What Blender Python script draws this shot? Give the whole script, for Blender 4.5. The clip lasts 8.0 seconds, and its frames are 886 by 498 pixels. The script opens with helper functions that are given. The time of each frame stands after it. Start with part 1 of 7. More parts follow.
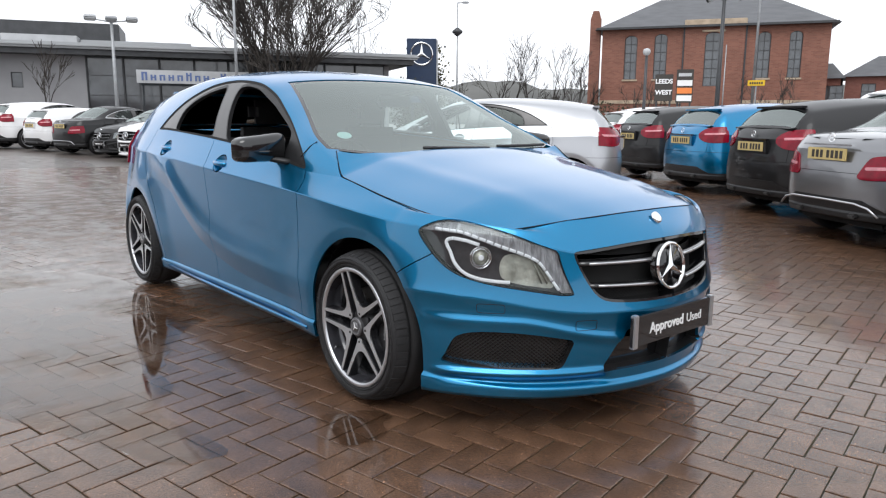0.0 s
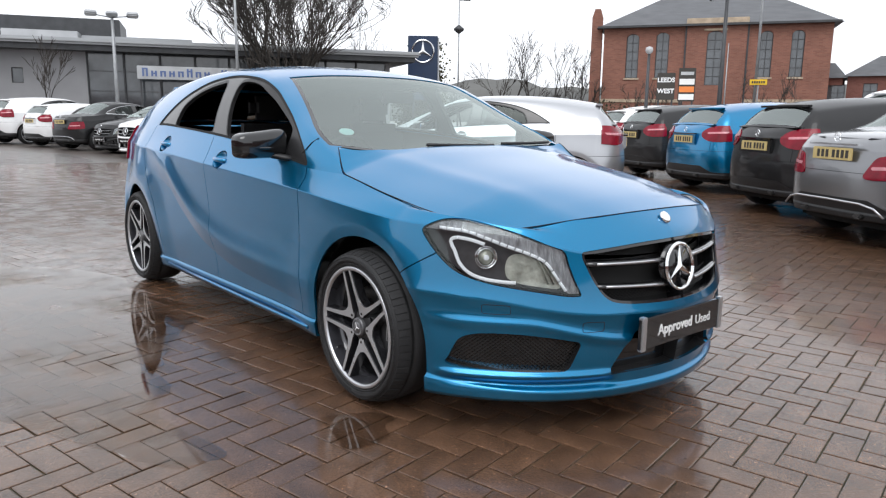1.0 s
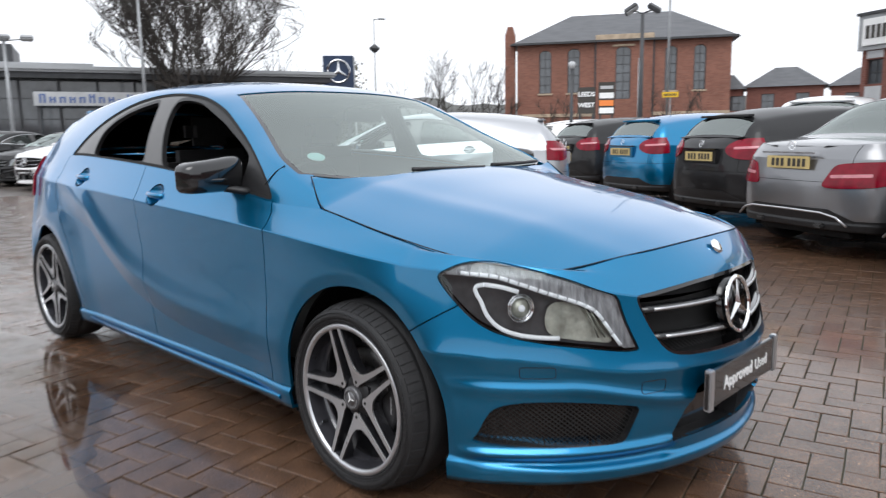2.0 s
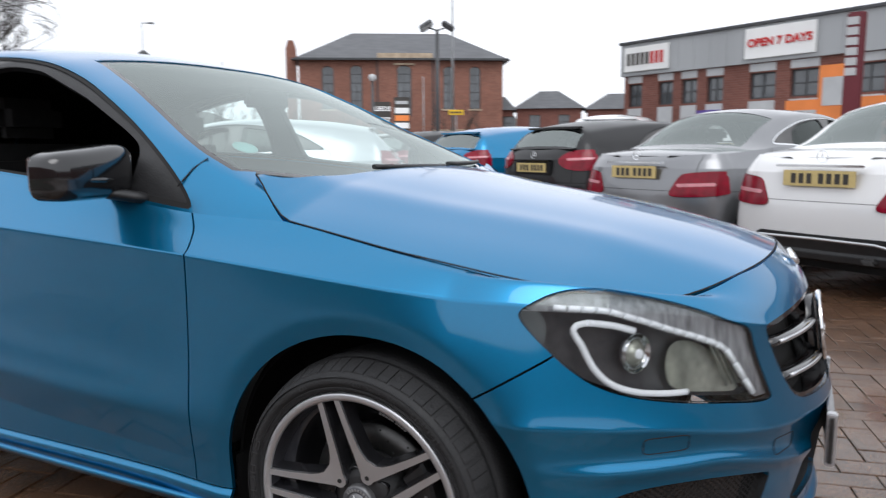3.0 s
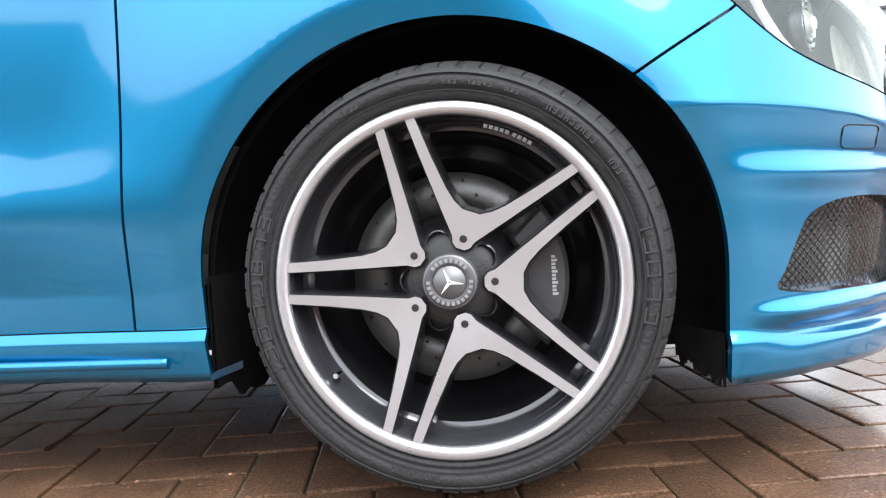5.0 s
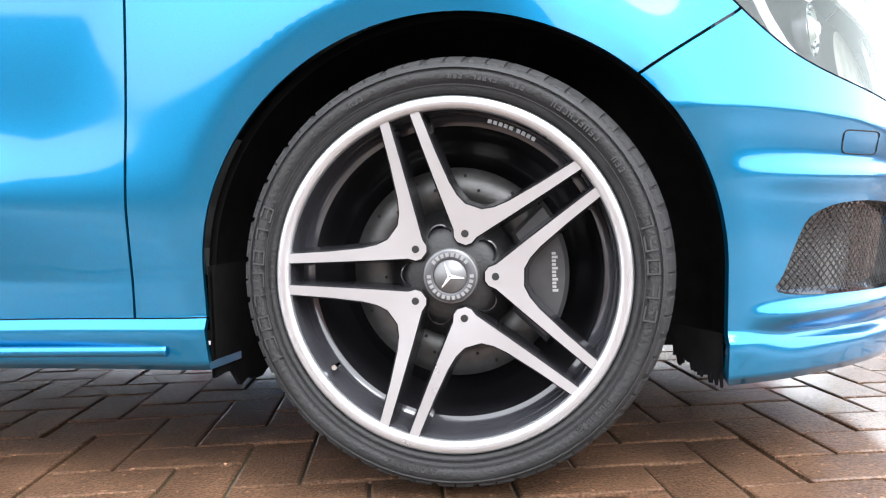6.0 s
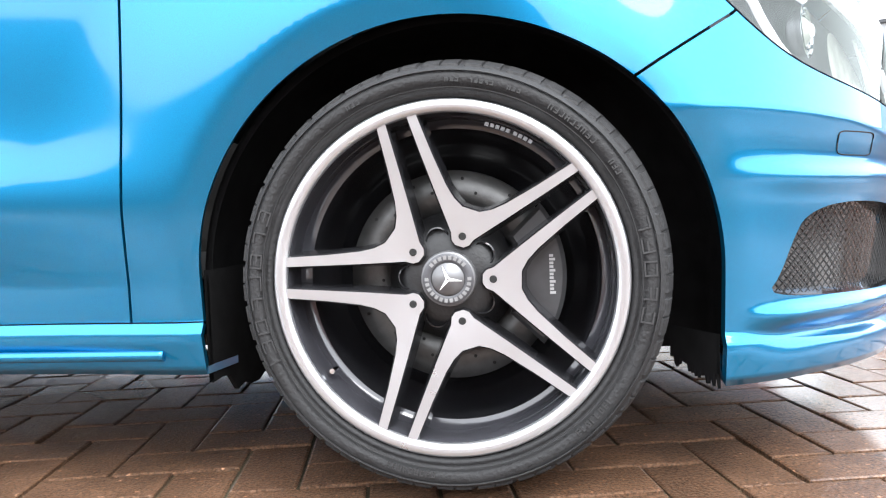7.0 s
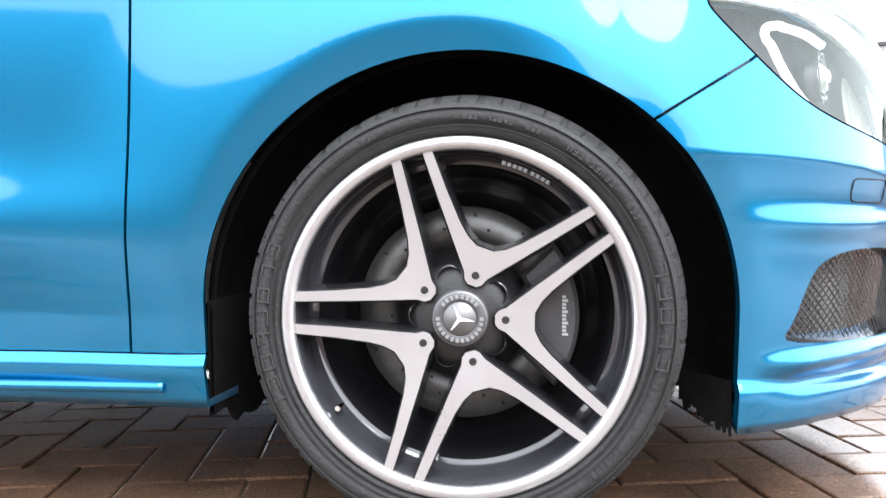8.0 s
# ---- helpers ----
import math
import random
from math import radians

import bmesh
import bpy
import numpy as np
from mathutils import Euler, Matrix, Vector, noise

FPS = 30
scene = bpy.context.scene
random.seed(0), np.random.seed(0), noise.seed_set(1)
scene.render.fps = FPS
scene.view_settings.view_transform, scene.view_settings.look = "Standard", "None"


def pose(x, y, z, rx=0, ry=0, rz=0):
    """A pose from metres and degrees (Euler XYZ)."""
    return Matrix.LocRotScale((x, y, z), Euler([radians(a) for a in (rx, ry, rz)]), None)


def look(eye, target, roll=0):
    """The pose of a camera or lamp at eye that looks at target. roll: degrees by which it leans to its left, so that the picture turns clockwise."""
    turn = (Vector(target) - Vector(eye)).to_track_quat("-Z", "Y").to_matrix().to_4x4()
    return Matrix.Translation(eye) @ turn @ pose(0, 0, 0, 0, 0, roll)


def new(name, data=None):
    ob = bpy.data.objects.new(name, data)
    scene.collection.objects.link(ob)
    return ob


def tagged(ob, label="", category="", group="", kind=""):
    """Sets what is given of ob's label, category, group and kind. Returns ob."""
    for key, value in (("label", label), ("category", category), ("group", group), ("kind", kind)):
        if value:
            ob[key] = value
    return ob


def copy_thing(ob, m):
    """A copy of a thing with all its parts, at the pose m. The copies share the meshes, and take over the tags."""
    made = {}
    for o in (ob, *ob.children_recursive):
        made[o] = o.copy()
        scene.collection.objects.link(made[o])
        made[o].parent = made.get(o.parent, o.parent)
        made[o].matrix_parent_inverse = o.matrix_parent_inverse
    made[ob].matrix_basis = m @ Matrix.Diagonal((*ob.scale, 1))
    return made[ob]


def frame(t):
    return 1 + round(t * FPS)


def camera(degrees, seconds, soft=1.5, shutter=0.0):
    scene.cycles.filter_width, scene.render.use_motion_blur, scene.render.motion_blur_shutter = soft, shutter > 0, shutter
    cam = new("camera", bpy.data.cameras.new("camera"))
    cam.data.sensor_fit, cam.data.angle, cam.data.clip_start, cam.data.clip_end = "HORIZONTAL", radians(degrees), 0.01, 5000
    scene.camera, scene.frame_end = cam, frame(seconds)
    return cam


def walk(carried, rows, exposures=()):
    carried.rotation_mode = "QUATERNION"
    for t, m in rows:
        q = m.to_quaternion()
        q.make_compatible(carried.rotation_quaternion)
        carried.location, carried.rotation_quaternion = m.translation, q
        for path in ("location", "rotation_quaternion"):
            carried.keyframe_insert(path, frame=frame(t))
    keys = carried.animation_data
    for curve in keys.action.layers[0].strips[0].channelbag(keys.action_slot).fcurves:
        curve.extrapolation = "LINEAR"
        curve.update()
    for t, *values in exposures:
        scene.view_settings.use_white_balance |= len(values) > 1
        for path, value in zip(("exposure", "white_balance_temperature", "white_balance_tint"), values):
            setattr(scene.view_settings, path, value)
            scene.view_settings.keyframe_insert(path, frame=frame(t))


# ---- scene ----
cam = camera(63.3, 8.0, soft=1.2, shutter=0.4)
PATH = [
    (0, (2.371, -2.361, 1.139), (0.855, -1.107, 0.782), 0.4),
    (0.5, (2.367, -2.358, 1.137), (0.851, -1.103, 0.779), 0.5),
    (1, (2.318, -2.337, 1.134), (0.803, -1.084, 0.771), 0.7),
    (1.2, (2.247, -2.319, 1.13), (0.739, -1.058, 0.765), 1.5),
    (2.3, (1.463, -2.173, 1.135), (0.194, -0.654, 0.853), -1.0),
    (2.5, (1.273, -2.148, 1.123), (0.096, -0.552, 0.86), 0.1),
    (3, (0.8, -2.054, 1.052), (-0.08, -0.279, 0.778), -0.3),
    (3.5, (0.353, -1.912, 0.877), (-0.216, -0.015, 0.599), -1.2),
    (4, (0.162, -1.829, 0.582), (-0.19, 0.136, 0.461), -2.3),
    (4.5, (0.138, -1.818, 0.447), (-0.162, 0.158, 0.369), -3.4),
    (5, (0.136, -1.819, 0.408), (-0.156, 0.157, 0.305), -3.2),
    (6.5, (0.127, -1.826, 0.396), (-0.157, 0.152, 0.304), -1.4),
    (7, (0.125, -1.825, 0.398), (-0.141, 0.155, 0.307), -2.1),
    (7.5, (0.128, -1.821, 0.399), (-0.125, 0.161, 0.316), -2.0),
    (8, (0.084, -1.811, 0.441), (-0.136, 0.175, 0.368), -0.4),
]
EXPOSURES = [(0, 0.32, 6350, 10), (2.5, 0.25, 6300, 10), (3.5, 0.18, 6200, 11), (4.0, 0.45, 6100, 11), (4.5, 1.28, 6300, 9), (5.0, 1.82, 6300, 9), (6.5, 2.18, 6300, 9), (8, 2.18, 6300, 9)]
walk(cam, [(t, look(eye, target, roll)) for t, eye, target, roll in PATH], EXPOSURES)

# ---- light: a white overcast sky and a weak, wide sun behind the cloud ----
world = bpy.data.worlds.new("overcast_sky")
scene.world = world
world.use_nodes = True
wn, wl = world.node_tree.nodes, world.node_tree.links
sky = wn.new("ShaderNodeTexSky")
sky.sky_type, sky.sun_disc, sky.sun_elevation, sky.sun_rotation = "NISHITA", False, radians(56), radians(143)
sky.air_density, sky.dust_density = 1.5, 4.0
hue = wn.new("ShaderNodeHueSaturation")
hue.inputs["Saturation"].default_value = 0.06
cloud = wn.new("ShaderNodeMix")
cloud.data_type = "RGBA"
cloud.inputs[0].default_value = 0.75
cloud.inputs[7].default_value = (10.4, 10.6, 11.0, 1)
wl.new(sky.outputs[0], hue.inputs["Color"])
wl.new(hue.outputs[0], cloud.inputs[6])
wl.new(cloud.outputs[2], wn["Background"].inputs["Color"])
wn["Background"].inputs["Strength"].default_value = 0.118
sun = new("sun", bpy.data.lights.new("sun", "SUN"))
sun.data.energy, sun.data.angle, sun.data.color = 1.0, radians(40), (1.0, 0.98, 0.95)
sun.matrix_world = look((0, 0, 30), (-12, 16, 0))


# ---- materials ----
def mat(name, color, rough=0.5, metal=0.0, coat=0.0, emit=0.0, spec=0.5):
    m = bpy.data.materials.new(name)
    m.use_nodes = True
    b = m.node_tree.nodes["Principled BSDF"]
    b.inputs["Base Color"].default_value = (*color, 1)
    b.inputs["Roughness"].default_value = rough
    b.inputs["Metallic"].default_value = metal
    b.inputs["Coat Weight"].default_value = coat
    b.inputs["Coat Roughness"].default_value = 0.03
    b.inputs["Specular IOR Level"].default_value = spec
    if emit:
        b.inputs["Emission Color"].default_value = (*color, 1)
        b.inputs["Emission Strength"].default_value = emit
    return m


def varied(m, scale=8.0, amount=0.25, bump=0.0, bump_scale=60.0, rough=0.0, coords="Object", island=0.0, stretch=None):
    """Adds stains of the base colour, wear of the roughness and fine relief, in metres."""
    n, l = m.node_tree.nodes, m.node_tree.links
    b = n["Principled BSDF"]
    co = n.new("ShaderNodeTexCoord")
    src = co.outputs[coords]
    if stretch:
        mp = n.new("ShaderNodeMapping")
        mp.inputs["Scale"].default_value = stretch
        l.new(src, mp.inputs[0])
        src = mp.outputs[0]
    noise_a = n.new("ShaderNodeTexNoise")
    noise_a.inputs["Scale"].default_value = scale
    noise_a.inputs["Detail"].default_value = 6
    l.new(src, noise_a.inputs["Vector"])
    ramp = n.new("ShaderNodeMapRange")
    ramp.inputs["From Min"].default_value, ramp.inputs["From Max"].default_value = 0.3, 0.7
    ramp.inputs["To Min"].default_value, ramp.inputs["To Max"].default_value = 1 - amount, 1 + amount
    l.new(noise_a.outputs[0], ramp.inputs[0])
    hs = n.new("ShaderNodeHueSaturation")
    hs.inputs["Color"].default_value = b.inputs["Base Color"].default_value[:]
    last = ramp.outputs[0]
    if island:
        geo = n.new("ShaderNodeNewGeometry")
        inf = n.new("ShaderNodeObjectInfo")
        add = n.new("ShaderNodeMath")
        l.new(geo.outputs["Random Per Island"], add.inputs[0])
        l.new(inf.outputs["Random"], add.inputs[1])
        fr = n.new("ShaderNodeMath")
        fr.operation = "FRACT"
        l.new(add.outputs[0], fr.inputs[0])
        mr = n.new("ShaderNodeMapRange")
        mr.inputs["To Min"].default_value, mr.inputs["To Max"].default_value = 1 - island, 1 + island
        l.new(fr.outputs[0], mr.inputs[0])
        mul = n.new("ShaderNodeMath")
        mul.operation = "MULTIPLY"
        l.new(last, mul.inputs[0])
        l.new(mr.outputs[0], mul.inputs[1])
        last = mul.outputs[0]
    l.new(last, hs.inputs["Value"])
    l.new(hs.outputs[0], b.inputs["Base Color"])
    if rough:
        r0 = b.inputs["Roughness"].default_value
        rr = n.new("ShaderNodeMapRange")
        rr.inputs["From Min"].default_value, rr.inputs["From Max"].default_value = 0.3, 0.7
        rr.inputs["To Min"].default_value, rr.inputs["To Max"].default_value = max(0.02, r0 - rough), min(1, r0 + rough)
        l.new(noise_a.outputs[0], rr.inputs[0])
        l.new(rr.outputs[0], b.inputs["Roughness"])
    if bump:
        nb = n.new("ShaderNodeTexNoise")
        nb.inputs["Scale"].default_value = bump_scale
        nb.inputs["Detail"].default_value = 4
        l.new(src, nb.inputs["Vector"])
        bp = n.new("ShaderNodeBump")
        bp.inputs["Strength"].default_value = bump
        bp.inputs["Distance"].default_value = 0.01
        l.new(nb.outputs[0], bp.inputs["Height"])
        l.new(bp.outputs[0], b.inputs["Normal"])
    return m


def paint(name, color, metal=0.55, flake=0.12, rough=0.32):
    """Metallic car paint: fine flakes under a clear coat."""
    m = mat(name, color, rough, metal, 1.0)
    return varied(m, 900.0, flake)


PAINT_BLUE = paint("blue_metallic_paint", (0.002, 0.182, 0.37), 0.83, rough=0.28)
PAINT_BLUE.node_tree.nodes["Principled BSDF"].inputs["Specular Tint"].default_value = (0.68, 0.78, 1.0, 1)
PAINT_BLUE.node_tree.nodes["Principled BSDF"].inputs["Coat Roughness"].default_value = 0.045
PAINT_BLUE.node_tree.nodes["Principled BSDF"].inputs["Coat Weight"].default_value = 1.0
PAINT_BLACK = paint("black_metallic_paint", (0.010, 0.010, 0.011), 0.2, rough=0.5)
PAINT_BLACK.node_tree.nodes["Principled BSDF"].inputs["Coat Weight"].default_value = 0.45
PAINT_BLACK.node_tree.nodes["Principled BSDF"].inputs["Specular IOR Level"].default_value = 0.3
PAINT_SILVER = paint("silver_metallic_paint", (0.42, 0.43, 0.45), 0.7)
PAINT_GREY = paint("grey_metallic_paint", (0.22, 0.225, 0.235), 0.7)
PAINT_WHITE = paint("white_paint", (0.75, 0.75, 0.75), 0.0, 0.02)
PLASTIC = varied(mat("black_plastic", (0.012, 0.012, 0.013), 0.45), 30, 0.3, 0.1, 200)
GLOSS_BLACK = varied(mat("gloss_black_plastic", (0.008, 0.008, 0.009), 0.12, 0, 0.6), 5, 0.2)
DARK = varied(mat("dark_underbody", (0.006, 0.006, 0.006), 0.8), 10, 0.3)
RIM_MARK = varied(mat("rim_mark_grey", (0.16, 0.16, 0.165), 0.4, 0.3), 30, 0.2)
RUBBER = varied(mat("tyre_rubber", (0.020, 0.020, 0.021), 0.66, 0, 0, 0, 0.35), 14, 0.25, 0.25, 160, 0.12)
ALLOY = varied(mat("machined_alloy", (0.57, 0.58, 0.60), 0.30, 0.85), 9, 0.03, 0, 300, 0.03)
ALLOY_BLACK = varied(mat("black_alloy_paint", (0.014, 0.014, 0.016), 0.22, 0.1, 0.4), 20, 0.3)
CHROME = varied(mat("chrome", (0.82, 0.83, 0.84), 0.08, 1.0), 20, 0.03)
STEEL = varied(mat("brushed_disc_steel", (0.095, 0.094, 0.093), 0.42, 0.85), 60, 0.15, 0.05, 250)
LINER = varied(mat("arch_liner_felt", (0.0075, 0.0075, 0.008), 0.95, 0, 0, 0, 0.1), 30, 0.3)
CALIPER = varied(mat("grey_caliper", (0.055, 0.055, 0.058), 0.4, 0.4), 30, 0.2)
INTERIOR = varied(mat("black_cabin_fabric", (0.012, 0.012, 0.013), 0.75), 30, 0.3, 0.1, 300)
CAP_SILVER = varied(mat("cap_silver", (0.17, 0.17, 0.175), 0.45, 0.7), 60, 0.1)
CAP_MARK = varied(mat("cap_mark_silver", (0.24, 0.24, 0.24), 0.45, 0.3), 60, 0.1)
CAP_RING = varied(mat("cap_ring_grey", (0.06, 0.06, 0.066), 0.4), 60, 0.2)
CALIPER_MARK = mat("grey_lettering", (0.35, 0.35, 0.35), 0.5)
RUBBER_RELIEF = varied(mat("rubber_relief", (0.024, 0.024, 0.025), 0.55), 20, 0.2)
# Black barrel front, coloured greyer to hold the sky's sheen on it.
LIP_SKY_SHEEN = varied(mat("sky_greyed_rim_lip", (0.05, 0.05, 0.058), 0.18, 0.2, 0.9), 20, 0.15)
WHITE_MARK = mat("white_lettering", (0.8, 0.8, 0.8), 0.5)
RED_LENS = varied(mat("red_lamp_lens", (0.20, 0.0015, 0.014), 0.16, 0, 0.0, 0.0, 0.35), 12, 0.3)
PALE_RED = varied(mat("pale_red_lamp_strip", (0.55, 0.22, 0.25), 0.2), 20, 0.2)
PALE_LENS = mat("clear_lamp_strip", (0.62, 0.62, 0.64), 0.2, 0.4, 1.0)
PLATE_YELLOW = varied(mat("yellow_plate", (0.60, 0.47, 0.20), 0.4), 20, 0.08)
BAR_DARK = mat("dark_bars", (0.04, 0.035, 0.03), 0.5)


def glass(name, tint, rough=0.0, ior=1.45):
    m = bpy.data.materials.new(name)
    m.use_nodes = True
    n, l = m.node_tree.nodes, m.node_tree.links
    out = n["Material Output"]
    n.remove(n["Principled BSDF"])
    tr = n.new("ShaderNodeBsdfTransparent")
    tr.inputs[0].default_value = (*tint, 1)
    gl = n.new("ShaderNodeBsdfGlossy")
    gl.inputs["Roughness"].default_value = rough
    gl.inputs[0].default_value = (0.9, 0.98, 0.95, 1)
    fr = n.new("ShaderNodeFresnel")
    fr.inputs[0].default_value = ior
    mx = n.new("ShaderNodeMixShader")
    l.new(fr.outputs[0], mx.inputs[0])
    l.new(tr.outputs[0], mx.inputs[1])
    l.new(gl.outputs[0], mx.inputs[2])
    l.new(mx.outputs[0], out.inputs[0])
    return m


GLASS = glass("green_tinted_glass", (0.76, 0.9, 0.87), 0.0, 2.7)
GLASS_REAR = glass("tinted_rear_glass", (0.5, 0.55, 0.54), 0.0, 2.8)
GLASS_DARK = glass("dark_privacy_glass", (0.22, 0.24, 0.24), 0.0, 1.45)
LENS = glass("clear_lamp_lens", (0.9, 0.91, 0.92), 0.0, 1.5)


# ---- curves, surfaces and panels ----
def fair(*pts):
    """A smooth monotone curve through (x, value) pairs."""
    p = sorted(pts)
    xs, ys = np.array([a for a, _ in p], float), np.array([b for _, b in p], float)
    h, d = np.diff(xs), np.diff(ys) / np.diff(xs)
    m = np.zeros(len(xs))
    if len(xs) > 2:
        for i in range(1, len(xs) - 1):
            if d[i - 1] * d[i] > 0:
                w1, w2 = 2 * h[i] + h[i - 1], h[i] + 2 * h[i - 1]
                m[i] = (w1 + w2) / (w1 / d[i - 1] + w2 / d[i])
    m[0], m[-1] = d[0], d[-1]

    def f(x):
        x = np.clip(np.asarray(x, float), xs[0], xs[-1])
        i = np.clip(np.searchsorted(xs, x) - 1, 0, len(xs) - 2)
        t = (x - xs[i]) / h[i]
        return ((2 * t**3 - 3 * t**2 + 1) * ys[i] + (t**3 - 2 * t**2 + t) * h[i] * m[i]
                + (-2 * t**3 + 3 * t**2) * ys[i + 1] + (t**3 - t**2) * h[i] * m[i + 1])
    return f


def chaikin(poly, times=3, closed=True):
    p = np.array(poly, float)
    for _ in range(times):
        q = np.roll(p, -1, 0)
        if closed:
            p = np.stack([p * 0.75 + q * 0.25, p * 0.25 + q * 0.75], 1).reshape(-1, 2)
        else:
            a, b = p[:-1], p[1:]
            p = np.vstack([p[:1], np.stack([a * 0.75 + b * 0.25, a * 0.25 + b * 0.75], 1).reshape(-1, 2), p[-1:]])
    return p


def crisp(poly, r=0.02):
    """A closed outline with small rounded corners."""
    p = np.array(poly, float)
    out = []
    for i in range(len(p)):
        for q in (p[i - 1], p[(i + 1) % len(p)]):
            d = np.linalg.norm(q - p[i])
            out.append(p[i] + (q - p[i]) * min(r / max(d, 1e-9), 0.4))
    return chaikin(out, 1)


def distance(P, poly, closed=True):
    """Signed distance of 2D points to a closed outline (inside negative) or to an open line (left of it negative)."""
    poly = np.asarray(poly, float)
    A = poly if closed else poly[:-1]
    B = np.roll(poly, -1, 0) if closed else poly[1:]
    best, sign = np.full(len(P), 1e9), np.ones(len(P))
    inside = np.zeros(len(P), bool)
    for a, b in zip(A, B):
        ab, ap = b - a, P - a
        t = np.clip(ap @ ab / max(ab @ ab, 1e-12), 0, 1)
        d = np.linalg.norm(ap - t[:, None] * ab, axis=1)
        cr = ab[0] * ap[:, 1] - ab[1] * ap[:, 0]
        nearer = d < best - 1e-9
        best = np.where(nearer, d, best)
        sign = np.where(nearer, np.where(cr > 0, -1.0, 1.0), sign)
        if closed:
            cond = (a[1] > P[:, 1]) != (b[1] > P[:, 1])
            xi = a[0] + (P[:, 1] - a[1]) / (ab[1] if abs(ab[1]) > 1e-12 else 1e-12) * ab[0]
            inside ^= cond & (P[:, 0] < xi)
    return np.where(inside, -best, best) if closed else best * sign


def sheet(P, out=None):
    """A triangle sheet (vertices with normals, triangles) from a grid of points; out: a point inside the body."""
    M, K = P.shape[:2]
    n = np.cross(np.gradient(P, axis=0), np.gradient(P, axis=1))
    n /= np.maximum(np.linalg.norm(n, axis=2, keepdims=True), 1e-9)
    flip = out is not None and ((P - np.array(out)) * n).sum(2).mean() < 0
    if flip:
        n = -n
    i = np.arange(M * K).reshape(M, K)
    a, b, c, d = i[:-1, :-1].ravel(), i[1:, :-1].ravel(), i[1:, 1:].ravel(), i[:-1, 1:].ravel()
    T = np.vstack([np.stack([a, b, c], 1), np.stack([a, c, d], 1)])
    if flip:
        T = T[:, ::-1]
    return np.hstack([P.reshape(-1, 3), n.reshape(-1, 3)]), T


def sheet_normals(V, T):
    """The same sheet with normals taken from its triangles."""
    V = V.copy()
    a, b, c = V[T[:, 0], :3], V[T[:, 1], :3], V[T[:, 2], :3]
    n = np.cross(b - a, c - a)
    acc = np.zeros((len(V), 3))
    for k in range(3):
        np.add.at(acc, T[:, k], n)
    V[:, 3:] = acc / np.maximum(np.linalg.norm(acc, axis=1, keepdims=True), 1e-12)
    return V, T


def compact(V, T):
    T = np.array(T, int).reshape(-1, 3)
    used, inv = np.unique(T, return_inverse=True)
    return np.asarray(V)[used] if len(used) else np.zeros((0, 6)), inv.reshape(-1, 3)


def cut(mesh, f):
    """Cuts a sheet along f = 0: the part with f < 0 and the part with f > 0."""
    V, T = mesh
    if not len(T):
        return mesh, mesh
    f = np.where(np.abs(f) < 1e-6, 1e-6, f)
    neg = f < 0
    cnt = neg[T].sum(1)
    lo, hi, pts, made = [], [], [], {}

    def mid(a, b):
        k = (a, b) if a < b else (b, a)
        if k not in made:
            s = f[k[0]] / (f[k[0]] - f[k[1]])
            made[k] = len(V) + len(pts)
            pts.append(V[k[0]] + (V[k[1]] - V[k[0]]) * s)
        return made[k]
    for t in T[(cnt == 1) | (cnt == 2)]:
        s = neg[t]
        i = int(np.argmax(s)) if s.sum() == 1 else int(np.argmin(s))
        a, b, c = t[i], t[(i + 1) % 3], t[(i + 2) % 3]
        ab, ac = mid(a, b), mid(a, c)
        (lo if neg[a] else hi).append((a, ab, ac))
        (hi if neg[a] else lo).extend([(ab, b, c), (ab, c, ac)])
    W = np.vstack([V, np.array(pts)]) if pts else V
    lo = np.vstack([T[cnt == 3], np.array(lo).reshape(-1, 3)]).astype(int)
    hi = np.vstack([T[cnt == 0], np.array(hi).reshape(-1, 3)]).astype(int)
    return compact(W, lo), compact(W, hi)


def split(mesh, f, gap=0.0022):
    """Cuts a sheet along f = 0 and leaves an open joint there."""
    lo, rest = cut(mesh, f(mesh[0]) + gap)
    _, hi = cut(rest, f(rest[0]) - gap)
    return lo, hi


def flipped(mesh):
    V, T = mesh
    V = V.copy()
    V[:, 1] *= -1
    V[:, 4] *= -1
    return V, T[:, ::-1]


def joined(*meshes):
    Vs, Ts, n = [], [], 0
    for V, T in meshes:
        Vs.append(V), Ts.append(T + n)
        n += len(V)
    return np.vstack(Vs), np.vstack(Ts)


def pushed(mesh, d):
    V = mesh[0].copy()
    V[:, :3] += V[:, 3:] * d
    return V, mesh[1]


def edged(mesh, depth):
    """Turns the open edges of a panel inwards, so that it has thickness; the turned edge has its own vertices and stays crisp."""
    V, T = mesh
    if not len(T) or not depth:
        return mesh
    E = np.vstack([T[:, [0, 1]], T[:, [1, 2]], T[:, [2, 0]]])
    key = np.sort(E, 1)
    _, inv, cnt = np.unique(key, axis=0, return_inverse=True, return_counts=True)
    E = E[cnt[inv.ravel()] == 1]
    if not len(E):
        return mesh
    A, B = V[E[:, 0]], V[E[:, 1]]
    nn = A[:, 3:] + B[:, 3:]
    side = np.cross(B[:, :3] - A[:, :3], nn)
    side /= np.maximum(np.linalg.norm(side, axis=1, keepdims=True), 1e-9)
    q = []
    for base, dd in ((A, 0), (B, 0), (B, depth), (A, depth)):
        q.append(np.hstack([base[:, :3] - base[:, 3:] * dd, side]))
    k, n = len(E), len(V)
    i = np.arange(k)
    a, b, c, d = n + i, n + k + i, n + 2 * k + i, n + 3 * k + i
    T2 = np.vstack([np.stack([a, c, b], 1), np.stack([a, d, c], 1)])
    return np.vstack([V, *q]), np.vstack([T, T2])


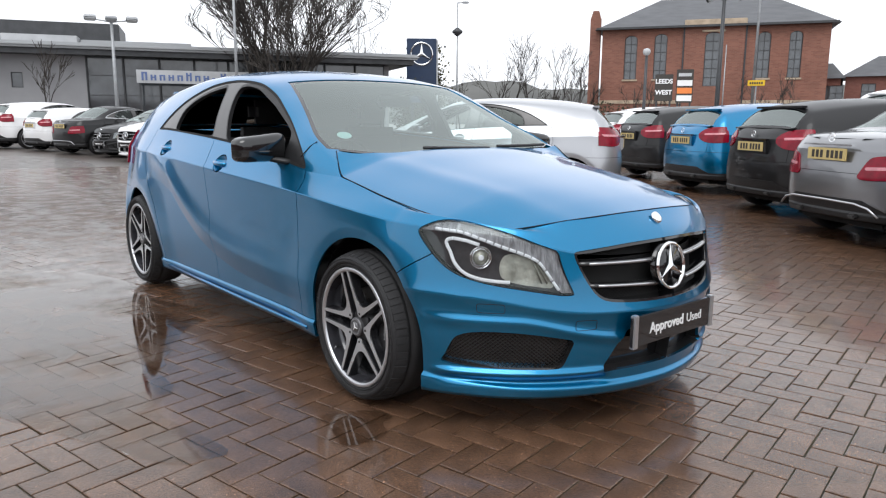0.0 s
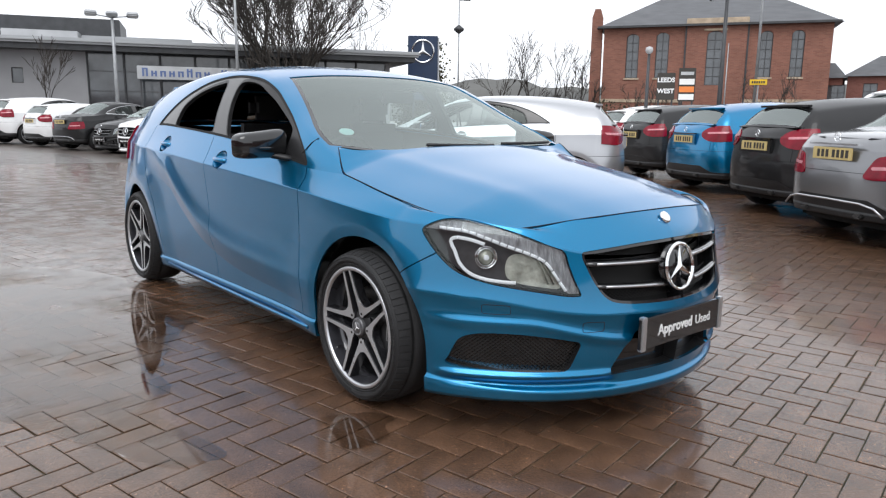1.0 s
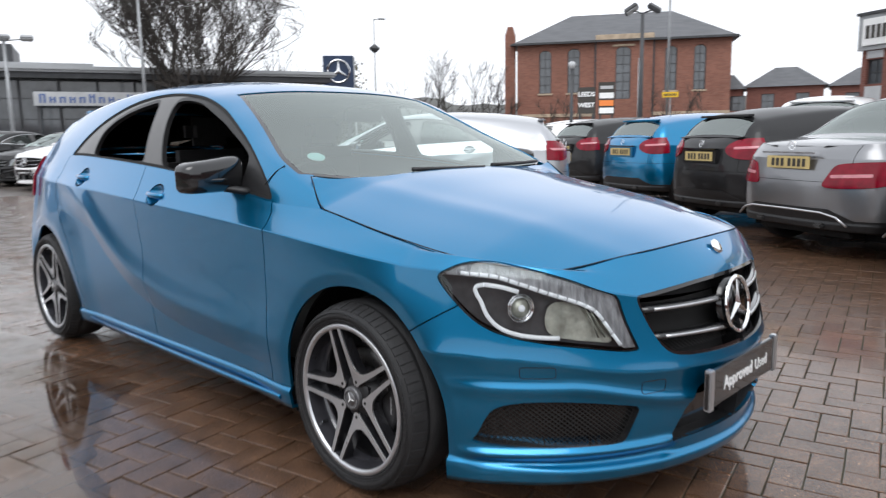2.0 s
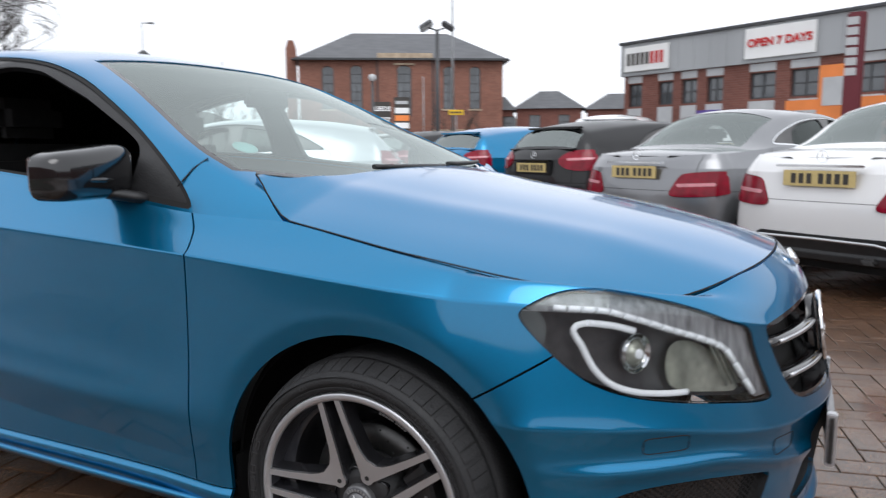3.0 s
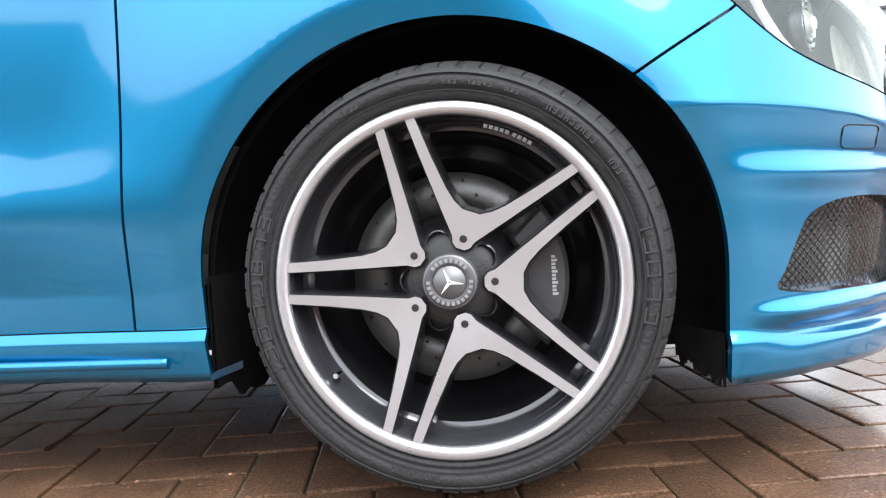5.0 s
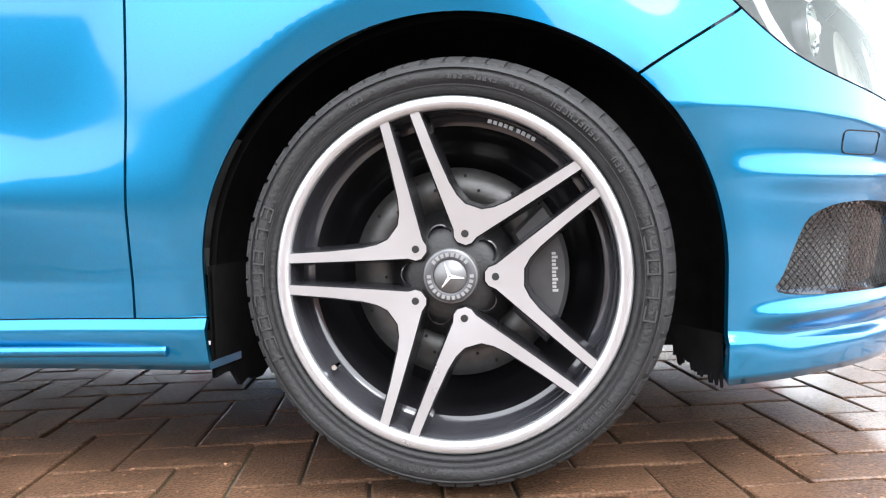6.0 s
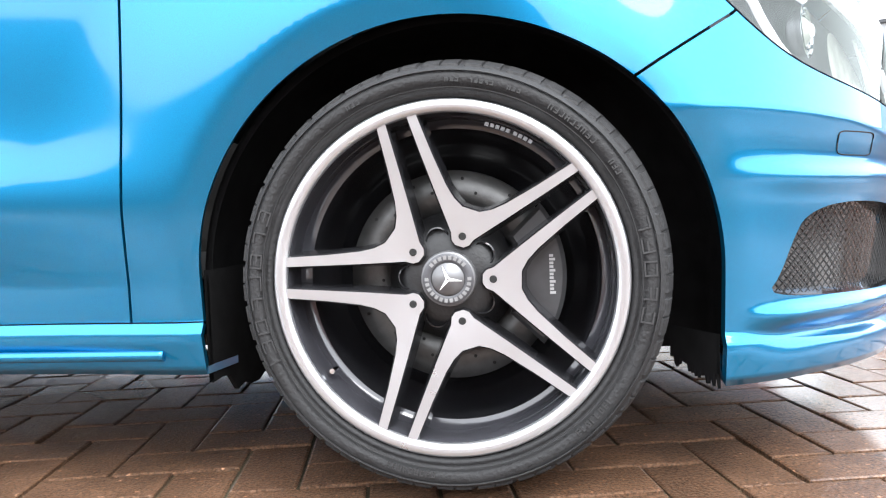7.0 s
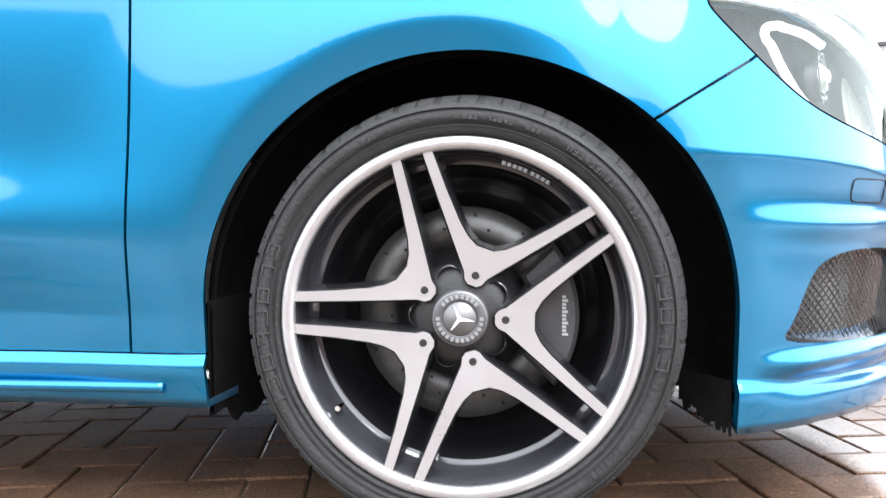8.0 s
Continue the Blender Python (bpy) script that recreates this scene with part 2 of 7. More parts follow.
def thing(name, label, category, group="", kind=""):
    return tagged(new(name), label, category, group, kind)


def mesh_ob(name, data, parent=None, label=""):
    ob = new(name, data)
    if parent is not None:
        ob.parent = parent
    if label:
        ob["label"] = label
    return ob


def panel(name, mesh, material, parent, label="", depth=0.012):
    """Links a sheet as one mesh part, with its true normals."""
    V, T = edged(mesh, depth)
    me = bpy.data.meshes.new(name)
    me.from_pydata(V[:, :3].tolist(), [], T.tolist())
    me.polygons.foreach_set("use_smooth", [True] * len(me.polygons))
    me.normals_split_custom_set_from_vertices(V[:, 3:].tolist())
    me.materials.append(material)
    return mesh_ob(name, me, parent, label)


def part(name, bm, material, parent=None, label="", smooth=False):
    """Links a bmesh as one mesh object under a thing or a part."""
    me = bpy.data.meshes.new(name)
    bm.to_mesh(me)
    bm.free()
    if smooth:
        me.polygons.foreach_set("use_smooth", [True] * len(me.polygons))
    for m in (material if isinstance(material, (list, tuple)) else [material]):
        me.materials.append(m)
    return mesh_ob(name, me, parent, label)


def box(bm, x0, x1, y0, y1, z0, z1, bevel=0.0, turn=None):
    """Adds a box between two corners, with rounded edges."""
    r = bmesh.ops.create_cube(bm, size=1.0)
    vs = r["verts"]
    bmesh.ops.scale(bm, vec=(x1 - x0, y1 - y0, z1 - z0), verts=vs)
    bmesh.ops.translate(bm, vec=((x0 + x1) / 2, (y0 + y1) / 2, (z0 + z1) / 2), verts=vs)
    if bevel:
        es = list({e for v in vs for e in v.link_edges})
        r2 = bmesh.ops.bevel(bm, geom=es, offset=bevel, segments=2, affect="EDGES")
        vs = list({v for f in r2["faces"] for v in f.verts} | {v for v in vs if v.is_valid})
    if turn is not None:
        bmesh.ops.transform(bm, matrix=turn, verts=vs)
    return bm


def block(name, dims, material, parent=None, label="", bevel=0.0, turn=None):
    return part(name, box(bmesh.new(), *dims, bevel, turn), material, parent, label)


def lathe(bm, profile, segments=64, m=None):
    """Turns a list of (radius, height) round the local z axis."""
    rings = []
    for r, h in profile:
        rings.append([bm.verts.new((r * math.cos(2 * math.pi * k / segments), r * math.sin(2 * math.pi * k / segments), h)) for k in range(segments)])
    made = [v for ring in rings for v in ring]
    for a, b in zip(rings, rings[1:]):
        for k in range(segments):
            bm.faces.new((a[k], a[(k + 1) % segments], b[(k + 1) % segments], b[k]))
    if m is not None:
        bmesh.ops.transform(bm, matrix=m, verts=made)
    return bm


def prism(bm, outline, h0, h1, m=None, bevel=0.0):
    """A solid from a flat outline between two heights of local z; the top may be bevelled."""
    lo = [bm.verts.new((x, y, h0)) for x, y in outline]
    hi = [bm.verts.new((x, y, h1)) for x, y in outline]
    n = len(outline)
    faces = [bm.faces.new(hi), bm.faces.new(lo[::-1])]
    for k in range(n):
        faces.append(bm.faces.new((lo[k], lo[(k + 1) % n], hi[(k + 1) % n], hi[k])))
    vs = lo + hi
    bmesh.ops.recalc_face_normals(bm, faces=faces)
    if bevel:
        es = [e for e in {e for v in hi for e in v.link_edges} if all(v in hi for v in e.verts)]
        r = bmesh.ops.bevel(bm, geom=es, offset=bevel, segments=1, affect="EDGES")
        vs = list({v for v in vs if v.is_valid} | set(r["verts"]))
    if m is not None:
        bmesh.ops.transform(bm, matrix=m, verts=vs)
    return bm


def tube(name, pts, radius, material, parent=None, label="", taper=None, closed=False):
    """A round rod along points, as a mesh."""
    bm = bmesh.new()
    P = [Vector(p) for p in pts]
    n = len(P)
    rings = []
    for i, p in enumerate(P):
        a, b = (P[i - 1] if i or closed else p), (P[(i + 1) % n] if i < n - 1 or closed else p)
        d = (b - a).normalized()
        u = d.orthogonal() if abs(d.z) > 0.9 else d.cross(Vector((0, 0, 1)))
        u.normalize()
        w = d.cross(u)
        r = radius if taper is None else radius + (taper - radius) * i / (n - 1)
        rings.append([bm.verts.new(p + (u * math.cos(k * math.pi / 4) + w * math.sin(k * math.pi / 4)) * r) for k in range(8)])
    pairs = list(zip(rings, rings[1:])) + ([(rings[-1], rings[0])] if closed else [])
    for a, b in pairs:
        for k in range(8):
            bm.faces.new((a[k], a[(k + 1) % 8], b[(k + 1) % 8], b[k]))
    if not closed:
        bm.faces.new(rings[0][::-1]), bm.faces.new(rings[-1])
    bmesh.ops.recalc_face_normals(bm, faces=bm.faces)
    return part(name, bm, material, parent, label, True)


# ---- the hatchback's body: x forward from the front axle, half a body with y outwards ----
XC, XR = 0.2, -3.0
N_ST = (64, 190, 44)


def bonnet_crown():
    zc = fair((-0.36, 1.012), (-0.2, 0.99), (0, 0.953), (0.3, 0.904), (0.6, 0.845), (0.76, 0.797))
    drop = fair((-0.36, 0.02), (-0.3, 0.07), (-0.24, 0.098), (0, 0.103), (0.383, 0.112), (0.576, 0.175), (0.76, 0.2))

    def z(x, y):
        y = np.abs(y)
        ridge = 0.006 * np.exp(-((y - 0.5 + 0.12 * x) / 0.07) ** 2)
        return zc(x) - drop(x) * (y / 0.74) ** 2.6 + ridge
    return z


BONNET_Z = bonnet_crown()
TOP_W = fair((-3, 0.70), (-2.7, 0.755), (-2.2, 0.79), (-1.4, 0.80), (-0.75, 0.797), (-0.48, 0.789), (-0.24, 0.758), (0.2, 0.75))
BELT_Z = fair((-3.7, 1.04), (-3.0, 1.062), (-2.3, 1.05), (-1.4, 1.008), (-0.9, 0.96), (-0.48, 0.905), (-0.24, 0.892))


def rails():
    """Long lines of the body from the floor edge up to the belt: height, half-width, front and rear reach, roundness of the front in plan."""
    r = []
    r.append((fair((-3.7, 0.26), (-2.3, 0.19), (1.1, 0.165)), fair((-3, 0.70), (0.2, 0.72)), 0.74, -3.2, 1.9))
    r.append((fair((-3.7, 0.25), (-3, 0.24), (-2.4, 0.175), (-0.35, 0.178), (0.2, 0.152), (0.5, 0.148), (1.1, 0.15)),
              fair((-3, 0.80), (-2.6, 0.83), (-0.4, 0.825), (0.2, 0.832)), 0.873, -3.37, 1.9))
    r.append((fair((-3.7, 0.30), (-3, 0.30), (-2.4, 0.228), (-0.35, 0.238), (0.2, 0.21), (0.5, 0.185), (1.1, 0.18)),
              fair((-3, 0.82), (-2.6, 0.845), (-0.4, 0.838), (0.2, 0.838)), 0.885, -3.38, 1.9))
    r.append((fair((-3.7, 0.32), (-3, 0.32), (-2.4, 0.244), (-0.35, 0.256), (0.2, 0.225), (0.5, 0.2), (1.1, 0.195)),
              fair((-3, 0.82), (-2.6, 0.835), (-0.4, 0.828), (0.2, 0.828)), 0.868, -3.37, 1.9))
    r.append((fair((-3.7, 0.42), (-0.35, 0.42), (0.2, 0.38), (0.7, 0.34), (1.1, 0.34)),
              fair((-3, 0.83), (-2.6, 0.865), (-1.5, 0.85), (-0.4, 0.840), (0.2, 0.838)), 0.884, -3.39, 1.9))
    r.append((fair((-3.7, 0.62), (-3, 0.62), (-0.35, 0.61), (0.2, 0.56), (0.7, 0.475), (1.1, 0.475)),
              fair((-3, 0.82), (-2.6, 0.870), (-1.5, 0.862), (-0.4, 0.848), (0.2, 0.836)), 0.886, -3.4, 1.9))
    r.append((fair((-3.7, 0.93), (-3, 0.93), (-2.4, 0.915), (-1.3, 0.865), (-0.45, 0.817), (0.2, 0.762), (0.35, 0.742), (0.7, 0.672), (1.1, 0.66)),
              fair((-3, 0.78), (-2.6, 0.845), (-1.5, 0.88), (-0.45, 0.862), (0, 0.838), (0.2, 0.802)), 0.85, -3.36, 2.0))
    r.append((fair((-3.7, 0.99), (-3, 1.0), (-2.4, 0.985), (-1.3, 0.935), (-0.45, 0.862), (0.2, 0.80), (0.38, 0.768), (0.7, 0.722), (1.1, 0.74)),
              fair((-3, 0.74), (-2.6, 0.80), (-1.5, 0.838), (-0.45, 0.815), (0, 0.785), (0.2, 0.768)), 0.815, -3.32, 2.1))
    return r


def lower_body():
    th = np.linspace(0, math.pi / 2, N_ST[0])
    xs = np.linspace(XC, XR, N_ST[1])[1:]
    tr = np.linspace(math.pi / 2, 0, N_ST[2])[1:]
    lines = []
    for row, (z, w, xf, xr, n) in enumerate(rails() + [(None, TOP_W, 0.756, -3.27, 2.35)]):
        cf, sf = np.cos(th) ** (2 / n), np.sin(th) ** (2 / n)
        cr, sr = np.cos(tr) ** (2 / 2.6), np.sin(tr) ** (2 / 2.6)
        x = np.concatenate([XC + (xf - XC) * cf, xs, XR + (xr - XR) * cr])
        y = np.concatenate([w(XC) * sf, w(xs), w(XR) * sr])
        if z is None:
            q = np.concatenate([np.full(len(th), XC), xs, XR - (1 - sr) * 0.7])
            zz = np.where(x > -0.24, BONNET_Z(x, y), BELT_Z(q))
        else:
            q = np.concatenate([XC + (1 - sf) * 0.9, xs, XR - (1 - sr) * 0.7])
            zz = z(q)
        if SALOON and row in (6, 7):
            zz = zz - 0.075 * np.clip((-2.2 - x) / 0.7, 0, 1)
        lines.append(np.stack([x, y, zz], 1))
    L = np.stack(lines, 1)
    groups, cols = ((0, 1), (1, 2), (2, 3), (3, 6), (6, 8)), []
    for g, (a, b) in enumerate(groups):
        count = (5, 5, 4, 96, 30)[g]
        v = np.linspace(a, b, count)
        seg = np.zeros((len(L), count, 3))
        k = np.arange(a, b + 1)
        for j, vv in enumerate(v):
            if b - a == 1:
                s = vv - a
                seg[:, j] = L[:, a] * (1 - s) + L[:, b] * s
            else:
                i = min(int(vv), b - 1)
                s = vv - i
                p0, p1, p2, p3 = L[:, max(i - 1, a)], L[:, i], L[:, i + 1], L[:, min(i + 2, b)]
                if i - 1 < a:
                    p0 = 2 * p1 - p2
                if i + 2 > b:
                    p3 = 2 * p2 - p1
                seg[:, j] = 0.5 * (2 * p1 + (p2 - p0) * s + (2 * p0 - 5 * p1 + 4 * p2 - p3) * s**2 + (3 * p1 - p0 - 3 * p2 + p3) * s**3)
        cols.append(seg if g == 0 else seg[:, 1:])
    P = np.concatenate(cols, 1)
    x, y, z = P[..., 0], P[..., 1], P[..., 2]
    side = np.clip((y - 0.6) / 0.15, 0, 1)
    for ax, amp in ((0.0, 0.010), (-2.699, 0.012)):
        r = np.hypot(x - ax, z - 0.312)
        s = np.clip((r - 0.385) / 0.26, 0, 1)
        lip = 0.404 - r
        P[..., 1] += side * (amp * (1 - s * s * (3 - 2 * s)) - 0.19 * 0.5 * (lip + np.sqrt(lip**2 + 0.006**2))) * (z > 0.15)
    # the swage that drops from the rear door and runs out low in the front door
    low = fair((-2.5, 0.90), (-2.04, 0.80), (-1.87, 0.69), (-1.55, 0.53), (-1.1, 0.445), (-0.45, 0.42), (-0.3, 0.42))
    d = z - low(x)
    fade = np.clip((x + 2.45) / 0.3, 0, 1) * np.clip((-0.30 - x) / 0.5, 0, 1)
    under = 0.5 * (-d + np.sqrt(d**2 + 0.008**2))
    P[..., 1] += side * fade * (0.017 * np.exp(-(np.clip(d, 0, None) / 0.085) ** 2) - 0.22 * np.minimum(under, 0.11))
    # the fold of the front bumper
    fold = fair((0.2, 0.53), (0.34, 0.53), (0.56, 0.518), (0.79, 0.466), (0.9, 0.455))
    ledge = fair((0.2, 0.45), (0.5, 0.436), (0.66, 0.434), (0.83, 0.37), (0.9, 0.34))
    d, e = z - fold(x), z - ledge(x)
    nose = np.clip((x - 0.25) / 0.12, 0, 1)
    low_nose = np.clip((x - 0.36) / 0.14, 0, 1)
    bump = lambda q, up, down: np.exp(-(np.clip(q, 0, None) / up) ** 2 - (np.clip(-q, 0, None) / down) ** 2)
    out = nose * 0.015 * np.exp(-np.clip(d, 0, None) / 0.06 - np.clip(-d, 0, None) / 0.04)
    out += low_nose * (0.0095 * bump(e, 0.016, 0.022) - 0.002 * np.exp(-((e - 0.035) / 0.03) ** 2))
    ang = np.degrees(np.arctan2(y, x - XC))
    shelf = np.clip((ang - 24) / 5, 0, 1) * np.clip((76 - ang) / 6, 0, 1) * np.clip((x - 0.3) / 0.08, 0, 1)
    g = z - 0.244
    out += shelf * (0.016 * np.exp(-(np.clip(g, 0, None) / 0.010) ** 2 - (np.clip(-g, 0, None) / 0.02) ** 2) - 0.010 * np.exp(-((z - 0.208) / 0.012) ** 2))
    nx, ny = x - XC, y * 0.9
    ln = np.maximum(np.hypot(nx, ny), 1e-6)
    P[..., 0] += out * nx / ln
    P[..., 1] += out * ny / ln
    return P


ROOF_Z = fair((-0.16, 0.962), (-0.3, 0.998), (-0.6, 1.142), (-0.9, 1.277), (-1.1, 1.352), (-1.3, 1.393), (-1.6, 1.418), (-1.9, 1.424), (-2.4, 1.405), (-2.9, 1.35), (-3.02, 1.325), (-3.1, 1.24), (-3.27, 1.045))
EDGE_Z = fair((-0.16, 0.902), (-0.24, 0.925), (-0.35, 0.972), (-0.48, 1.028), (-0.7, 1.118), (-0.95, 1.235), (-1.15, 1.312), (-1.4, 1.352), (-1.7, 1.364), (-2.0, 1.355), (-2.4, 1.322), (-2.8, 1.275), (-3.0, 1.24), (-3.08, 1.19), (-3.27, 1.042))
EDGE_Y = fair((-0.16, 0.742), (-0.35, 0.728), (-0.48, 0.728), (-0.8, 0.69), (-1.2, 0.655), (-1.8, 0.635), (-2.5, 0.60), (-3.0, 0.565), (-3.27, 0.62))


def cabin():
    xs = np.concatenate([np.linspace(-0.16, -1.5, 90), np.linspace(-1.515, -3.26, 80)])
    v = np.linspace(0, 1, 30)
    h = np.linspace(0, 1, 40)[1:]
    by, bz, ey, ez, cz = TOP_W(xs), np.where(xs > -0.24, BONNET_Z(xs, TOP_W(xs)), BELT_Z(xs)), EDGE_Y(xs), EDGE_Z(xs), ROOF_Z(xs)
    sy = by[:, None] + (ey - by)[:, None] * v + 0.022 * np.sin(math.pi * v) * np.clip((ez - bz) / 0.3, 0, 1)[:, None]
    sz = bz[:, None] + (ez - bz)[:, None] * v
    # the rear corners round in with the body below
    tuck = np.maximum(np.clip(1 - np.clip((-3.0 - xs) / 0.272, 0, 1) ** 2.6, 0, 1) ** (1 / 2.6), 0.3 if SALOON else 0.82)
    sy, ey = sy * tuck[:, None], ey * tuck
    ry = ey[:, None] * (1 - h)
    rz = cz[:, None] - (cz - ez)[:, None] * (1 - h) ** 2.5
    Y, Z = np.hstack([sy, ry]), np.hstack([sz, rz])
    for _ in range(10):
        for A in (Y, Z):
            A[:, 12:-2] = 0.25 * A[:, 11:-3] + 0.5 * A[:, 12:-2] + 0.25 * A[:, 13:-1]
    return np.stack([np.repeat(xs[:, None], Y.shape[1], 1), Y, Z], 2)


def bonnet():
    b = np.sin(np.linspace(0, math.pi / 2, 50))
    k = 1 - 0.0042 * np.clip((b - 0.5) / 0.3, 0, 1)
    a = np.linspace(0, 1, 60)
    n, w, xf = 2.35, 0.75, 0.756
    front = XC - 0.0028 + (xf - XC) * np.clip(1 - b**n, 0, 1) ** (1 / n)
    rear = -0.272 - 0.093 * b**2.5
    x = rear + (front - rear) * a[:, None]
    width = np.where(x > XC, w, TOP_W(np.clip(x, -0.24, XC)))
    width = np.where(x < -0.2, width - 0.05 * np.clip((-0.22 - x) / 0.14, 0, 1) ** 1.4, width)
    y = b * width * k
    z = BONNET_Z(x, y)
    return np.stack([x, y, z], 2)


def turn_angle(V):
    """Place along the nose: the angle round the front corner as a length, and the height."""
    return np.stack([np.arctan2(V[:, 1], V[:, 0] - XC) * 0.75, V[:, 2]], 1)


def nose_outline(*pts):
    return chaikin([(radians(a) * 0.75, z) for a, z in pts], 2)


HEADLIGHT = nose_outline((81, 0.743), (78, 0.769), (75, 0.784), (70.5, 0.789), (66, 0.781), (59.5, 0.762), (53, 0.737), (47.5, 0.709), (42.8, 0.689), (42, 0.683), (41.4, 0.65), (39.7, 0.595),
                         (37.3, 0.536), (37.5, 0.529), (41, 0.529), (49.5, 0.547), (58, 0.563), (65, 0.581), (70, 0.605), (73.7, 0.64), (77, 0.682), (79.3, 0.714))
GRILLE = chaikin([(-0.1, 0.705), (0.15, 0.702), (0.26, 0.695), (0.4, 0.683), (0.43, 0.679), (0.41, 0.62), (0.388, 0.57), (0.362, 0.525), (0.33, 0.502), (0.26, 0.492), (0.12, 0.486), (-0.1, 0.484)], 2)
FOG = nose_outline((71.6, 0.295), (69.8, 0.35), (68, 0.383), (62, 0.4), (50.5, 0.396), (38, 0.369), (36.6, 0.362), (38, 0.32), (39.8, 0.266), (40.6, 0.258), (49, 0.258), (61, 0.261), (70, 0.267), (73, 0.276))
CENTRE_INTAKE = chaikin([(-0.1, 0.41), (0.2, 0.405), (0.25, 0.375), (0.28, 0.32), (0.325, 0.238), (0.315, 0.232), (0.187, 0.235), (-0.1, 0.235)], 2)
WINDOW = chaikin([(-0.488, 0.915), (-0.535, 0.975), (-0.648, 1.058), (-0.845, 1.176), (-1.024, 1.266), (-1.178, 1.316), (-1.4, 1.34), (-1.6, 1.339), (-1.845, 1.315), (-2.06, 1.263), (-2.22, 1.2), (-2.44, 1.062), (-2.41, 1.056), (-2.2, 1.058), (-1.4, 1.018), (-0.9, 0.97), (-0.52, 0.914)], 2)
SHUT_FRONT = [(-0.482, 0.1), (-0.48, 0.26), (-0.47, 0.5), (-0.452, 0.8), (-0.452, 0.83), (-0.47, 0.872), (-0.492, 0.905), (-0.52, 0.95)]
SHUT_MID = [(-1.44, 0.1), (-1.44, 0.6), (-1.455, 0.9), (-1.49, 1.05)]
SHUT_REAR = [(-2.26, 0.1), (-2.265, 0.42), (-2.32, 0.58), (-2.44, 0.74), (-2.5, 0.85), (-2.49, 1.0), (-2.44, 1.1)]
SEAM = [(0.1, 0.46), (0.244, 0.567), (0.395, 0.66), (0.46, 0.72), (0.5, 0.9)]


def arch(mesh, at, r, wide=1.0):
    V = mesh[0]
    return cut(mesh, np.where(V[:, 1] > 0.3, np.hypot((V[:, 0] - at) / wide, np.maximum(V[:, 2] - 0.312, 0.0) + np.minimum(V[:, 2] - 0.312, 0.0) * 0.3) - r, 1.0))[1]


def inside(mesh, outline, axes, grow=0.0):
    V = mesh[0]
    return cut(mesh, distance(V[:, axes], outline) - grow)


def shut(line):
    return lambda V: distance(V[:, (0, 2)], line, False)


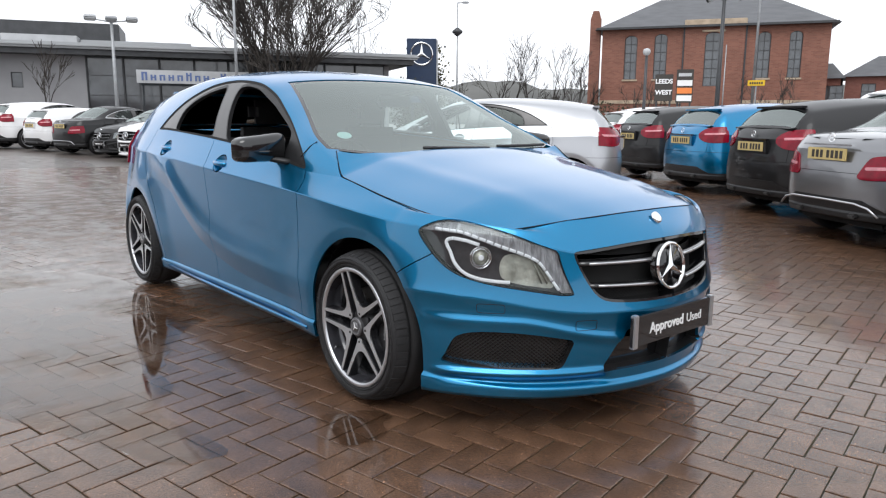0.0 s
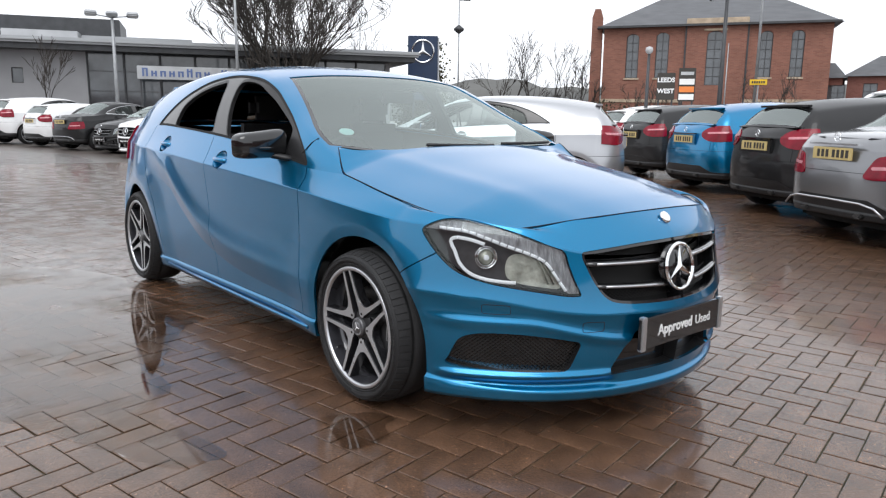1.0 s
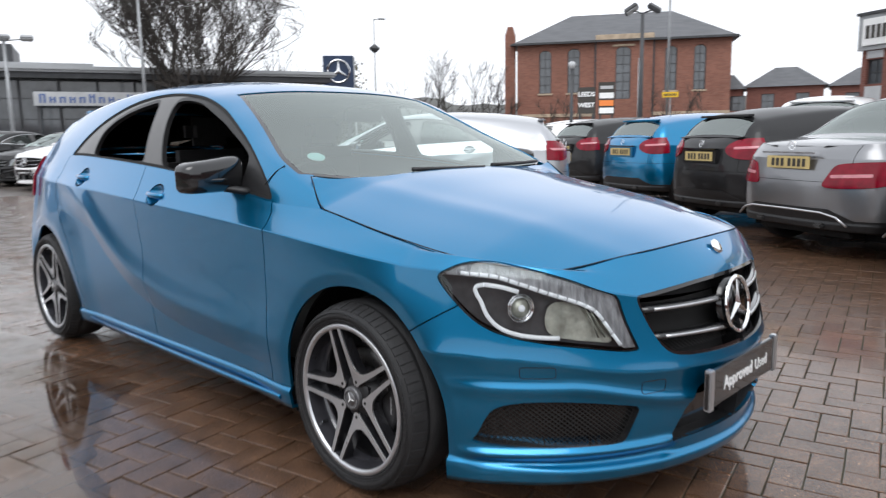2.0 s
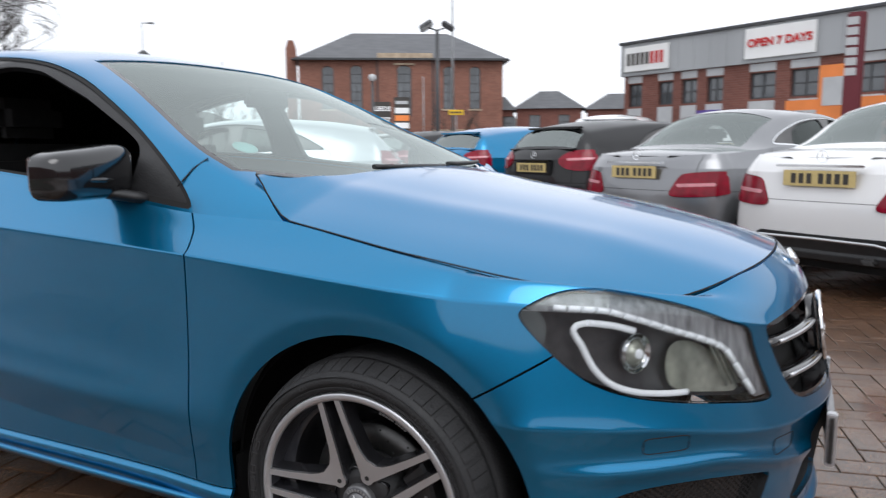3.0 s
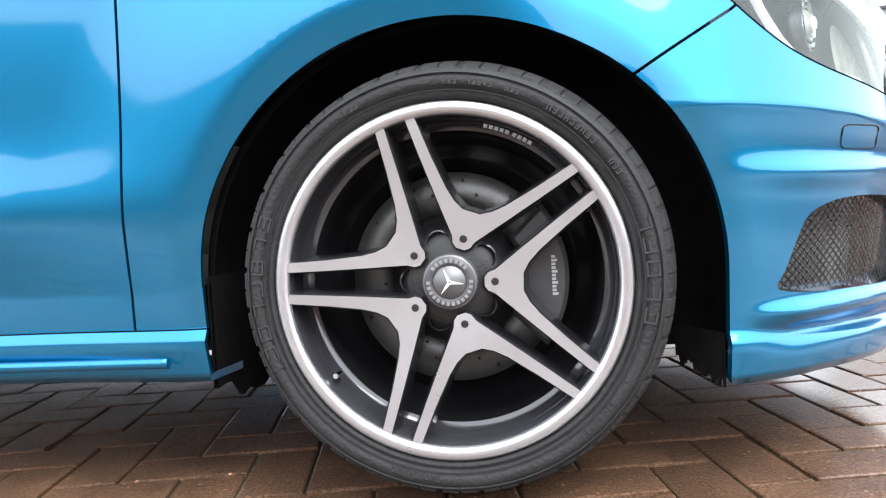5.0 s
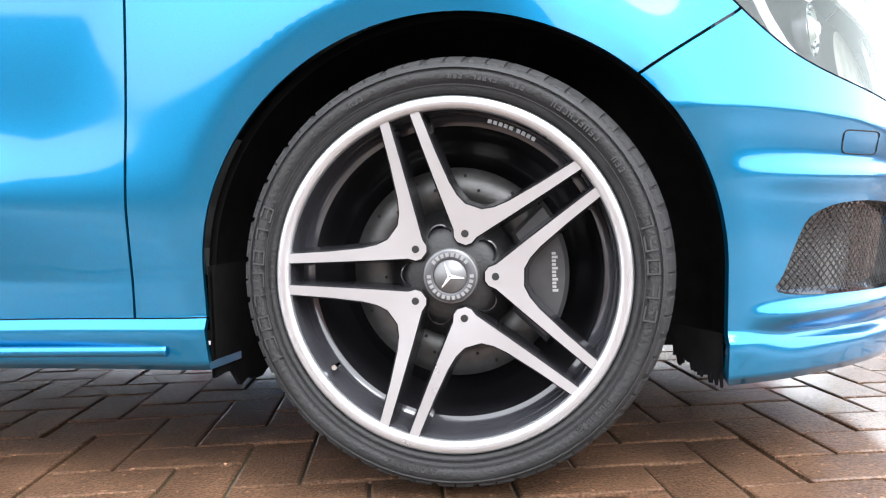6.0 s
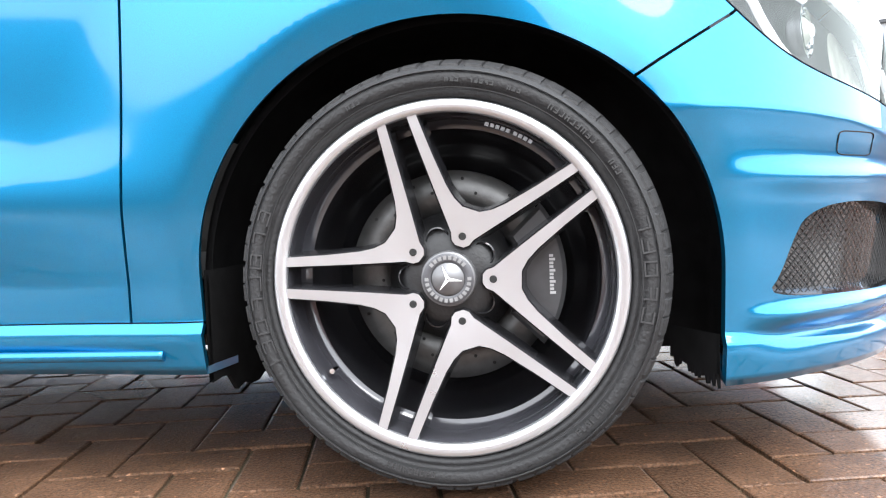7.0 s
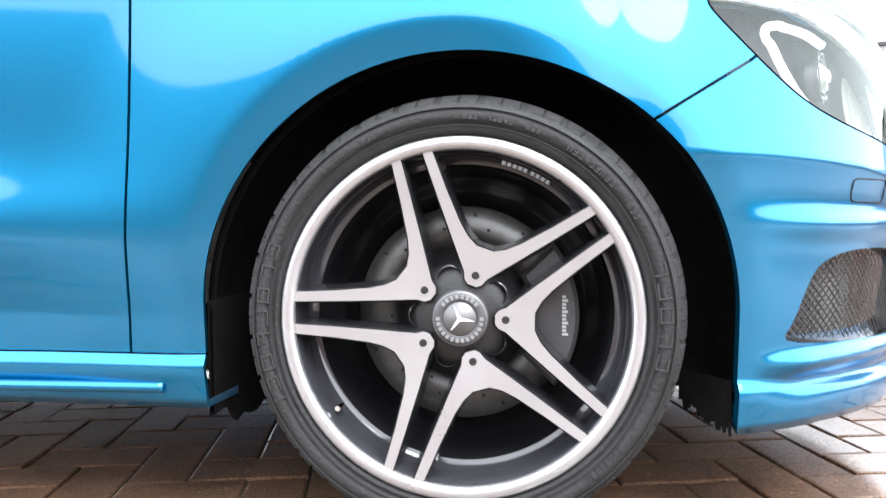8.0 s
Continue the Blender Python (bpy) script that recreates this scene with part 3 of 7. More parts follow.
def wheel(parent, at, side, spin=0.0):
    """A wheel with a low tyre and five split spokes; its outer face looks along side * y."""
    w = new("wheel")
    w.parent = parent
    w.matrix_basis = Matrix.Translation(at) @ (pose(0, 0, 0, 90, 0, 0) if side < 0 else pose(0, 0, 0, -90, 0, 0)) @ pose(0, 0, 0, 0, 0, spin)
    # local z: outwards, 0 at the wheel's outer face
    bm = bmesh.new()
    prof = [(0.243, -0.03), (0.2455, -0.012), (0.249, -0.006), (0.2535, -0.006), (0.2555, -0.0085), (0.259, -0.005), (0.265, 0.001), (0.274, 0.0005), (0.2815, -0.004), (0.287, -0.011),
            (0.2915, -0.022), (0.297, -0.040), (0.302, -0.055), (0.306, -0.066), (0.301, -0.067), (0.301, -0.074), (0.308, -0.075), (0.3085, -0.115), (0.308, -0.155), (0.305, -0.19), (0.292, -0.222), (0.245, -0.215)]
    lathe(bm, prof, 120)
    part("tyre", bm, RUBBER, w, "low-profile black rubber tyre", True)
    # the shoulder of the tread: blocks parted by narrow grooves
    bm = bmesh.new()
    rings = []
    for k in range(64):
        for f, up in ((0.0, 0.0), (0.04, 0.0045), (0.80, 0.0045), (0.84, 0.0)):
            a = 2 * math.pi * (k + f + 0.1 * (k % 2)) / 64
            rings.append([bm.verts.new(((r + u * up) * math.cos(a), (r + u * up) * math.sin(a), z)) for r, z, u in ((0.2845, -0.0105, 0), (0.2872, -0.0115, 0.75), (0.291, -0.0225, 0.9), (0.296, -0.0405, 1), (0.302, -0.0575, 0.7), (0.302, -0.062, 0))])
    for i, ring in enumerate(rings):
        nxt = rings[(i + 1) % len(rings)]
        for j in range(5):
            bm.faces.new((ring[j], nxt[j], nxt[j + 1], ring[j + 1]))
    bmesh.ops.recalc_face_normals(bm, faces=bm.faces)
    part("tread", bm, RUBBER, w)
    bm = bmesh.new()
    lathe(bm, [(0.2255, -0.014), (0.2275, -0.0065), (0.2325, -0.0045), (0.2405, -0.0045), (0.2435, -0.007), (0.2445, -0.014), (0.243, -0.03)], 120)
    part("rim", bm, ALLOY, w, "machined silver rim edge", True)
    # The front of the barrel, painted greyer where it catches the sky.
    bm = bmesh.new()
    lathe(bm, [(0.2258, -0.0135), (0.2243, -0.02), (0.2236, -0.045), (0.2228, -0.078), (0.2115, -0.081)], 96)
    part("rim_lip", bm, LIP_SKY_SHEEN, w, "inner rim lip greyed for the sky's sheen", True)
    bm = bmesh.new()
    lathe(bm, [(0.2116, -0.0805), (0.207, -0.09), (0.203, -0.11), (0.2, -0.20), (0.06, -0.2), (0.0, -0.2)], 96)
    part("barrel", bm, ALLOY_BLACK, w, "gloss black inner barrel", True)
    for k in range(5):
        bm = bmesh.new()
        half = [(0.047, 0.006), (0.052, 0.0125), (0.062, 0.0165), (0.1, 0.0475), (0.15, 0.0875), (0.2, 0.1268), (0.2078, 0.1168), (0.1562, 0.0738), (0.1215, 0.0425), (0.108, 0.027), (0.1, 0.012)]
        outline = half + [(x, -y) for x, y in half[::-1]]
        lo, hi, mid_ring = [], [], []
        ring = np.array(outline)
        way = np.roll(ring, -1, 0) - np.roll(ring, 1, 0)
        side_out = np.stack([way[:, 1], -way[:, 0]], 1) / np.linalg.norm(way, axis=1, keepdims=True)
        if (side_out * (ring - ring.mean(0))).sum() < 0:
            side_out = -side_out
        for (x, y), (ox, oy) in zip(outline, side_out):
            r = math.hypot(x, y)
            top = -0.028 + 0.0195 * min(1, (r / 0.225) ** 1.3)
            hi.append(bm.verts.new((x, y, top)))
            mid_ring.append(bm.verts.new((x + 0.0022 * ox, y + 0.0022 * oy, top - 0.003)))
            lo.append(bm.verts.new((x + 0.0065 * ox, y + 0.0065 * oy, top - 0.036)))
        n = len(outline)
        top_faces = []
        # the face of the spoke: the hub tongue and two arms
        H = hi
        m = n - 1
        top_faces.append(bm.faces.new((H[0], H[1], H[2], H[10], H[m - 10], H[m - 2], H[m - 1], H[m])))
        for q in (lambda i: H[i], lambda i: H[m - i]):
            top_faces.append(bm.faces.new((q(2), q(3), q(8), q(9), q(10))))
            top_faces.append(bm.faces.new((q(3), q(4), q(7), q(8))))
            top_faces.append(bm.faces.new((q(4), q(5), q(6), q(7))))
        for f in top_faces:
            f.material_index = 0
        for i in range(n):
            j = (i + 1) % n
            a = bm.faces.new((hi[i], hi[j], mid_ring[j], mid_ring[i]))
            b = bm.faces.new((mid_ring[i], mid_ring[j], lo[j], lo[i]))
            a.material_index, b.material_index = 1, 1
        bmesh.ops.recalc_face_normals(bm, faces=bm.faces)
        bmesh.ops.rotate(bm, cent=(0, 0, 0), matrix=Matrix.Rotation(radians(-2 + 72 * k), 3, "Z"), verts=bm.verts)
        s = part("spoke", bm, [ALLOY, ALLOY_BLACK], w, "machined silver split spoke with black sides")
        a = radians(-2 + 72 * k)
        hm = Matrix.Translation((0.0615 * math.cos(a), 0.0615 * math.sin(a), -0.0245))
        # A small dark disc stands for the shaded hole in the spoke.
        part("spoke_hole", lathe(bmesh.new(), [(0.0001, 0.002), (0.0045, 0.002), (0.0055, 0.0)], 16, hm), DARK, s)
        b = radians(34 + 72 * k)
        bmx = Matrix.Translation((0.056 * math.cos(b), 0.056 * math.sin(b), -0.06))
        part("wheel_bolt", lathe(bmesh.new(), [(0.0001, 0.016), (0.008, 0.016), (0.0095, 0.012), (0.011, 0.010), (0.012, 0.0)], 12, bmx), STEEL if k == 3 else ALLOY_BLACK, w)
        part("bolt_recess", lathe(bmesh.new(), [(0.0175, -0.03), (0.0175, 0.02), (0.0155, 0.021), (0.0155, -0.02)], 20, bmx), ALLOY_BLACK, w)
    part("hub", lathe(bmesh.new(), [(0.0001, -0.034), (0.05, -0.034), (0.072, -0.046), (0.08, -0.07), (0.0925, -0.08), (0.0925, -0.12)], 40), PLASTIC, w, "", True)
    cap = part("centre_cap", lathe(bmesh.new(), [(0.0001, -0.0155), (0.022, -0.0158), (0.0225, -0.0175), (0.036, -0.0185), (0.0375, -0.020), (0.0385, -0.026), (0.0385, -0.04)], 48), CAP_SILVER, w, "silver centre cap with dark ring", True)
    part("cap_ring", lathe(bmesh.new(), [(0.0235, -0.0168), (0.024, -0.0160), (0.0345, -0.0172), (0.0352, -0.0184)], 48), CAP_RING, cap, "", True)
    bm = bmesh.new()
    for k in range(3):
        a = radians(112) + k * 2 * math.pi / 3 - radians(spin)
        prism(bm, [(0.020 * math.cos(a), 0.020 * math.sin(a)), (0.0027 * math.cos(a + 1.05), 0.0027 * math.sin(a + 1.05)), (0.0027 * math.cos(a - 1.05), 0.0027 * math.sin(a - 1.05))], -0.0158, -0.0136)
    part("cap_star", bm, WHITE_MARK, cap)
    bm = bmesh.new()
    for k in range(26):
        a = k * 360 / 26
        if 150 < a < 175 or 5 < a < 30:
            continue
        box(bm, 0.0268, 0.0322, -0.0022, 0.0022, -0.0172, -0.0160, 0, pose(0, 0, 0, 0, 0, a))
    tagged(part("cap_lettering", bm, CAP_MARK, cap), kind="stuff")
    bm = bmesh.new()
    lathe(bm, [(0.092, -0.094), (0.094, -0.088), (0.152, -0.088), (0.153, -0.1), (0.092, -0.1)], 64)
    disc = part("brake_disc", bm, STEEL, w, "grey drilled brake disc", True)
    # Dark dots on the disc imitate the shade in its drillings.
    bm = bmesh.new()
    for k in range(36):
        a = radians(k * 10 + 3)
        r = 0.105 + 0.018 * (k % 3)
        lathe(bm, [(0.0001, 0.0012), (0.0024, 0.0012), (0.0026, 0)], 8, Matrix.Translation((r * math.cos(a), r * math.sin(a), -0.088)))
    tagged(part("disc_drilling", bm, DARK, disc), kind="stuff")
    bm = bmesh.new()
    arc = [(r * math.cos(radians(a)), r * math.sin(radians(a))) for r, seq in ((0.162, range(-38, 39, 4)), (0.098, range(34, -35, -4))) for a in seq]
    prism(bm, arc, -0.125, -0.062, pose(0, 0, 0, 0, 0, -spin), 0.006)
    cal = part("brake_caliper", bm, CALIPER, w, "grey brake caliper with pale marks")
    bm = bmesh.new()
    for k in range(11):
        box(bm, 0.138, 0.1435 if k % 3 else 0.146, k * 0.0052 - 0.028, k * 0.0052 - 0.0245, -0.0625, -0.0605, 0, pose(0, 0, 0, 0, 0, -spin))
    tagged(part("caliper_lettering", bm, CALIPER_MARK, cal), kind="stuff")
    part("valve", lathe(bmesh.new(), [(0.0001, 0.022), (0.0038, 0.022), (0.0042, 0.012), (0.0032, 0.011), (0.0034, 0)], 12, Matrix.Translation((-0.172, -0.128, -0.05))), CHROME, w, "small metal tyre valve")
    bm = bmesh.new()
    for k in range(9):
        a = 74 - k * 2.0 - (0.8 if k > 4 else 0)
        box(bm, 0.2135, 0.2185, -0.0026, 0.0026, -0.022, -0.0195, 0, pose(0, 0, 0, 0, 0, a))
    tagged(part("rim_lettering", bm, RIM_MARK, w), kind="stuff")
    bm = bmesh.new()
    for a0, wd, nn, r0, r1, t in ((15, 6.6, 5, 0.2585, 0.2755, 0.0011), (206, 6.6, 8, 0.2585, 0.2755, 0.0011), (88, 1.5, 3, 0.264, 0.2695, 0.0008), (81, 1.5, 5, 0.264, 0.2695, 0.0008), (70, 1.5, 3, 0.264, 0.2695, 0.0008),
                              (57, 1.9, 9, 0.262, 0.2705, 0.0008), (34, 1.7, 3, 0.262, 0.2705, 0.0008), (118, 1.6, 3, 0.264, 0.271, 0.0008), (-38, 1.8, 8, 0.262, 0.2705, 0.0008), (-96, 1.7, 9, 0.263, 0.271, 0.0008)):
        half = radians(wd) * 0.34 * r0
        for k in range(nn):
            q = pose(0, 0, 0, 0, 0, a0 - k * wd)
            box(bm, r0, r1, -half, -half + 2 * t, -0.001, 0.0019, 0, q)
            rm = (r0 + r1) / 2
            for a, b, shown in ((r0, r0 + 2 * t, k % 3), (r1 - 2 * t, r1, (k * 7 + nn) % 4), (rm - t, rm + t, k % 2)):
                if shown:
                    box(bm, a, b, -half, half * (0.6 if a > r0 else 1.0), -0.001, 0.0019, 0, q)
            if (k * 5 + nn) % 3 == 0:
                box(bm, r0, r1, half - 2 * t, half, -0.001, 0.0019, 0, q)
    for r in (0.2625 - 0.0055, 0.2795):
        lathe(bm, [(r - 0.0007, -0.002), (r - 0.0003, 0.0017), (r + 0.0003, 0.0017), (r + 0.0007, -0.002)], 96)
    tagged(part("sidewall_relief", bm, RUBBER_RELIEF, w), kind="stuff")
    return w


def star_badge(name, radius, m, parent, disc=None):
    """A ring with a three-armed star, standing off its panel."""
    bm = bmesh.new()
    ringp = [(radius + 0.085 * radius * math.cos(a), 0.085 * radius * math.sin(a)) for a in np.linspace(0, 2 * math.pi, 9)]
    lathe(bm, ringp, 56, m)
    for k in range(3):
        a = math.pi / 2 + k * 2 * math.pi / 3
        tip = bm.verts.new(m @ Vector((radius * math.cos(a), radius * math.sin(a), 0)))
        l = bm.verts.new(m @ Vector((0.17 * radius * math.cos(a + 1.05), 0.17 * radius * math.sin(a + 1.05), 0)))
        r = bm.verts.new(m @ Vector((0.17 * radius * math.cos(a - 1.05), 0.17 * radius * math.sin(a - 1.05), 0)))
        c = bm.verts.new(m @ Vector((0, 0, 0.12 * radius)))
        t2 = bm.verts.new(m @ Vector((0.95 * radius * math.cos(a), 0.95 * radius * math.sin(a), 0.05 * radius)))
        for f in ((tip, t2, l), (tip, r, t2), (t2, c, l), (t2, r, c)):
            bm.faces.new(f)
    return part(name, bm, CHROME, parent, "chrome ring with a three-armed star")


def strip_mesh(pts_a, pts_b):
    """A ribbon between two lines of points as a sheet."""
    return sheet(np.stack([np.array(pts_a), np.array(pts_b)], 1))


def hatchback(name, paint_mat, label, front=True):
    car = thing(name, label, "car")
    half = sheet(lower_body(), (-1.2, 0, 0.5))
    shell = half
    half_all = half
    half = arch(arch(half, 0.004, 0.361, 1.03), -2.699, 0.354)
    NOSE = lambda V: turn_angle(V)
    # lamps and intakes out of the nose
    def take(mesh, outline, project, ok, gap=0.0):
        V = mesh[0]
        d = np.where(ok(V), distance(project(V), outline), 1.0)
        inn, _ = cut(mesh, d + gap)
        _, out = cut(mesh, d)
        return inn, out
    isnose = lambda V: V[:, 0] > XC + 0.02
    lamp, half = take(half, HEADLIGHT, NOSE, isnose, 0.003)
    YZ = lambda V: V[:, (1, 2)]
    grille, half = take(half, GRILLE, YZ, isnose)
    fog, half = take(half, FOG, NOSE, isnose)
    intake, half = take(half, CENTRE_INTAKE, YZ, isnose)
    # tail lamps out of the rear
    TAIL = chaikin([(0.40, 0.925), (0.47, 1.0), (0.6, 1.04), (0.84, 1.043), (0.92, 0.97), (0.9, 0.85), (0.76, 0.795), (0.58, 0.80), (0.44, 0.85)], 2)
    if SALOON:
        TAIL = crisp([(0.37, 0.615), (0.415, 0.70), (0.475, 0.815), (0.7, 0.835), (0.97, 0.84), (0.97, 0.77), (0.84, 0.66), (0.78, 0.62), (0.5, 0.605)], 0.03)
    istail = lambda V: V[:, 0] < (-3.1 if SALOON else -3.06)
    tail, half = take(half, TAIL, YZ, istail, 0.003)
    # sill, wings, doors, bumpers
    zs = rails()[3][0]
    sill_f = lambda V: np.maximum(np.maximum(V[:, 2] - zs(V[:, 0]), V[:, 0] + 0.3), -2.45 - V[:, 0])
    sill, half = split(half, sill_f, 0.0012)
    by_x = lambda pair: sorted(pair, key=lambda m: m[0][:, 0].mean())
    line = lambda pts: (lambda V: distance(V[:, (0, 2)], pts, False))
    rear, half = by_x(split(half, line(SHUT_REAR)))
    back, ahead = by_x(split(half, line(SHUT_FRONT)))
    rear_door, front_door = by_x(split(back, line(SHUT_MID)))
    wing, bumper = by_x(split(ahead, line(SEAM)))
    oval = lambda x, z: [(x + 0.064 * math.cos(a), z + 0.046 * math.sin(a)) for a in np.linspace(0, 2 * math.pi, 28, endpoint=False)]
    front_door = cut(front_door, distance(front_door[0][:, (0, 2)], oval(-1.285, 0.901)))[1]
    rear_door = cut(rear_door, distance(rear_door[0][:, (0, 2)], oval(-2.13, 0.952)))[1]
    rb, quarter = split(rear, lambda V: np.where(V[:, 0] < -2.9, V[:, 2] - 0.66, 1.0))
    skirt, rb = split(rb, lambda V: V[:, 2] - 0.43 - 0.09 * np.clip((np.abs(V[:, 1]) - 0.45) / 0.2, 0, 1) * (-1), 0.001)
    tailgate, quarter = split(quarter, lambda V: np.maximum(V[:, 1] - 0.60, V[:, 0] + 3.0))
    nose_panel = panel("front_bumper", joined(bumper, flipped(bumper)), paint_mat, car)
    panel("rear_bumper", joined(rb, flipped(rb)), paint_mat, car)
    panel("rear_skirt", joined(skirt, flipped(skirt)), PLASTIC, car, "black lower rear skirt")
    tg = panel("tailgate", joined(tailgate, flipped(tailgate)), paint_mat, car)
    for flip in (True, False):
        q = flipped if flip else (lambda m: m)
        panel("front_wing", q(wing), paint_mat, car)
        fd = panel("front_door", q(front_door), paint_mat, car)
        rd = panel("rear_door", q(rear_door), paint_mat, car)
        panel("rear_quarter", q(quarter), paint_mat, car)
        panel("sill", q(sill), paint_mat, car)
        s = -1 if flip else 1
        part("sill_groove", bmesh_rod([(-0.428, s * 0.8365, 0.2075), (-0.436, s * 0.8372, 0.2076), (-0.9, s * 0.8405, 0.207), (-1.6, s * 0.8405, 0.206), (-2.2, s * 0.8405, 0.205)], 0.0085), paint_mat, car)
        for dx, dz, door in ((-1.285, 0.901, fd), (-2.13, 0.952, rd)):
            near = half_all[0]
            i = int(np.argmin((near[:, 0] - dx) ** 2 + (near[:, 2] - dz) ** 2))
            c, nn = near[i, :3], near[i, 3:]
            c = np.array([dx, c[1], dz])
            tilt = Vector((nn[0], s * nn[1], nn[2]))
            m = Matrix.Translation((c[0], s * c[1], c[2])) @ tilt.to_track_quat("Z", "Y").to_matrix().to_4x4()
            bowl = [(0.0001, -0.020), (0.3, -0.019), (0.6, -0.0145), (0.85, -0.008), (0.97, -0.003), (1.01, -0.001)]
            part("handle_recess", lathe(bmesh.new(), bowl, 40, m @ Matrix.Diagonal((0.064, 0.046, 1, 1))), paint_mat, door, "", True)
            L = c * np.array([1, s, 1])
            part("door_handle", bmesh_rod([tuple(L + np.array(o) * np.array([1, s, 1])) for o in ((0.069, -0.008, -0.004), (0.058, 0.004, -0.003), (0.03, 0.011, -0.002), (-0.02, 0.012, 0.0), (-0.056, 0.005, 0.002), (-0.069, -0.008, 0.003))], 0.0115, 10), paint_mat, door)
        headlight(car, q(lamp), s)
        if not SALOON:
            washer_flap(nose_panel, q(bumper), s, 59.5, 0.484, 3.6, 0.017)
            washer_flap(nose_panel, q(bumper), s, 33.5, 0.42, 3.2, 0.018)
            arch_flap(car, s)
        panel("arch_liner", arch_liner(0.004, s, 0.0085, 1.03), LINER, car, "", 0)
        panel("arch_liner", arch_liner(-2.699, s), LINER, car, "", 0)
        panel("fog_intake", q(pushed(fog, -0.028)), GLOSS_BLACK, car, "", 0)
        if not SALOON:
            intake_mesh(car, q(pushed(fog, -0.016)))
        panel("fog_surround", edge_band(q(fog), 0.03), PLASTIC, car, "", 0)
        lens = panel("tail_lamp", q(pushed(tail, 0.012)), RED_LENS, car, "red tail lamp lens", 0.02)
        mid, half_h, y0, y1 = (0.715, 0.014, 0.45, 0.74) if SALOON else (0.93, 0.012, 0.52, 0.76)
        TV = tail[0]
        strip, _ = cut(tail, np.maximum(np.abs(TV[:, 2] - mid - 0.05 * (TV[:, 1] - 0.6)) - half_h, np.abs(TV[:, 1] - (y0 + y1) / 2) - (y1 - y0) / 2))
        if len(strip[1]):
            panel("lamp_strip", q(pushed(strip, 0.0135)), PALE_RED, lens, "pale strip in the tail lamp", 0)
    inner = pushed(half_inner(shell), -0.022)
    panel("inner_shell", joined(inner, flipped(inner)), DARK, car, "", 0)
    grille_parts(car, grille)
    panel("lower_grille", joined(pushed(intake, -0.05), flipped(pushed(intake, -0.05))), GLOSS_BLACK, car, "", 0)
    panel("lower_grille_edge", joined(edge_band(intake, 0.055), flipped(edge_band(intake, 0.055))), PLASTIC, car, "", 0)
    bon = sheet(bonnet(), (0, 0, 0))
    BV, e = bon[0], 0.004
    up = np.stack([(BONNET_Z(BV[:, 0] - e, BV[:, 1]) - BONNET_Z(BV[:, 0] + e, BV[:, 1])) / (2 * e), (BONNET_Z(BV[:, 0], BV[:, 1] - e) - BONNET_Z(BV[:, 0], BV[:, 1] + e)) / (2 * e), np.ones(len(BV))], 1)
    BV[:, 3:] = up / np.linalg.norm(up, axis=1, keepdims=True)
    panel("bonnet", joined(bon, flipped(bon)), paint_mat, car, "", 0.014)
    B = bonnet()
    line = [B[0, -4], B[0, -2]]
    for p in np.vstack([B[:, -1], B[-1, ::-1]]):
        if np.linalg.norm(p - line[-1]) > 0.028 and abs(p[0] - XC) > 0.015:
            line.append(p)
    line = np.array(line)
    for _ in range(4):
        soft = 0.25 * line[2:-2] + 0.5 * line[3:-1] + 0.25 * line[4:]
        line[3:-1] = np.where(line[3:-1, :1] > -0.05, soft, line[3:-1])
    # Dark rods laid along the joints stand in for the shade inside them.
    grow = np.array([0.0, 0.0022, 0.0018])
    for s in (-1, 1):
        part("bonnet_gap", bmesh_rod([tuple((p + grow + np.array([0.0, 0.0014, 0.0024]) * min(max((p[0] - 0.05) / 0.12, 0), max((0.5 - p[0]) / 0.12, 0), 1)) * np.array([1, s, 1])) for p in line], 0.0019, 6), DARK, car)
        part("pillar_gap", bmesh_rod([(-0.544, s * 0.782, 0.967), (-0.532, s * 0.7665, 0.989), (-0.519, s * 0.7505, 1.0115), (-0.497, s * 0.7245, 1.034)], 0.0021, 6), DARK, car)
    upper(car, paint_mat)
    for x in (0.0, -2.699):
        for s in (-1, 1):
            wheel(car, (x, s * 0.872, 0.312), s, 0.0 if x == 0 else 31.0)
    extras(car, paint_mat)
    return car


def bmesh_rod(pts, radius, sides=8, flat=1.0):
    """A rod along points, as a bmesh; flat squeezes it in height."""
    bm = bmesh.new()
    P = [Vector(p) for p in pts]
    rings = []
    for i, p in enumerate(P):
        d = (P[min(i + 1, len(P) - 1)] - P[max(i - 1, 0)]).normalized()
        u = d.cross(Vector((0, 0, 1))) if abs(d.z) < 0.95 else d.orthogonal()
        u.normalize()
        w = u.cross(d)
        rings.append([bm.verts.new(p + (u * math.cos(2 * math.pi * k / sides) + w * math.sin(2 * math.pi * k / sides) * flat) * radius) for k in range(sides)])
    for a, b in zip(rings, rings[1:]):
        for k in range(sides):
            bm.faces.new((a[k], a[(k + 1) % sides], b[(k + 1) % sides], b[k]))
    bm.faces.new(rings[0][::-1]), bm.faces.new(rings[-1])
    bmesh.ops.recalc_face_normals(bm, faces=bm.faces)
    for f in bm.faces:
        f.smooth = len(f.verts) == 4
    return bm


def edge_band(mesh, depth):
    """Only the turned-in edge of a sheet: the reveal of an opening."""
    n = len(mesh[1])
    V, T = edged(mesh, depth)
    V = V.copy()
    V[len(mesh[0]):, 3:] *= -1
    return compact(V, T[n:][:, ::-1])


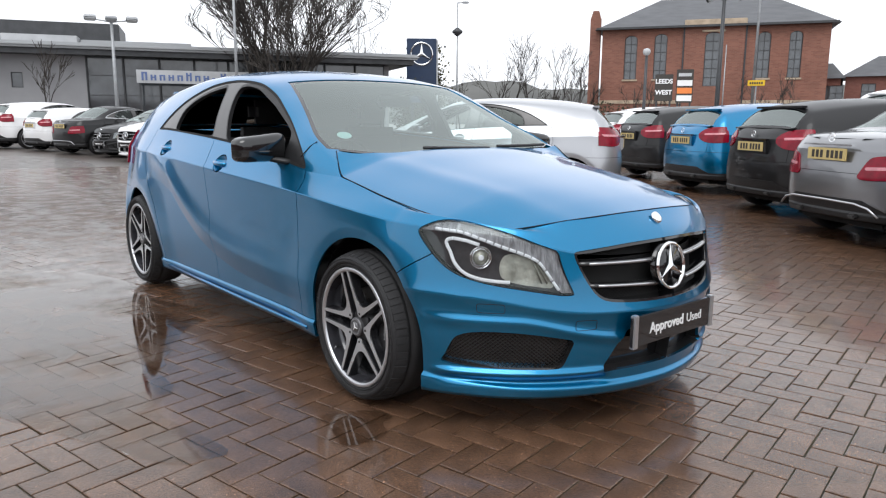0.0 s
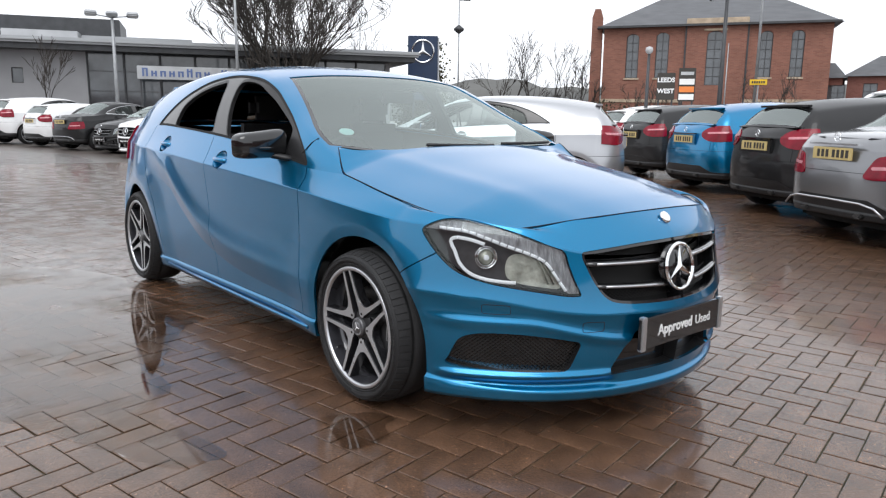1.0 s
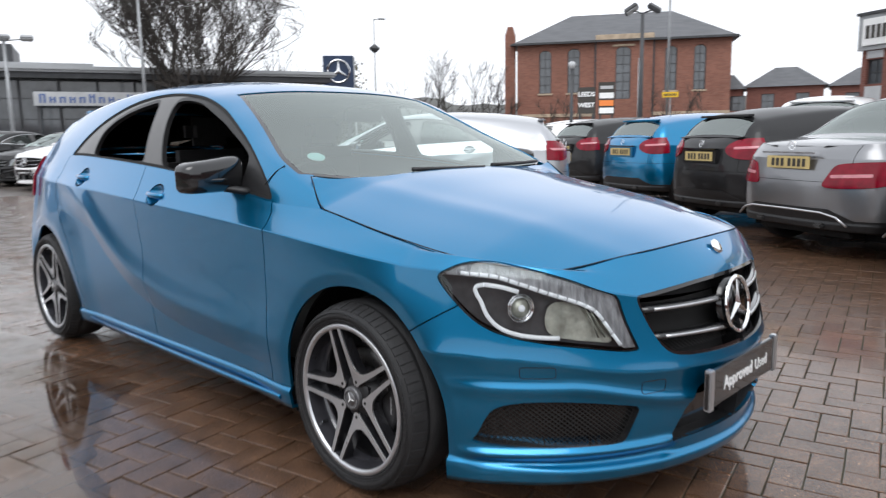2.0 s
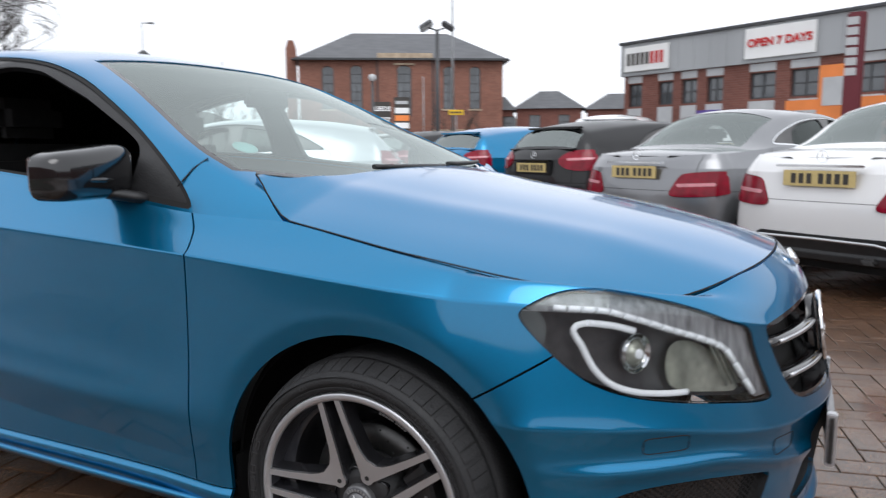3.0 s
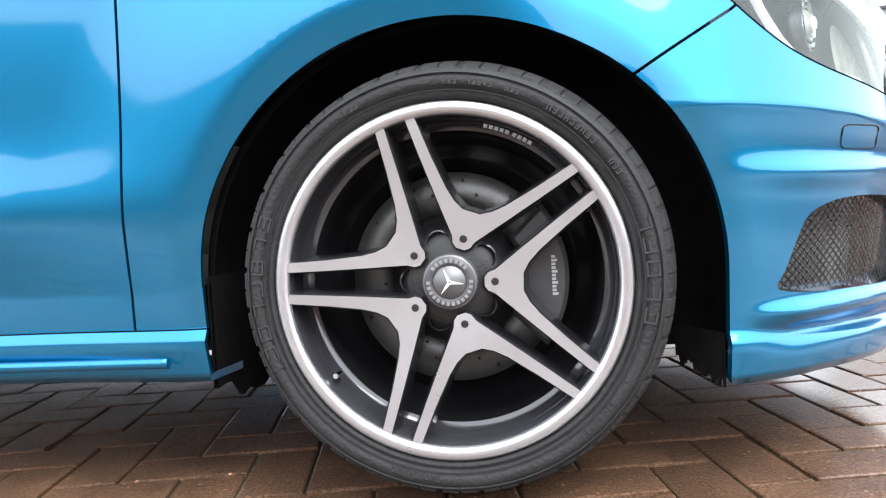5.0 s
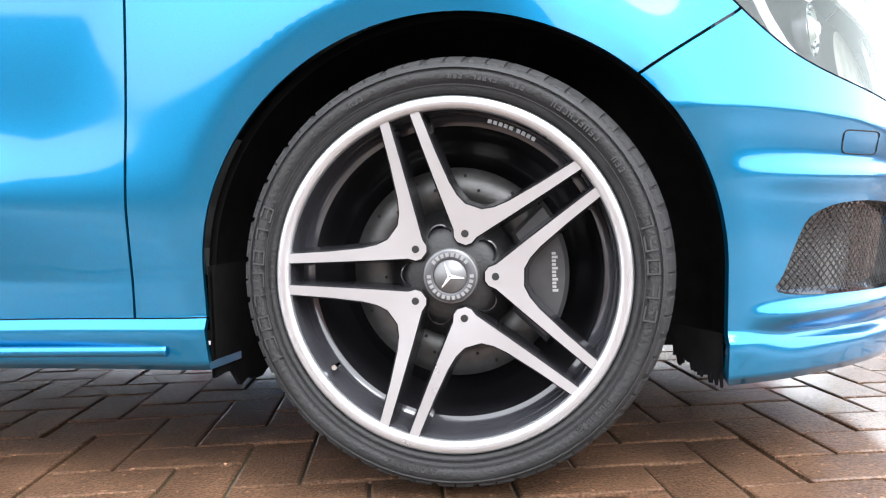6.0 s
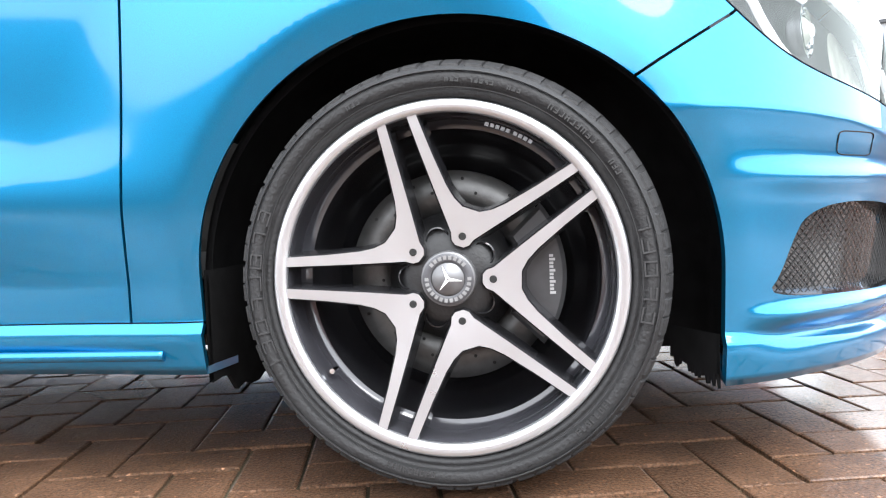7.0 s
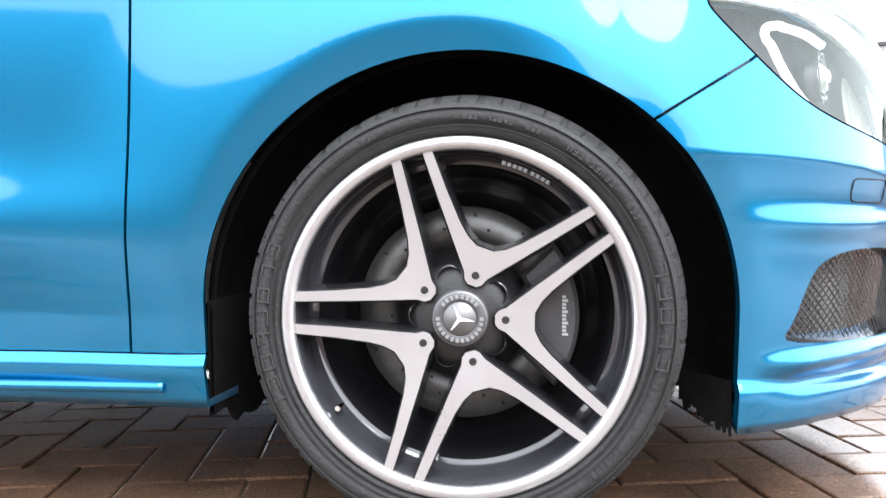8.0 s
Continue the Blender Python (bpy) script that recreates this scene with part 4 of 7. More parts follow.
def on_nose(mesh, angle, z, push=0.0):
    """The point of a nose sheet at an angle round the corner and a height."""
    V = mesh[0]
    s = 1 if V[:, 1].mean() > 0 else -1
    a = radians(angle)
    q = np.stack([np.arctan2(np.abs(V[:, 1]), V[:, 0] - XC) * 0.75, V[:, 2]], 1)
    i = int(np.argmin(((q - np.array([a * 0.75, z])) ** 2).sum(1)))
    o, d = np.array([XC, 0, z]), np.array([math.cos(a), s * math.sin(a), 0])
    n = V[i, 3:]
    t = ((V[i, :3] - o) @ n) / (d @ n)
    return o + d * t + n * push


def arch_liner(at, s, grow=0.0, wide=1.0):
    a = np.concatenate([np.full(6, 0.0), np.linspace(0, math.pi, 50), np.full(6, math.pi)])
    fall = np.concatenate([np.linspace(0.148, 0.01, 6), np.zeros(50), np.linspace(0.01, 0.148, 6)])
    cols = []
    for r, y in ((0.3545, 0.788), (0.366, 0.785), (0.374, 0.77), (0.376, 0.70), (0.374, 0.58), (0.30, 0.575), (0.02, 0.575)):
        r = r + grow
        cols.append(np.stack([at + wide * r * np.cos(a), np.full(62, s * y), 0.312 + r * np.sin(a) - fall], 1))
    P = np.stack(cols, 1)
    V, T = sheet(P)
    return V, T


def half_inner(shell):
    m = arch(arch(shell, 0.004, 0.38, 1.03), -2.699, 0.374)
    for outline, kind in ((HEADLIGHT, 0), (FOG, 0), (GRILLE, 1), (CENTRE_INTAKE, 1)):
        V = m[0]
        q = turn_angle(V) if kind == 0 else V[:, (1, 2)]
        m = cut(m, np.where(V[:, 0] > XC + 0.02, distance(q, outline) - (0.035 if outline is HEADLIGHT else 0.0), 1.0))[1]
    return m


LAMP_DARK = varied(mat("dark_lamp_housing", (0.10, 0.10, 0.105), 0.35, 0.5), 30, 0.2)
LAMP_WHITE = mat("white_light_guide", (0.85, 0.87, 0.9), 0.25, 0, 0.5, 0.2)
BROW = varied(mat("ribbed_lamp_brow", (0.42, 0.43, 0.45), 0.28, 0.6, 0.6), 25, 0.45, 0.5, 60, stretch=(3, 3, 0.6))
REFLECTOR = varied(mat("lamp_reflector", (0.5, 0.51, 0.44), 0.28, 0.5), 30, 0.3, 0.3, 24)


def smooth_line(pts, n=28):
    t = np.linspace(0, 1, len(pts))
    u = np.linspace(0, 1, n)
    P = np.array(pts, float)
    fs = [fair(*zip(t, P[:, k])) for k in range(P.shape[1])]
    return [tuple(float(f(v)) for f in fs) for v in u]


def headlight(car, mesh, s):
    lens = panel("headlight", mesh, LENS, car, "clear headlamp with white light strip", 0)
    lens.visible_shadow = False
    panel("lamp_seal", edge_band(mesh, 0.012), PLASTIC, lens, "", 0)
    panel("housing_wall", edge_band(mesh, 0.016), LAMP_DARK, lens, "", 0)
    V = mesh[0].copy()
    # the lamp's inside is built along one inward direction
    V[:, 3:] = V[:, 3:] * np.array([0.3, 0.3, 0.0]) + np.array([0.66, s * 0.74, 0.1])
    V[:, 3:] /= np.linalg.norm(V[:, 3:], axis=1, keepdims=True)
    mesh = (V, mesh[1])
    P = lambda a, z, d: on_nose(mesh, a, z, d)
    hook = [P(a, z, -0.022) for a, z in smooth_line([(70.5, 0.722), (72, 0.717), (72.4, 0.706), (71.3, 0.681), (69.3, 0.632), (66.5, 0.6), (62.2, 0.583), (58, 0.577), (55, 0.575)])]
    part("light_guide", bmesh_rod(hook, 0.0066, 8), LAMP_WHITE, lens, "bright hooked light guide")
    part("light_guide", bmesh_rod([P(a, z, -0.022) for a, z in smooth_line([(70.5, 0.722), (67, 0.716), (63.5, 0.703)], 8)], 0.0068, 8), LAMP_WHITE, lens)
    # the brow of lamp segments
    brow = ((76.5, 0.768), (74.4, 0.766), (69.2, 0.762), (63.4, 0.741), (57.5, 0.714), (53.3, 0.696), (47.7, 0.663), (43.9, 0.60), (41.6, 0.56))
    f = fair(*[(-a, z) for a, z in brow])
    ang = np.degrees(np.arctan2(np.abs(V[:, 1]), V[:, 0] - XC))
    q2 = np.stack([np.radians(ang) * 0.75, V[:, 2]], 1)
    band = cut(mesh, np.minimum(V[:, 2] - (f(-ang) - 0.022), -distance(q2, HEADLIGHT) - 0.004))[1]
    low = cut(mesh, V[:, 2] - (f(-ang) - 0.012))[0]
    panel("housing", pushed(low, -0.055), LAMP_DARK, lens, "", 0)
    LV = low[0]
    la = np.degrees(np.arctan2(np.abs(LV[:, 1]), LV[:, 0] - XC))
    bowl_line = [(radians(a) * 0.75, z) for a, z in ((57.5, 0.585), (58.2, 0.63), (57, 0.672), (53, 0.672), (48, 0.64), (44, 0.585), (42.5, 0.548), (48, 0.556), (54, 0.568))]
    dish, _ = cut(low, distance(np.stack([np.radians(la) * 0.75, LV[:, 2]], 1), chaikin(bowl_line, 2)))
    depth = 0.030 + 0.018 * np.cos(np.radians((np.degrees(np.arctan2(np.abs(dish[0][:, 1]), dish[0][:, 0] - XC)) - 50) * 9))
    DV = dish[0].copy()
    DV[:, :3] -= DV[:, 3:] * depth[:, None]
    panel("reflector", sheet_normals(DV, dish[1]), REFLECTOR, lens, "pale lamp reflector", 0)
    panel("lamp_brow", pushed(band, -0.012), BROW, lens, "pale ribbed lamp strip", 0.006)
    for k in range(17):
        a0, a1 = 75.5 - k * 2.0, 75.5 - k * 2.0 - 1.7
        A = [P(a, float(f(-a)) - 0.014, -0.010) for a in (a0, a1)]
        part("lamp_segment", bmesh_rod([tuple(A[0]), tuple(A[1])], 0.006, 6), LAMP_WHITE, lens)
    for k in range(6):
        a = 50 - k * 1.5
        part("lamp_rib", bmesh_rod([P(a, 0.665 - k * 0.012, -0.03), P(a - 2, 0.62 - k * 0.012, -0.03), P(a - 3.5, 0.57, -0.03)], 0.0028, 6), REFLECTOR, lens)
    # projector and reflector bowls
    for a, z, r, mt, d in ((63.0, 0.658, 0.040, CHROME, -0.034),):
        c = Vector(P(a, z, d))
        dirn = Vector((0.86, s * 0.5, 0.06)).normalized()
        m = Matrix.Translation(c) @ dirn.to_track_quat("Z", "Y").to_matrix().to_4x4()
        dish = [(r, 0.004), (r * 0.93, 0.006), (r * 0.86, -0.01), (r * 0.6, -0.02), (0.0001, -0.024)] if mt is CHROME else [(r, -0.012), (r * 0.85, -0.013), (r * 0.5, -0.021), (0.0001, -0.025)]
        bowl = part("lamp_bowl", lathe(bmesh.new(), dish, 32, m), mt, lens, "", True)
        if mt is CHROME:
            part("projector_lens", lathe(bmesh.new(), [(0.0001, 0.012), (r * 0.35, 0.009), (r * 0.6, 0.0), (r * 0.68, -0.012)], 24, m), REFLECTOR, bowl, "", True)
            part("bulb_glow", lathe(bmesh.new(), [(0.0001, 0.016), (r * 0.22, 0.014), (r * 0.3, 0.006)], 16, m), LAMP_WHITE, bowl)
            part("projector_ring", lathe(bmesh.new(), [(r * 0.66, -0.004), (r * 0.7, 0.004), (r * 0.8, 0.004), (r * 0.84, -0.006)], 32, m), CHROME, bowl, "", True)
    return lens


def washer_flap(bumper, mesh, s, a, z, wide, tall):
    """A thin dark rod that imitates the shaded shut line of a small bumper flap."""
    line = []
    for k in range(25):
        q = 2 * math.pi * k / 24
        u, v = [math.copysign(abs(c) ** 0.3, c) for c in (math.cos(q), math.sin(q))]
        line.append(tuple(on_nose(mesh, a + wide * u, z + tall * v, 0.0004)))
    part("flap_joint", bmesh_rod(line, 0.0011, 5), DARK, bumper, "thin dark rod for the shade in a washer flap's joint")


def arch_flap(car, s):
    """A ragged black rubber flap that hangs behind the front edge of the wheel arch."""
    rng = random.Random(12)
    bm = bmesh.new()
    n = 30
    rows = [[], []]
    for k in range(n + 1):
        f = k / n
        x, y = 0.318 + 0.048 * f, s * (0.70 + 0.09 * f)
        low = 0.172 - 0.020 * f + rng.uniform(-0.011, 0.011)
        for j, off in enumerate((0.0, 0.004)):
            rows[j].append((bm.verts.new((x + off, y, 0.22)), bm.verts.new((x + off, y, low + 0.02)), bm.verts.new((x + off, y, low))))
    for a, b in zip(rows[0], rows[0][1:]):
        for j in range(2):
            bm.faces.new((a[j], b[j], b[j + 1], a[j + 1]))
    for a, b in zip(rows[1], rows[1][1:]):
        for j in range(2):
            bm.faces.new((a[j + 1], b[j + 1], b[j], a[j]))
    for (a, b), (c, d) in zip(zip(rows[0], rows[0][1:]), zip(rows[1], rows[1][1:])):
        bm.faces.new((a[2], b[2], d[2], c[2]))
    part("arch_flap", bm, LINER, car, "ragged black rubber arch flap")
    bm = bmesh.new()
    front, back = [], []
    for k in range(13):
        y = s * (0.46 + k * 0.029)
        low = 0.124 + rng.uniform(0, 0.014) + 0.03 * (k > 9)
        front.append((bm.verts.new((-0.367, y, 0.33)), bm.verts.new((-0.367, y, low))))
        back.append((bm.verts.new((-0.374, y, 0.33)), bm.verts.new((-0.374, y, low))))
    for f0, f1, b0, b1 in zip(front, front[1:], back, back[1:]):
        bm.faces.new((f0[0], f1[0], f1[1], f0[1]))
        bm.faces.new((b0[1], b1[1], b1[0], b0[0]))
        bm.faces.new((f0[1], f1[1], b1[1], b0[1]))
    bmesh.ops.recalc_face_normals(bm, faces=bm.faces)
    part("arch_flap", bm, LINER, car, "black rubber flap behind the wheel")


def intake_mesh(car, mesh):
    """A diamond mesh that fills a side intake."""
    s = 1 if mesh[0][:, 1].mean() > 0 else -1
    bm_all = bmesh.new()
    lo, hi = FOG.min(0), FOG.max(0)
    pts_v, faces = [], []
    pitch, hw = 0.0172, 0.0017
    for direction in (1, -1):
        for k in range(-70, 90):
            run = []
            for t in np.linspace(lo[1], hi[1], 16):
                p = lo[0] + k * pitch + direction * (t - lo[1]) * 1.25
                if distance(np.array([[p, t]]), FOG)[0] < 0.002:
                    run.append((p, t))
            if len(run) > 1:
                prev = None
                for p, t in run:
                    c = on_nose(mesh, math.degrees(p / 0.75), t)
                    e = on_nose(mesh, math.degrees((p + hw) / 0.75), t) - c
                    e = e / max(np.linalg.norm(e), 1e-9) * hw
                    a, b = bm_all.verts.new(c - e), bm_all.verts.new(c + e)
                    if prev:
                        bm_all.faces.new((prev[0], prev[1], b, a))
                    prev = (a, b)
    part("intake_mesh", bm_all, DARK, car, "black diamond mesh")


def grille_parts(car, mesh):
    g = new("grille")
    g.parent = car
    g["label"] = "black grille with twin silver bars"
    back = pushed(mesh, -0.07)
    panel("grille_back", joined(back, flipped(back)), DARK, g, "", 0)
    band = edge_band(mesh, 0.07)
    panel("grille_reveal", joined(band, flipped(band)), GLOSS_BLACK, g, "", 0)
    frame_in = cut(mesh, distance(mesh[0][:, (1, 2)], GRILLE) + 0.010)[1]
    fr = pushed(frame_in, -0.006)
    panel("grille_frame", joined(fr, flipped(fr)), GLOSS_BLACK, g)
    V = mesh[0]

    def at(y, z, push):
        i = int(np.argmin((V[:, 1] - y) ** 2 + (V[:, 2] - z) ** 2))
        n = V[i, 3:]
        x = V[i, 0] - ((y - V[i, 1]) * n[1] + (z - V[i, 2]) * n[2]) / n[0]
        return np.array([x, y, z]) + n * push
    for s in (-1, 1):
        for z0, z1, y1 in ((0.632, 0.638, 0.412), (0.546, 0.560, 0.384)):
            ys = np.linspace(0.07, y1, 10)
            zz = np.linspace(z0, z1, 10)
            pts = [at(y, z, -0.020) * np.array([1, s, 1]) for y, z in zip(ys, zz)]
            sl = part("slat", bmesh_rod(pts, 0.020, 10, 0.62), GLOSS_BLACK, g, "gloss black grille bar")
            pts = [at(y, z - 0.001, -0.003) * np.array([1, s, 1]) for y, z in zip(ys[1:-1], zz[1:-1])]
            part("slat_trim", bmesh_rod(pts, 0.005, 8, 1.0), ALLOY, sl, "silver trim strip")
    # honeycomb behind the bars
    bm = bmesh.new()
    for s in (-1, 1):
        for k in range(-14, 60):
            for direction in (1, -1):
                run = []
                for t in np.linspace(0.51, 0.565, 5):
                    y = k * 0.016 + direction * (t - 0.51) * 1.3
                    if y > 0 and distance(np.array([[y, t]]), GRILLE)[0] < -0.008:
                        run.append(at(y, t, -0.045) * np.array([1, s, 1]))
                for a, b in zip(run, run[1:]):
                    dz = np.array([0, 0.0018, 0])
                    bm.faces.new([bm.verts.new(p) for p in (a - dz, a + dz, b + dz, b - dz)])
    part("grille_mesh", bm, PLASTIC, g, "black honeycomb mesh")
    m = Matrix.Translation((0.868, 0, 0.6)) @ pose(0, 0, 0, 90, 0, 90) @ pose(0, 0, 0, -8, 0, 0)
    part("star_disc", lathe(bmesh.new(), [(0.0001, -0.006), (0.082, -0.01), (0.088, -0.03)], 40, m), GLOSS_BLACK, g, "", True)
    star_badge("grille_star", 0.084, m, g)


REAR_GLASS = (-3.045, -3.235)
SALOON = False


def upper(car, paint_mat):
    cab = sheet(cabin(), (-1.5, 0, 0.9))
    V = cab[0]
    base = lambda y: -0.2 - 0.215 * (np.abs(y) / 0.70) ** 2.2
    head = lambda y: -1.085 - 0.03 * (np.abs(y) / 0.6) ** 2
    margin = fair((-1.3, 0.125), (-1.1, 0.118), (-0.975, 0.1), (-0.725, 0.055), (-0.5, 0.016), (-0.4, 0.012), (-0.1, 0.012))
    win, cab = inside(cab, WINDOW, (0, 2))
    seam = fair((-0.46, 0.66), (-0.42, 0.668), (-0.375, 0.693), (-0.3, 0.739), (-0.24, 0.759), (-0.1, 0.765))
    cowl, cab = cut(cab, np.maximum(base(cab[0][:, 1]) - 0.0 - cab[0][:, 0], cab[0][:, 1] - seam(cab[0][:, 0])))
    wsf = lambda V, g: np.maximum(np.maximum(V[:, 1] - EDGE_Y(V[:, 0]) + margin(V[:, 0]), V[:, 0] - base(V[:, 1])), head(V[:, 1]) - V[:, 0]) + g
    screen, cab = cut(cab, wsf(cab[0], 0.0))
    rw = lambda V: np.maximum(np.maximum(V[:, 1] - EDGE_Y(V[:, 0]) + 0.05, V[:, 0] - REAR_GLASS[0]), REAR_GLASS[1] - V[:, 0])
    rear, cab = cut(cab, rw(cab[0]))
    panel("roof", joined(cab, flipped(cab)), paint_mat, car, "", 0.012)
    liner = pushed(cab, -0.02)
    panel("headlining", joined(liner, flipped(liner)), INTERIOR, car, "", 0)
    clear, frit = cut(screen, wsf(screen[0], 0.022))
    clear, frit = pushed(clear, -0.004), pushed(frit, -0.004)
    ws = panel("windscreen", joined(clear, flipped(clear)), GLASS, car, "green-tinted windscreen with a pale disc", 0)
    ws.visible_shadow = False
    panel("windscreen_border", joined(frit, flipped(frit)), GLOSS_BLACK, ws, "", 0)
    rear = pushed(rear, -0.004)
    panel("rear_window", joined(rear, flipped(rear)), GLASS_REAR, car, "", 0)
    cowl = pushed(cowl, -0.032)
    panel("cowl", joined(cowl, flipped(cowl)), PLASTIC, car, "", 0)
    OPEN_F = crisp([(-1.335, 1.017), (-1.365, 1.1), (-1.395, 1.2), (-1.402, 1.292), (-1.35, 1.306), (-1.26, 1.302), (-1.157, 1.283), (-0.953, 1.2), (-0.783, 1.112), (-0.70, 1.062), (-0.705, 0.958), (-1.0, 0.988)])
    OPEN_R = crisp([(-2.13, 1.062), (-2.085, 1.178), (-1.98, 1.232), (-1.88, 1.262), (-1.747, 1.287), (-1.6, 1.305), (-1.558, 1.307), (-1.54, 1.2), (-1.525, 1.035), (-1.8, 1.05)])
    for flip in (True, False):
        q = flipped if flip else (lambda m: m)
        _, fr = inside(win, OPEN_F, (0, 2))
        open_r, fr = inside(fr, OPEN_R, (0, 2))
        fr = pushed(fr, -0.006)
        # From the middle pillar back the trim is greyed to imitate reflected sky.
        dark, pale = cut(fr, np.minimum(np.minimum(distance(fr[0][:, (0, 2)], OPEN_F) - 0.012, distance(fr[0][:, (0, 2)], OPEN_R) - 0.012), -1.32 - fr[0][:, 0]))
        panel("window_frame", q(dark), PLASTIC, car, "black window frame", 0.02)
        panel("pillar_trim", q(pale), FRAME_SKY_GREY, car, "gloss black pillar trim with sky reflection in its grey", 0.02)
        rg = panel("rear_door_glass", q(pushed(open_r, -0.014)), GLASS_DARK, car, "dark rear door glass", 0)
        ring, _ = cut(fr, distance(fr[0][:, (0, 2)], WINDOW) * -1 - 0.012)
        panel("window_seal", q(pushed(ring, 0.003)), CHROME if SALOON else DARK, car, "", 0)


# Gloss black trim, its colour raised to grey for the sky it reflects.
FRAME_SKY_GREY = varied(mat("sky_greyed_black_trim", (0.05, 0.048, 0.047), 0.3, 0.0, 0.35), 6, 0.2)


def mirror_shell(s):
    """A door mirror: a rounded housing, wider than it is deep."""
    bm = bmesh.new()
    bmesh.ops.create_uvsphere(bm, u_segments=40, v_segments=24, radius=1.0)
    for v in bm.verts:
        x, y, z = v.co
        r = max(1e-6, (abs(x) ** 3.6 + abs(y) ** 5 + abs(z) ** 5) ** 0.21)
        x, y, z = x / r, y / r, z / r
        if x < 0:
            x *= 0.25
        taper = 1 - 0.20 * (y * 0.5 + 0.5)
        groove = 1 - 0.035 * math.exp(-((z + 0.35) / 0.06) ** 2)
        v.co = (x * 0.078 * groove, s * y * 0.130 * groove, z * (0.066 * taper if z > 0 else 0.058) + 0.008 * (1 - y) * (z > 0))
    return bm


def extras(car, paint_mat):
    for s in (-1, 1):
        m = Matrix.Translation((-0.745, s * 0.898, 0.995)) @ pose(0, 0, 0, 0, 0, s * -8)
        mir = part("door_mirror", mirror_shell(s), GLOSS_BLACK, car, "black door mirror with indicator slit", True)
        mir.data.transform(m)
        part("mirror_arm", bmesh_rod([(-0.655, s * 0.768, 0.934), (-0.675, s * 0.795, 0.940), (-0.70, s * 0.83, 0.948), (-0.725, s * 0.875, 0.958)], 0.030, 12, 0.5), PLASTIC, mir)
        part("indicator", bmesh_rod([(-0.690, s * 0.83, 0.985), (-0.664, s * 0.89, 0.985), (-0.673, s * 0.96, 0.987), (-0.71, s * 1.012, 0.99)], 0.006), GLOSS_BLACK, mir)
        block("mirror_glass", (-0.782, -0.772, min(s * 0.81, s * 1.0), max(s * 0.81, s * 1.0), 0.958, 1.04), CHROME, mir, "", 0.004)
    # wipers
    for y0, y1 in ((0.12, -0.27), (0.62, 0.2)):
        pts = []
        for k in range(8):
            y = y0 + (y1 - y0) * k / 7
            x = -0.27 - 0.13 * (abs(y) / 0.7) ** 2.2 - 0.02 * k / 7
            pts.append((x, y, float(ROOF_Z(x) - (ROOF_Z(x) - EDGE_Z(x)) * (abs(y) / EDGE_Y(x)) ** 2.5) + 0.008))
        part("wiper", bmesh_rod(pts, 0.008), PLASTIC, car, "black wiper blade")
    # pale disc on the screen
    x, y = -0.512, -0.572
    zf = lambda x, y: float(ROOF_Z(x) - (ROOF_Z(x) - EDGE_Z(x)) * (abs(y) / EDGE_Y(x)) ** 2.5)
    nrm = Vector((-(zf(x + 0.02, y) - zf(x - 0.02, y)) / 0.04, -(zf(x, y + 0.02) - zf(x, y - 0.02)) / 0.04, 1)).normalized()
    m = Matrix.Translation(Vector((x, y, zf(x, y))) - nrm * 0.007) @ nrm.to_track_quat("Z", "Y").to_matrix().to_4x4()
    part("screen_disc", lathe(bmesh.new(), [(0.0001, 0.0005), (0.034, 0.0005), (0.034, -0.001)], 32, m), mat("pale_disc", (0.5, 0.68, 0.68), 0.5), car, "pale round screen disc")
    # bonnet badge
    m = Matrix.Translation((0.795, 0, 0.775)) @ pose(0, 0, 0, 0, 55, 0)
    part("bonnet_badge", lathe(bmesh.new(), [(0.0001, 0.006), (0.018, 0.005), (0.023, 0.003), (0.024, -0.004)], 32, m), CHROME, car, "small round silver badge", True)
    # plates
    pl = block("front_plate", (0.888, 0.903, -0.265, 0.265, 0.333, 0.446), GLOSS_BLACK, car, "black plate with white words Approved Used", 0.003, None)
    for y in (-0.262, 0.236):
        block("plate_clip", (0.886, 0.9075, y, y + 0.026, 0.327, 0.452), ALLOY, pl, "silver plate clip", 0.003)
    for text, y, w in (("Approved", -0.165, 0.054), ("Used", 0.073, 0.050)):
        c = bpy.data.curves.new("plate_text", "FONT")
        c.body, c.size, c.extrude = text, w, 0.001
        c.offset = 0.0012 if text == "Approved" else 0.0
        ob = new("plate_text", c)
        dg = bpy.context.evaluated_depsgraph_get()
        me = bpy.data.meshes.new_from_object(ob.evaluated_get(dg))
        bpy.data.objects.remove(ob)
        me.transform(Matrix.Translation((0.9045, y, 0.373)) @ pose(0, 0, 0, 90, 0, 90))
        me.materials.clear()
        me.materials.append(WHITE_MARK)
        mesh_ob("plate_text", me, pl)
    dz = -0.03 if SALOON else -0.02
    rp = block("rear_plate", (-3.408, -3.397, -0.26, 0.26, 0.795 + dz, 0.905 + dz), PLATE_YELLOW, car, "yellow rear plate", 0.003)
    for k in range(7):
        y0 = -0.215 + k * 0.058 + (0.028 if k > 3 else 0)
        block("plate_bar", (-3.4105, -3.407, y0, y0 + 0.036, 0.815 + dz, 0.885 + dz), BAR_DARK, rp)
    if not SALOON:
        block("plate_recess", (-3.398, -3.3, -0.33, 0.33, 0.765 + dz, 0.925 + dz), paint_mat, car, "", 0.012)
    block("tailgate_bar", (-3.415, -3.36, -0.32, 0.32, 0.928 + dz, 0.945 + dz), CHROME if SALOON else GLOSS_BLACK, car, "tailgate grip strip", 0.005)
    star_badge("rear_star", 0.04, Matrix.Translation((-3.365, 0, 1.0 + dz)) @ pose(0, 0, 0, 90, 0, -90), car)
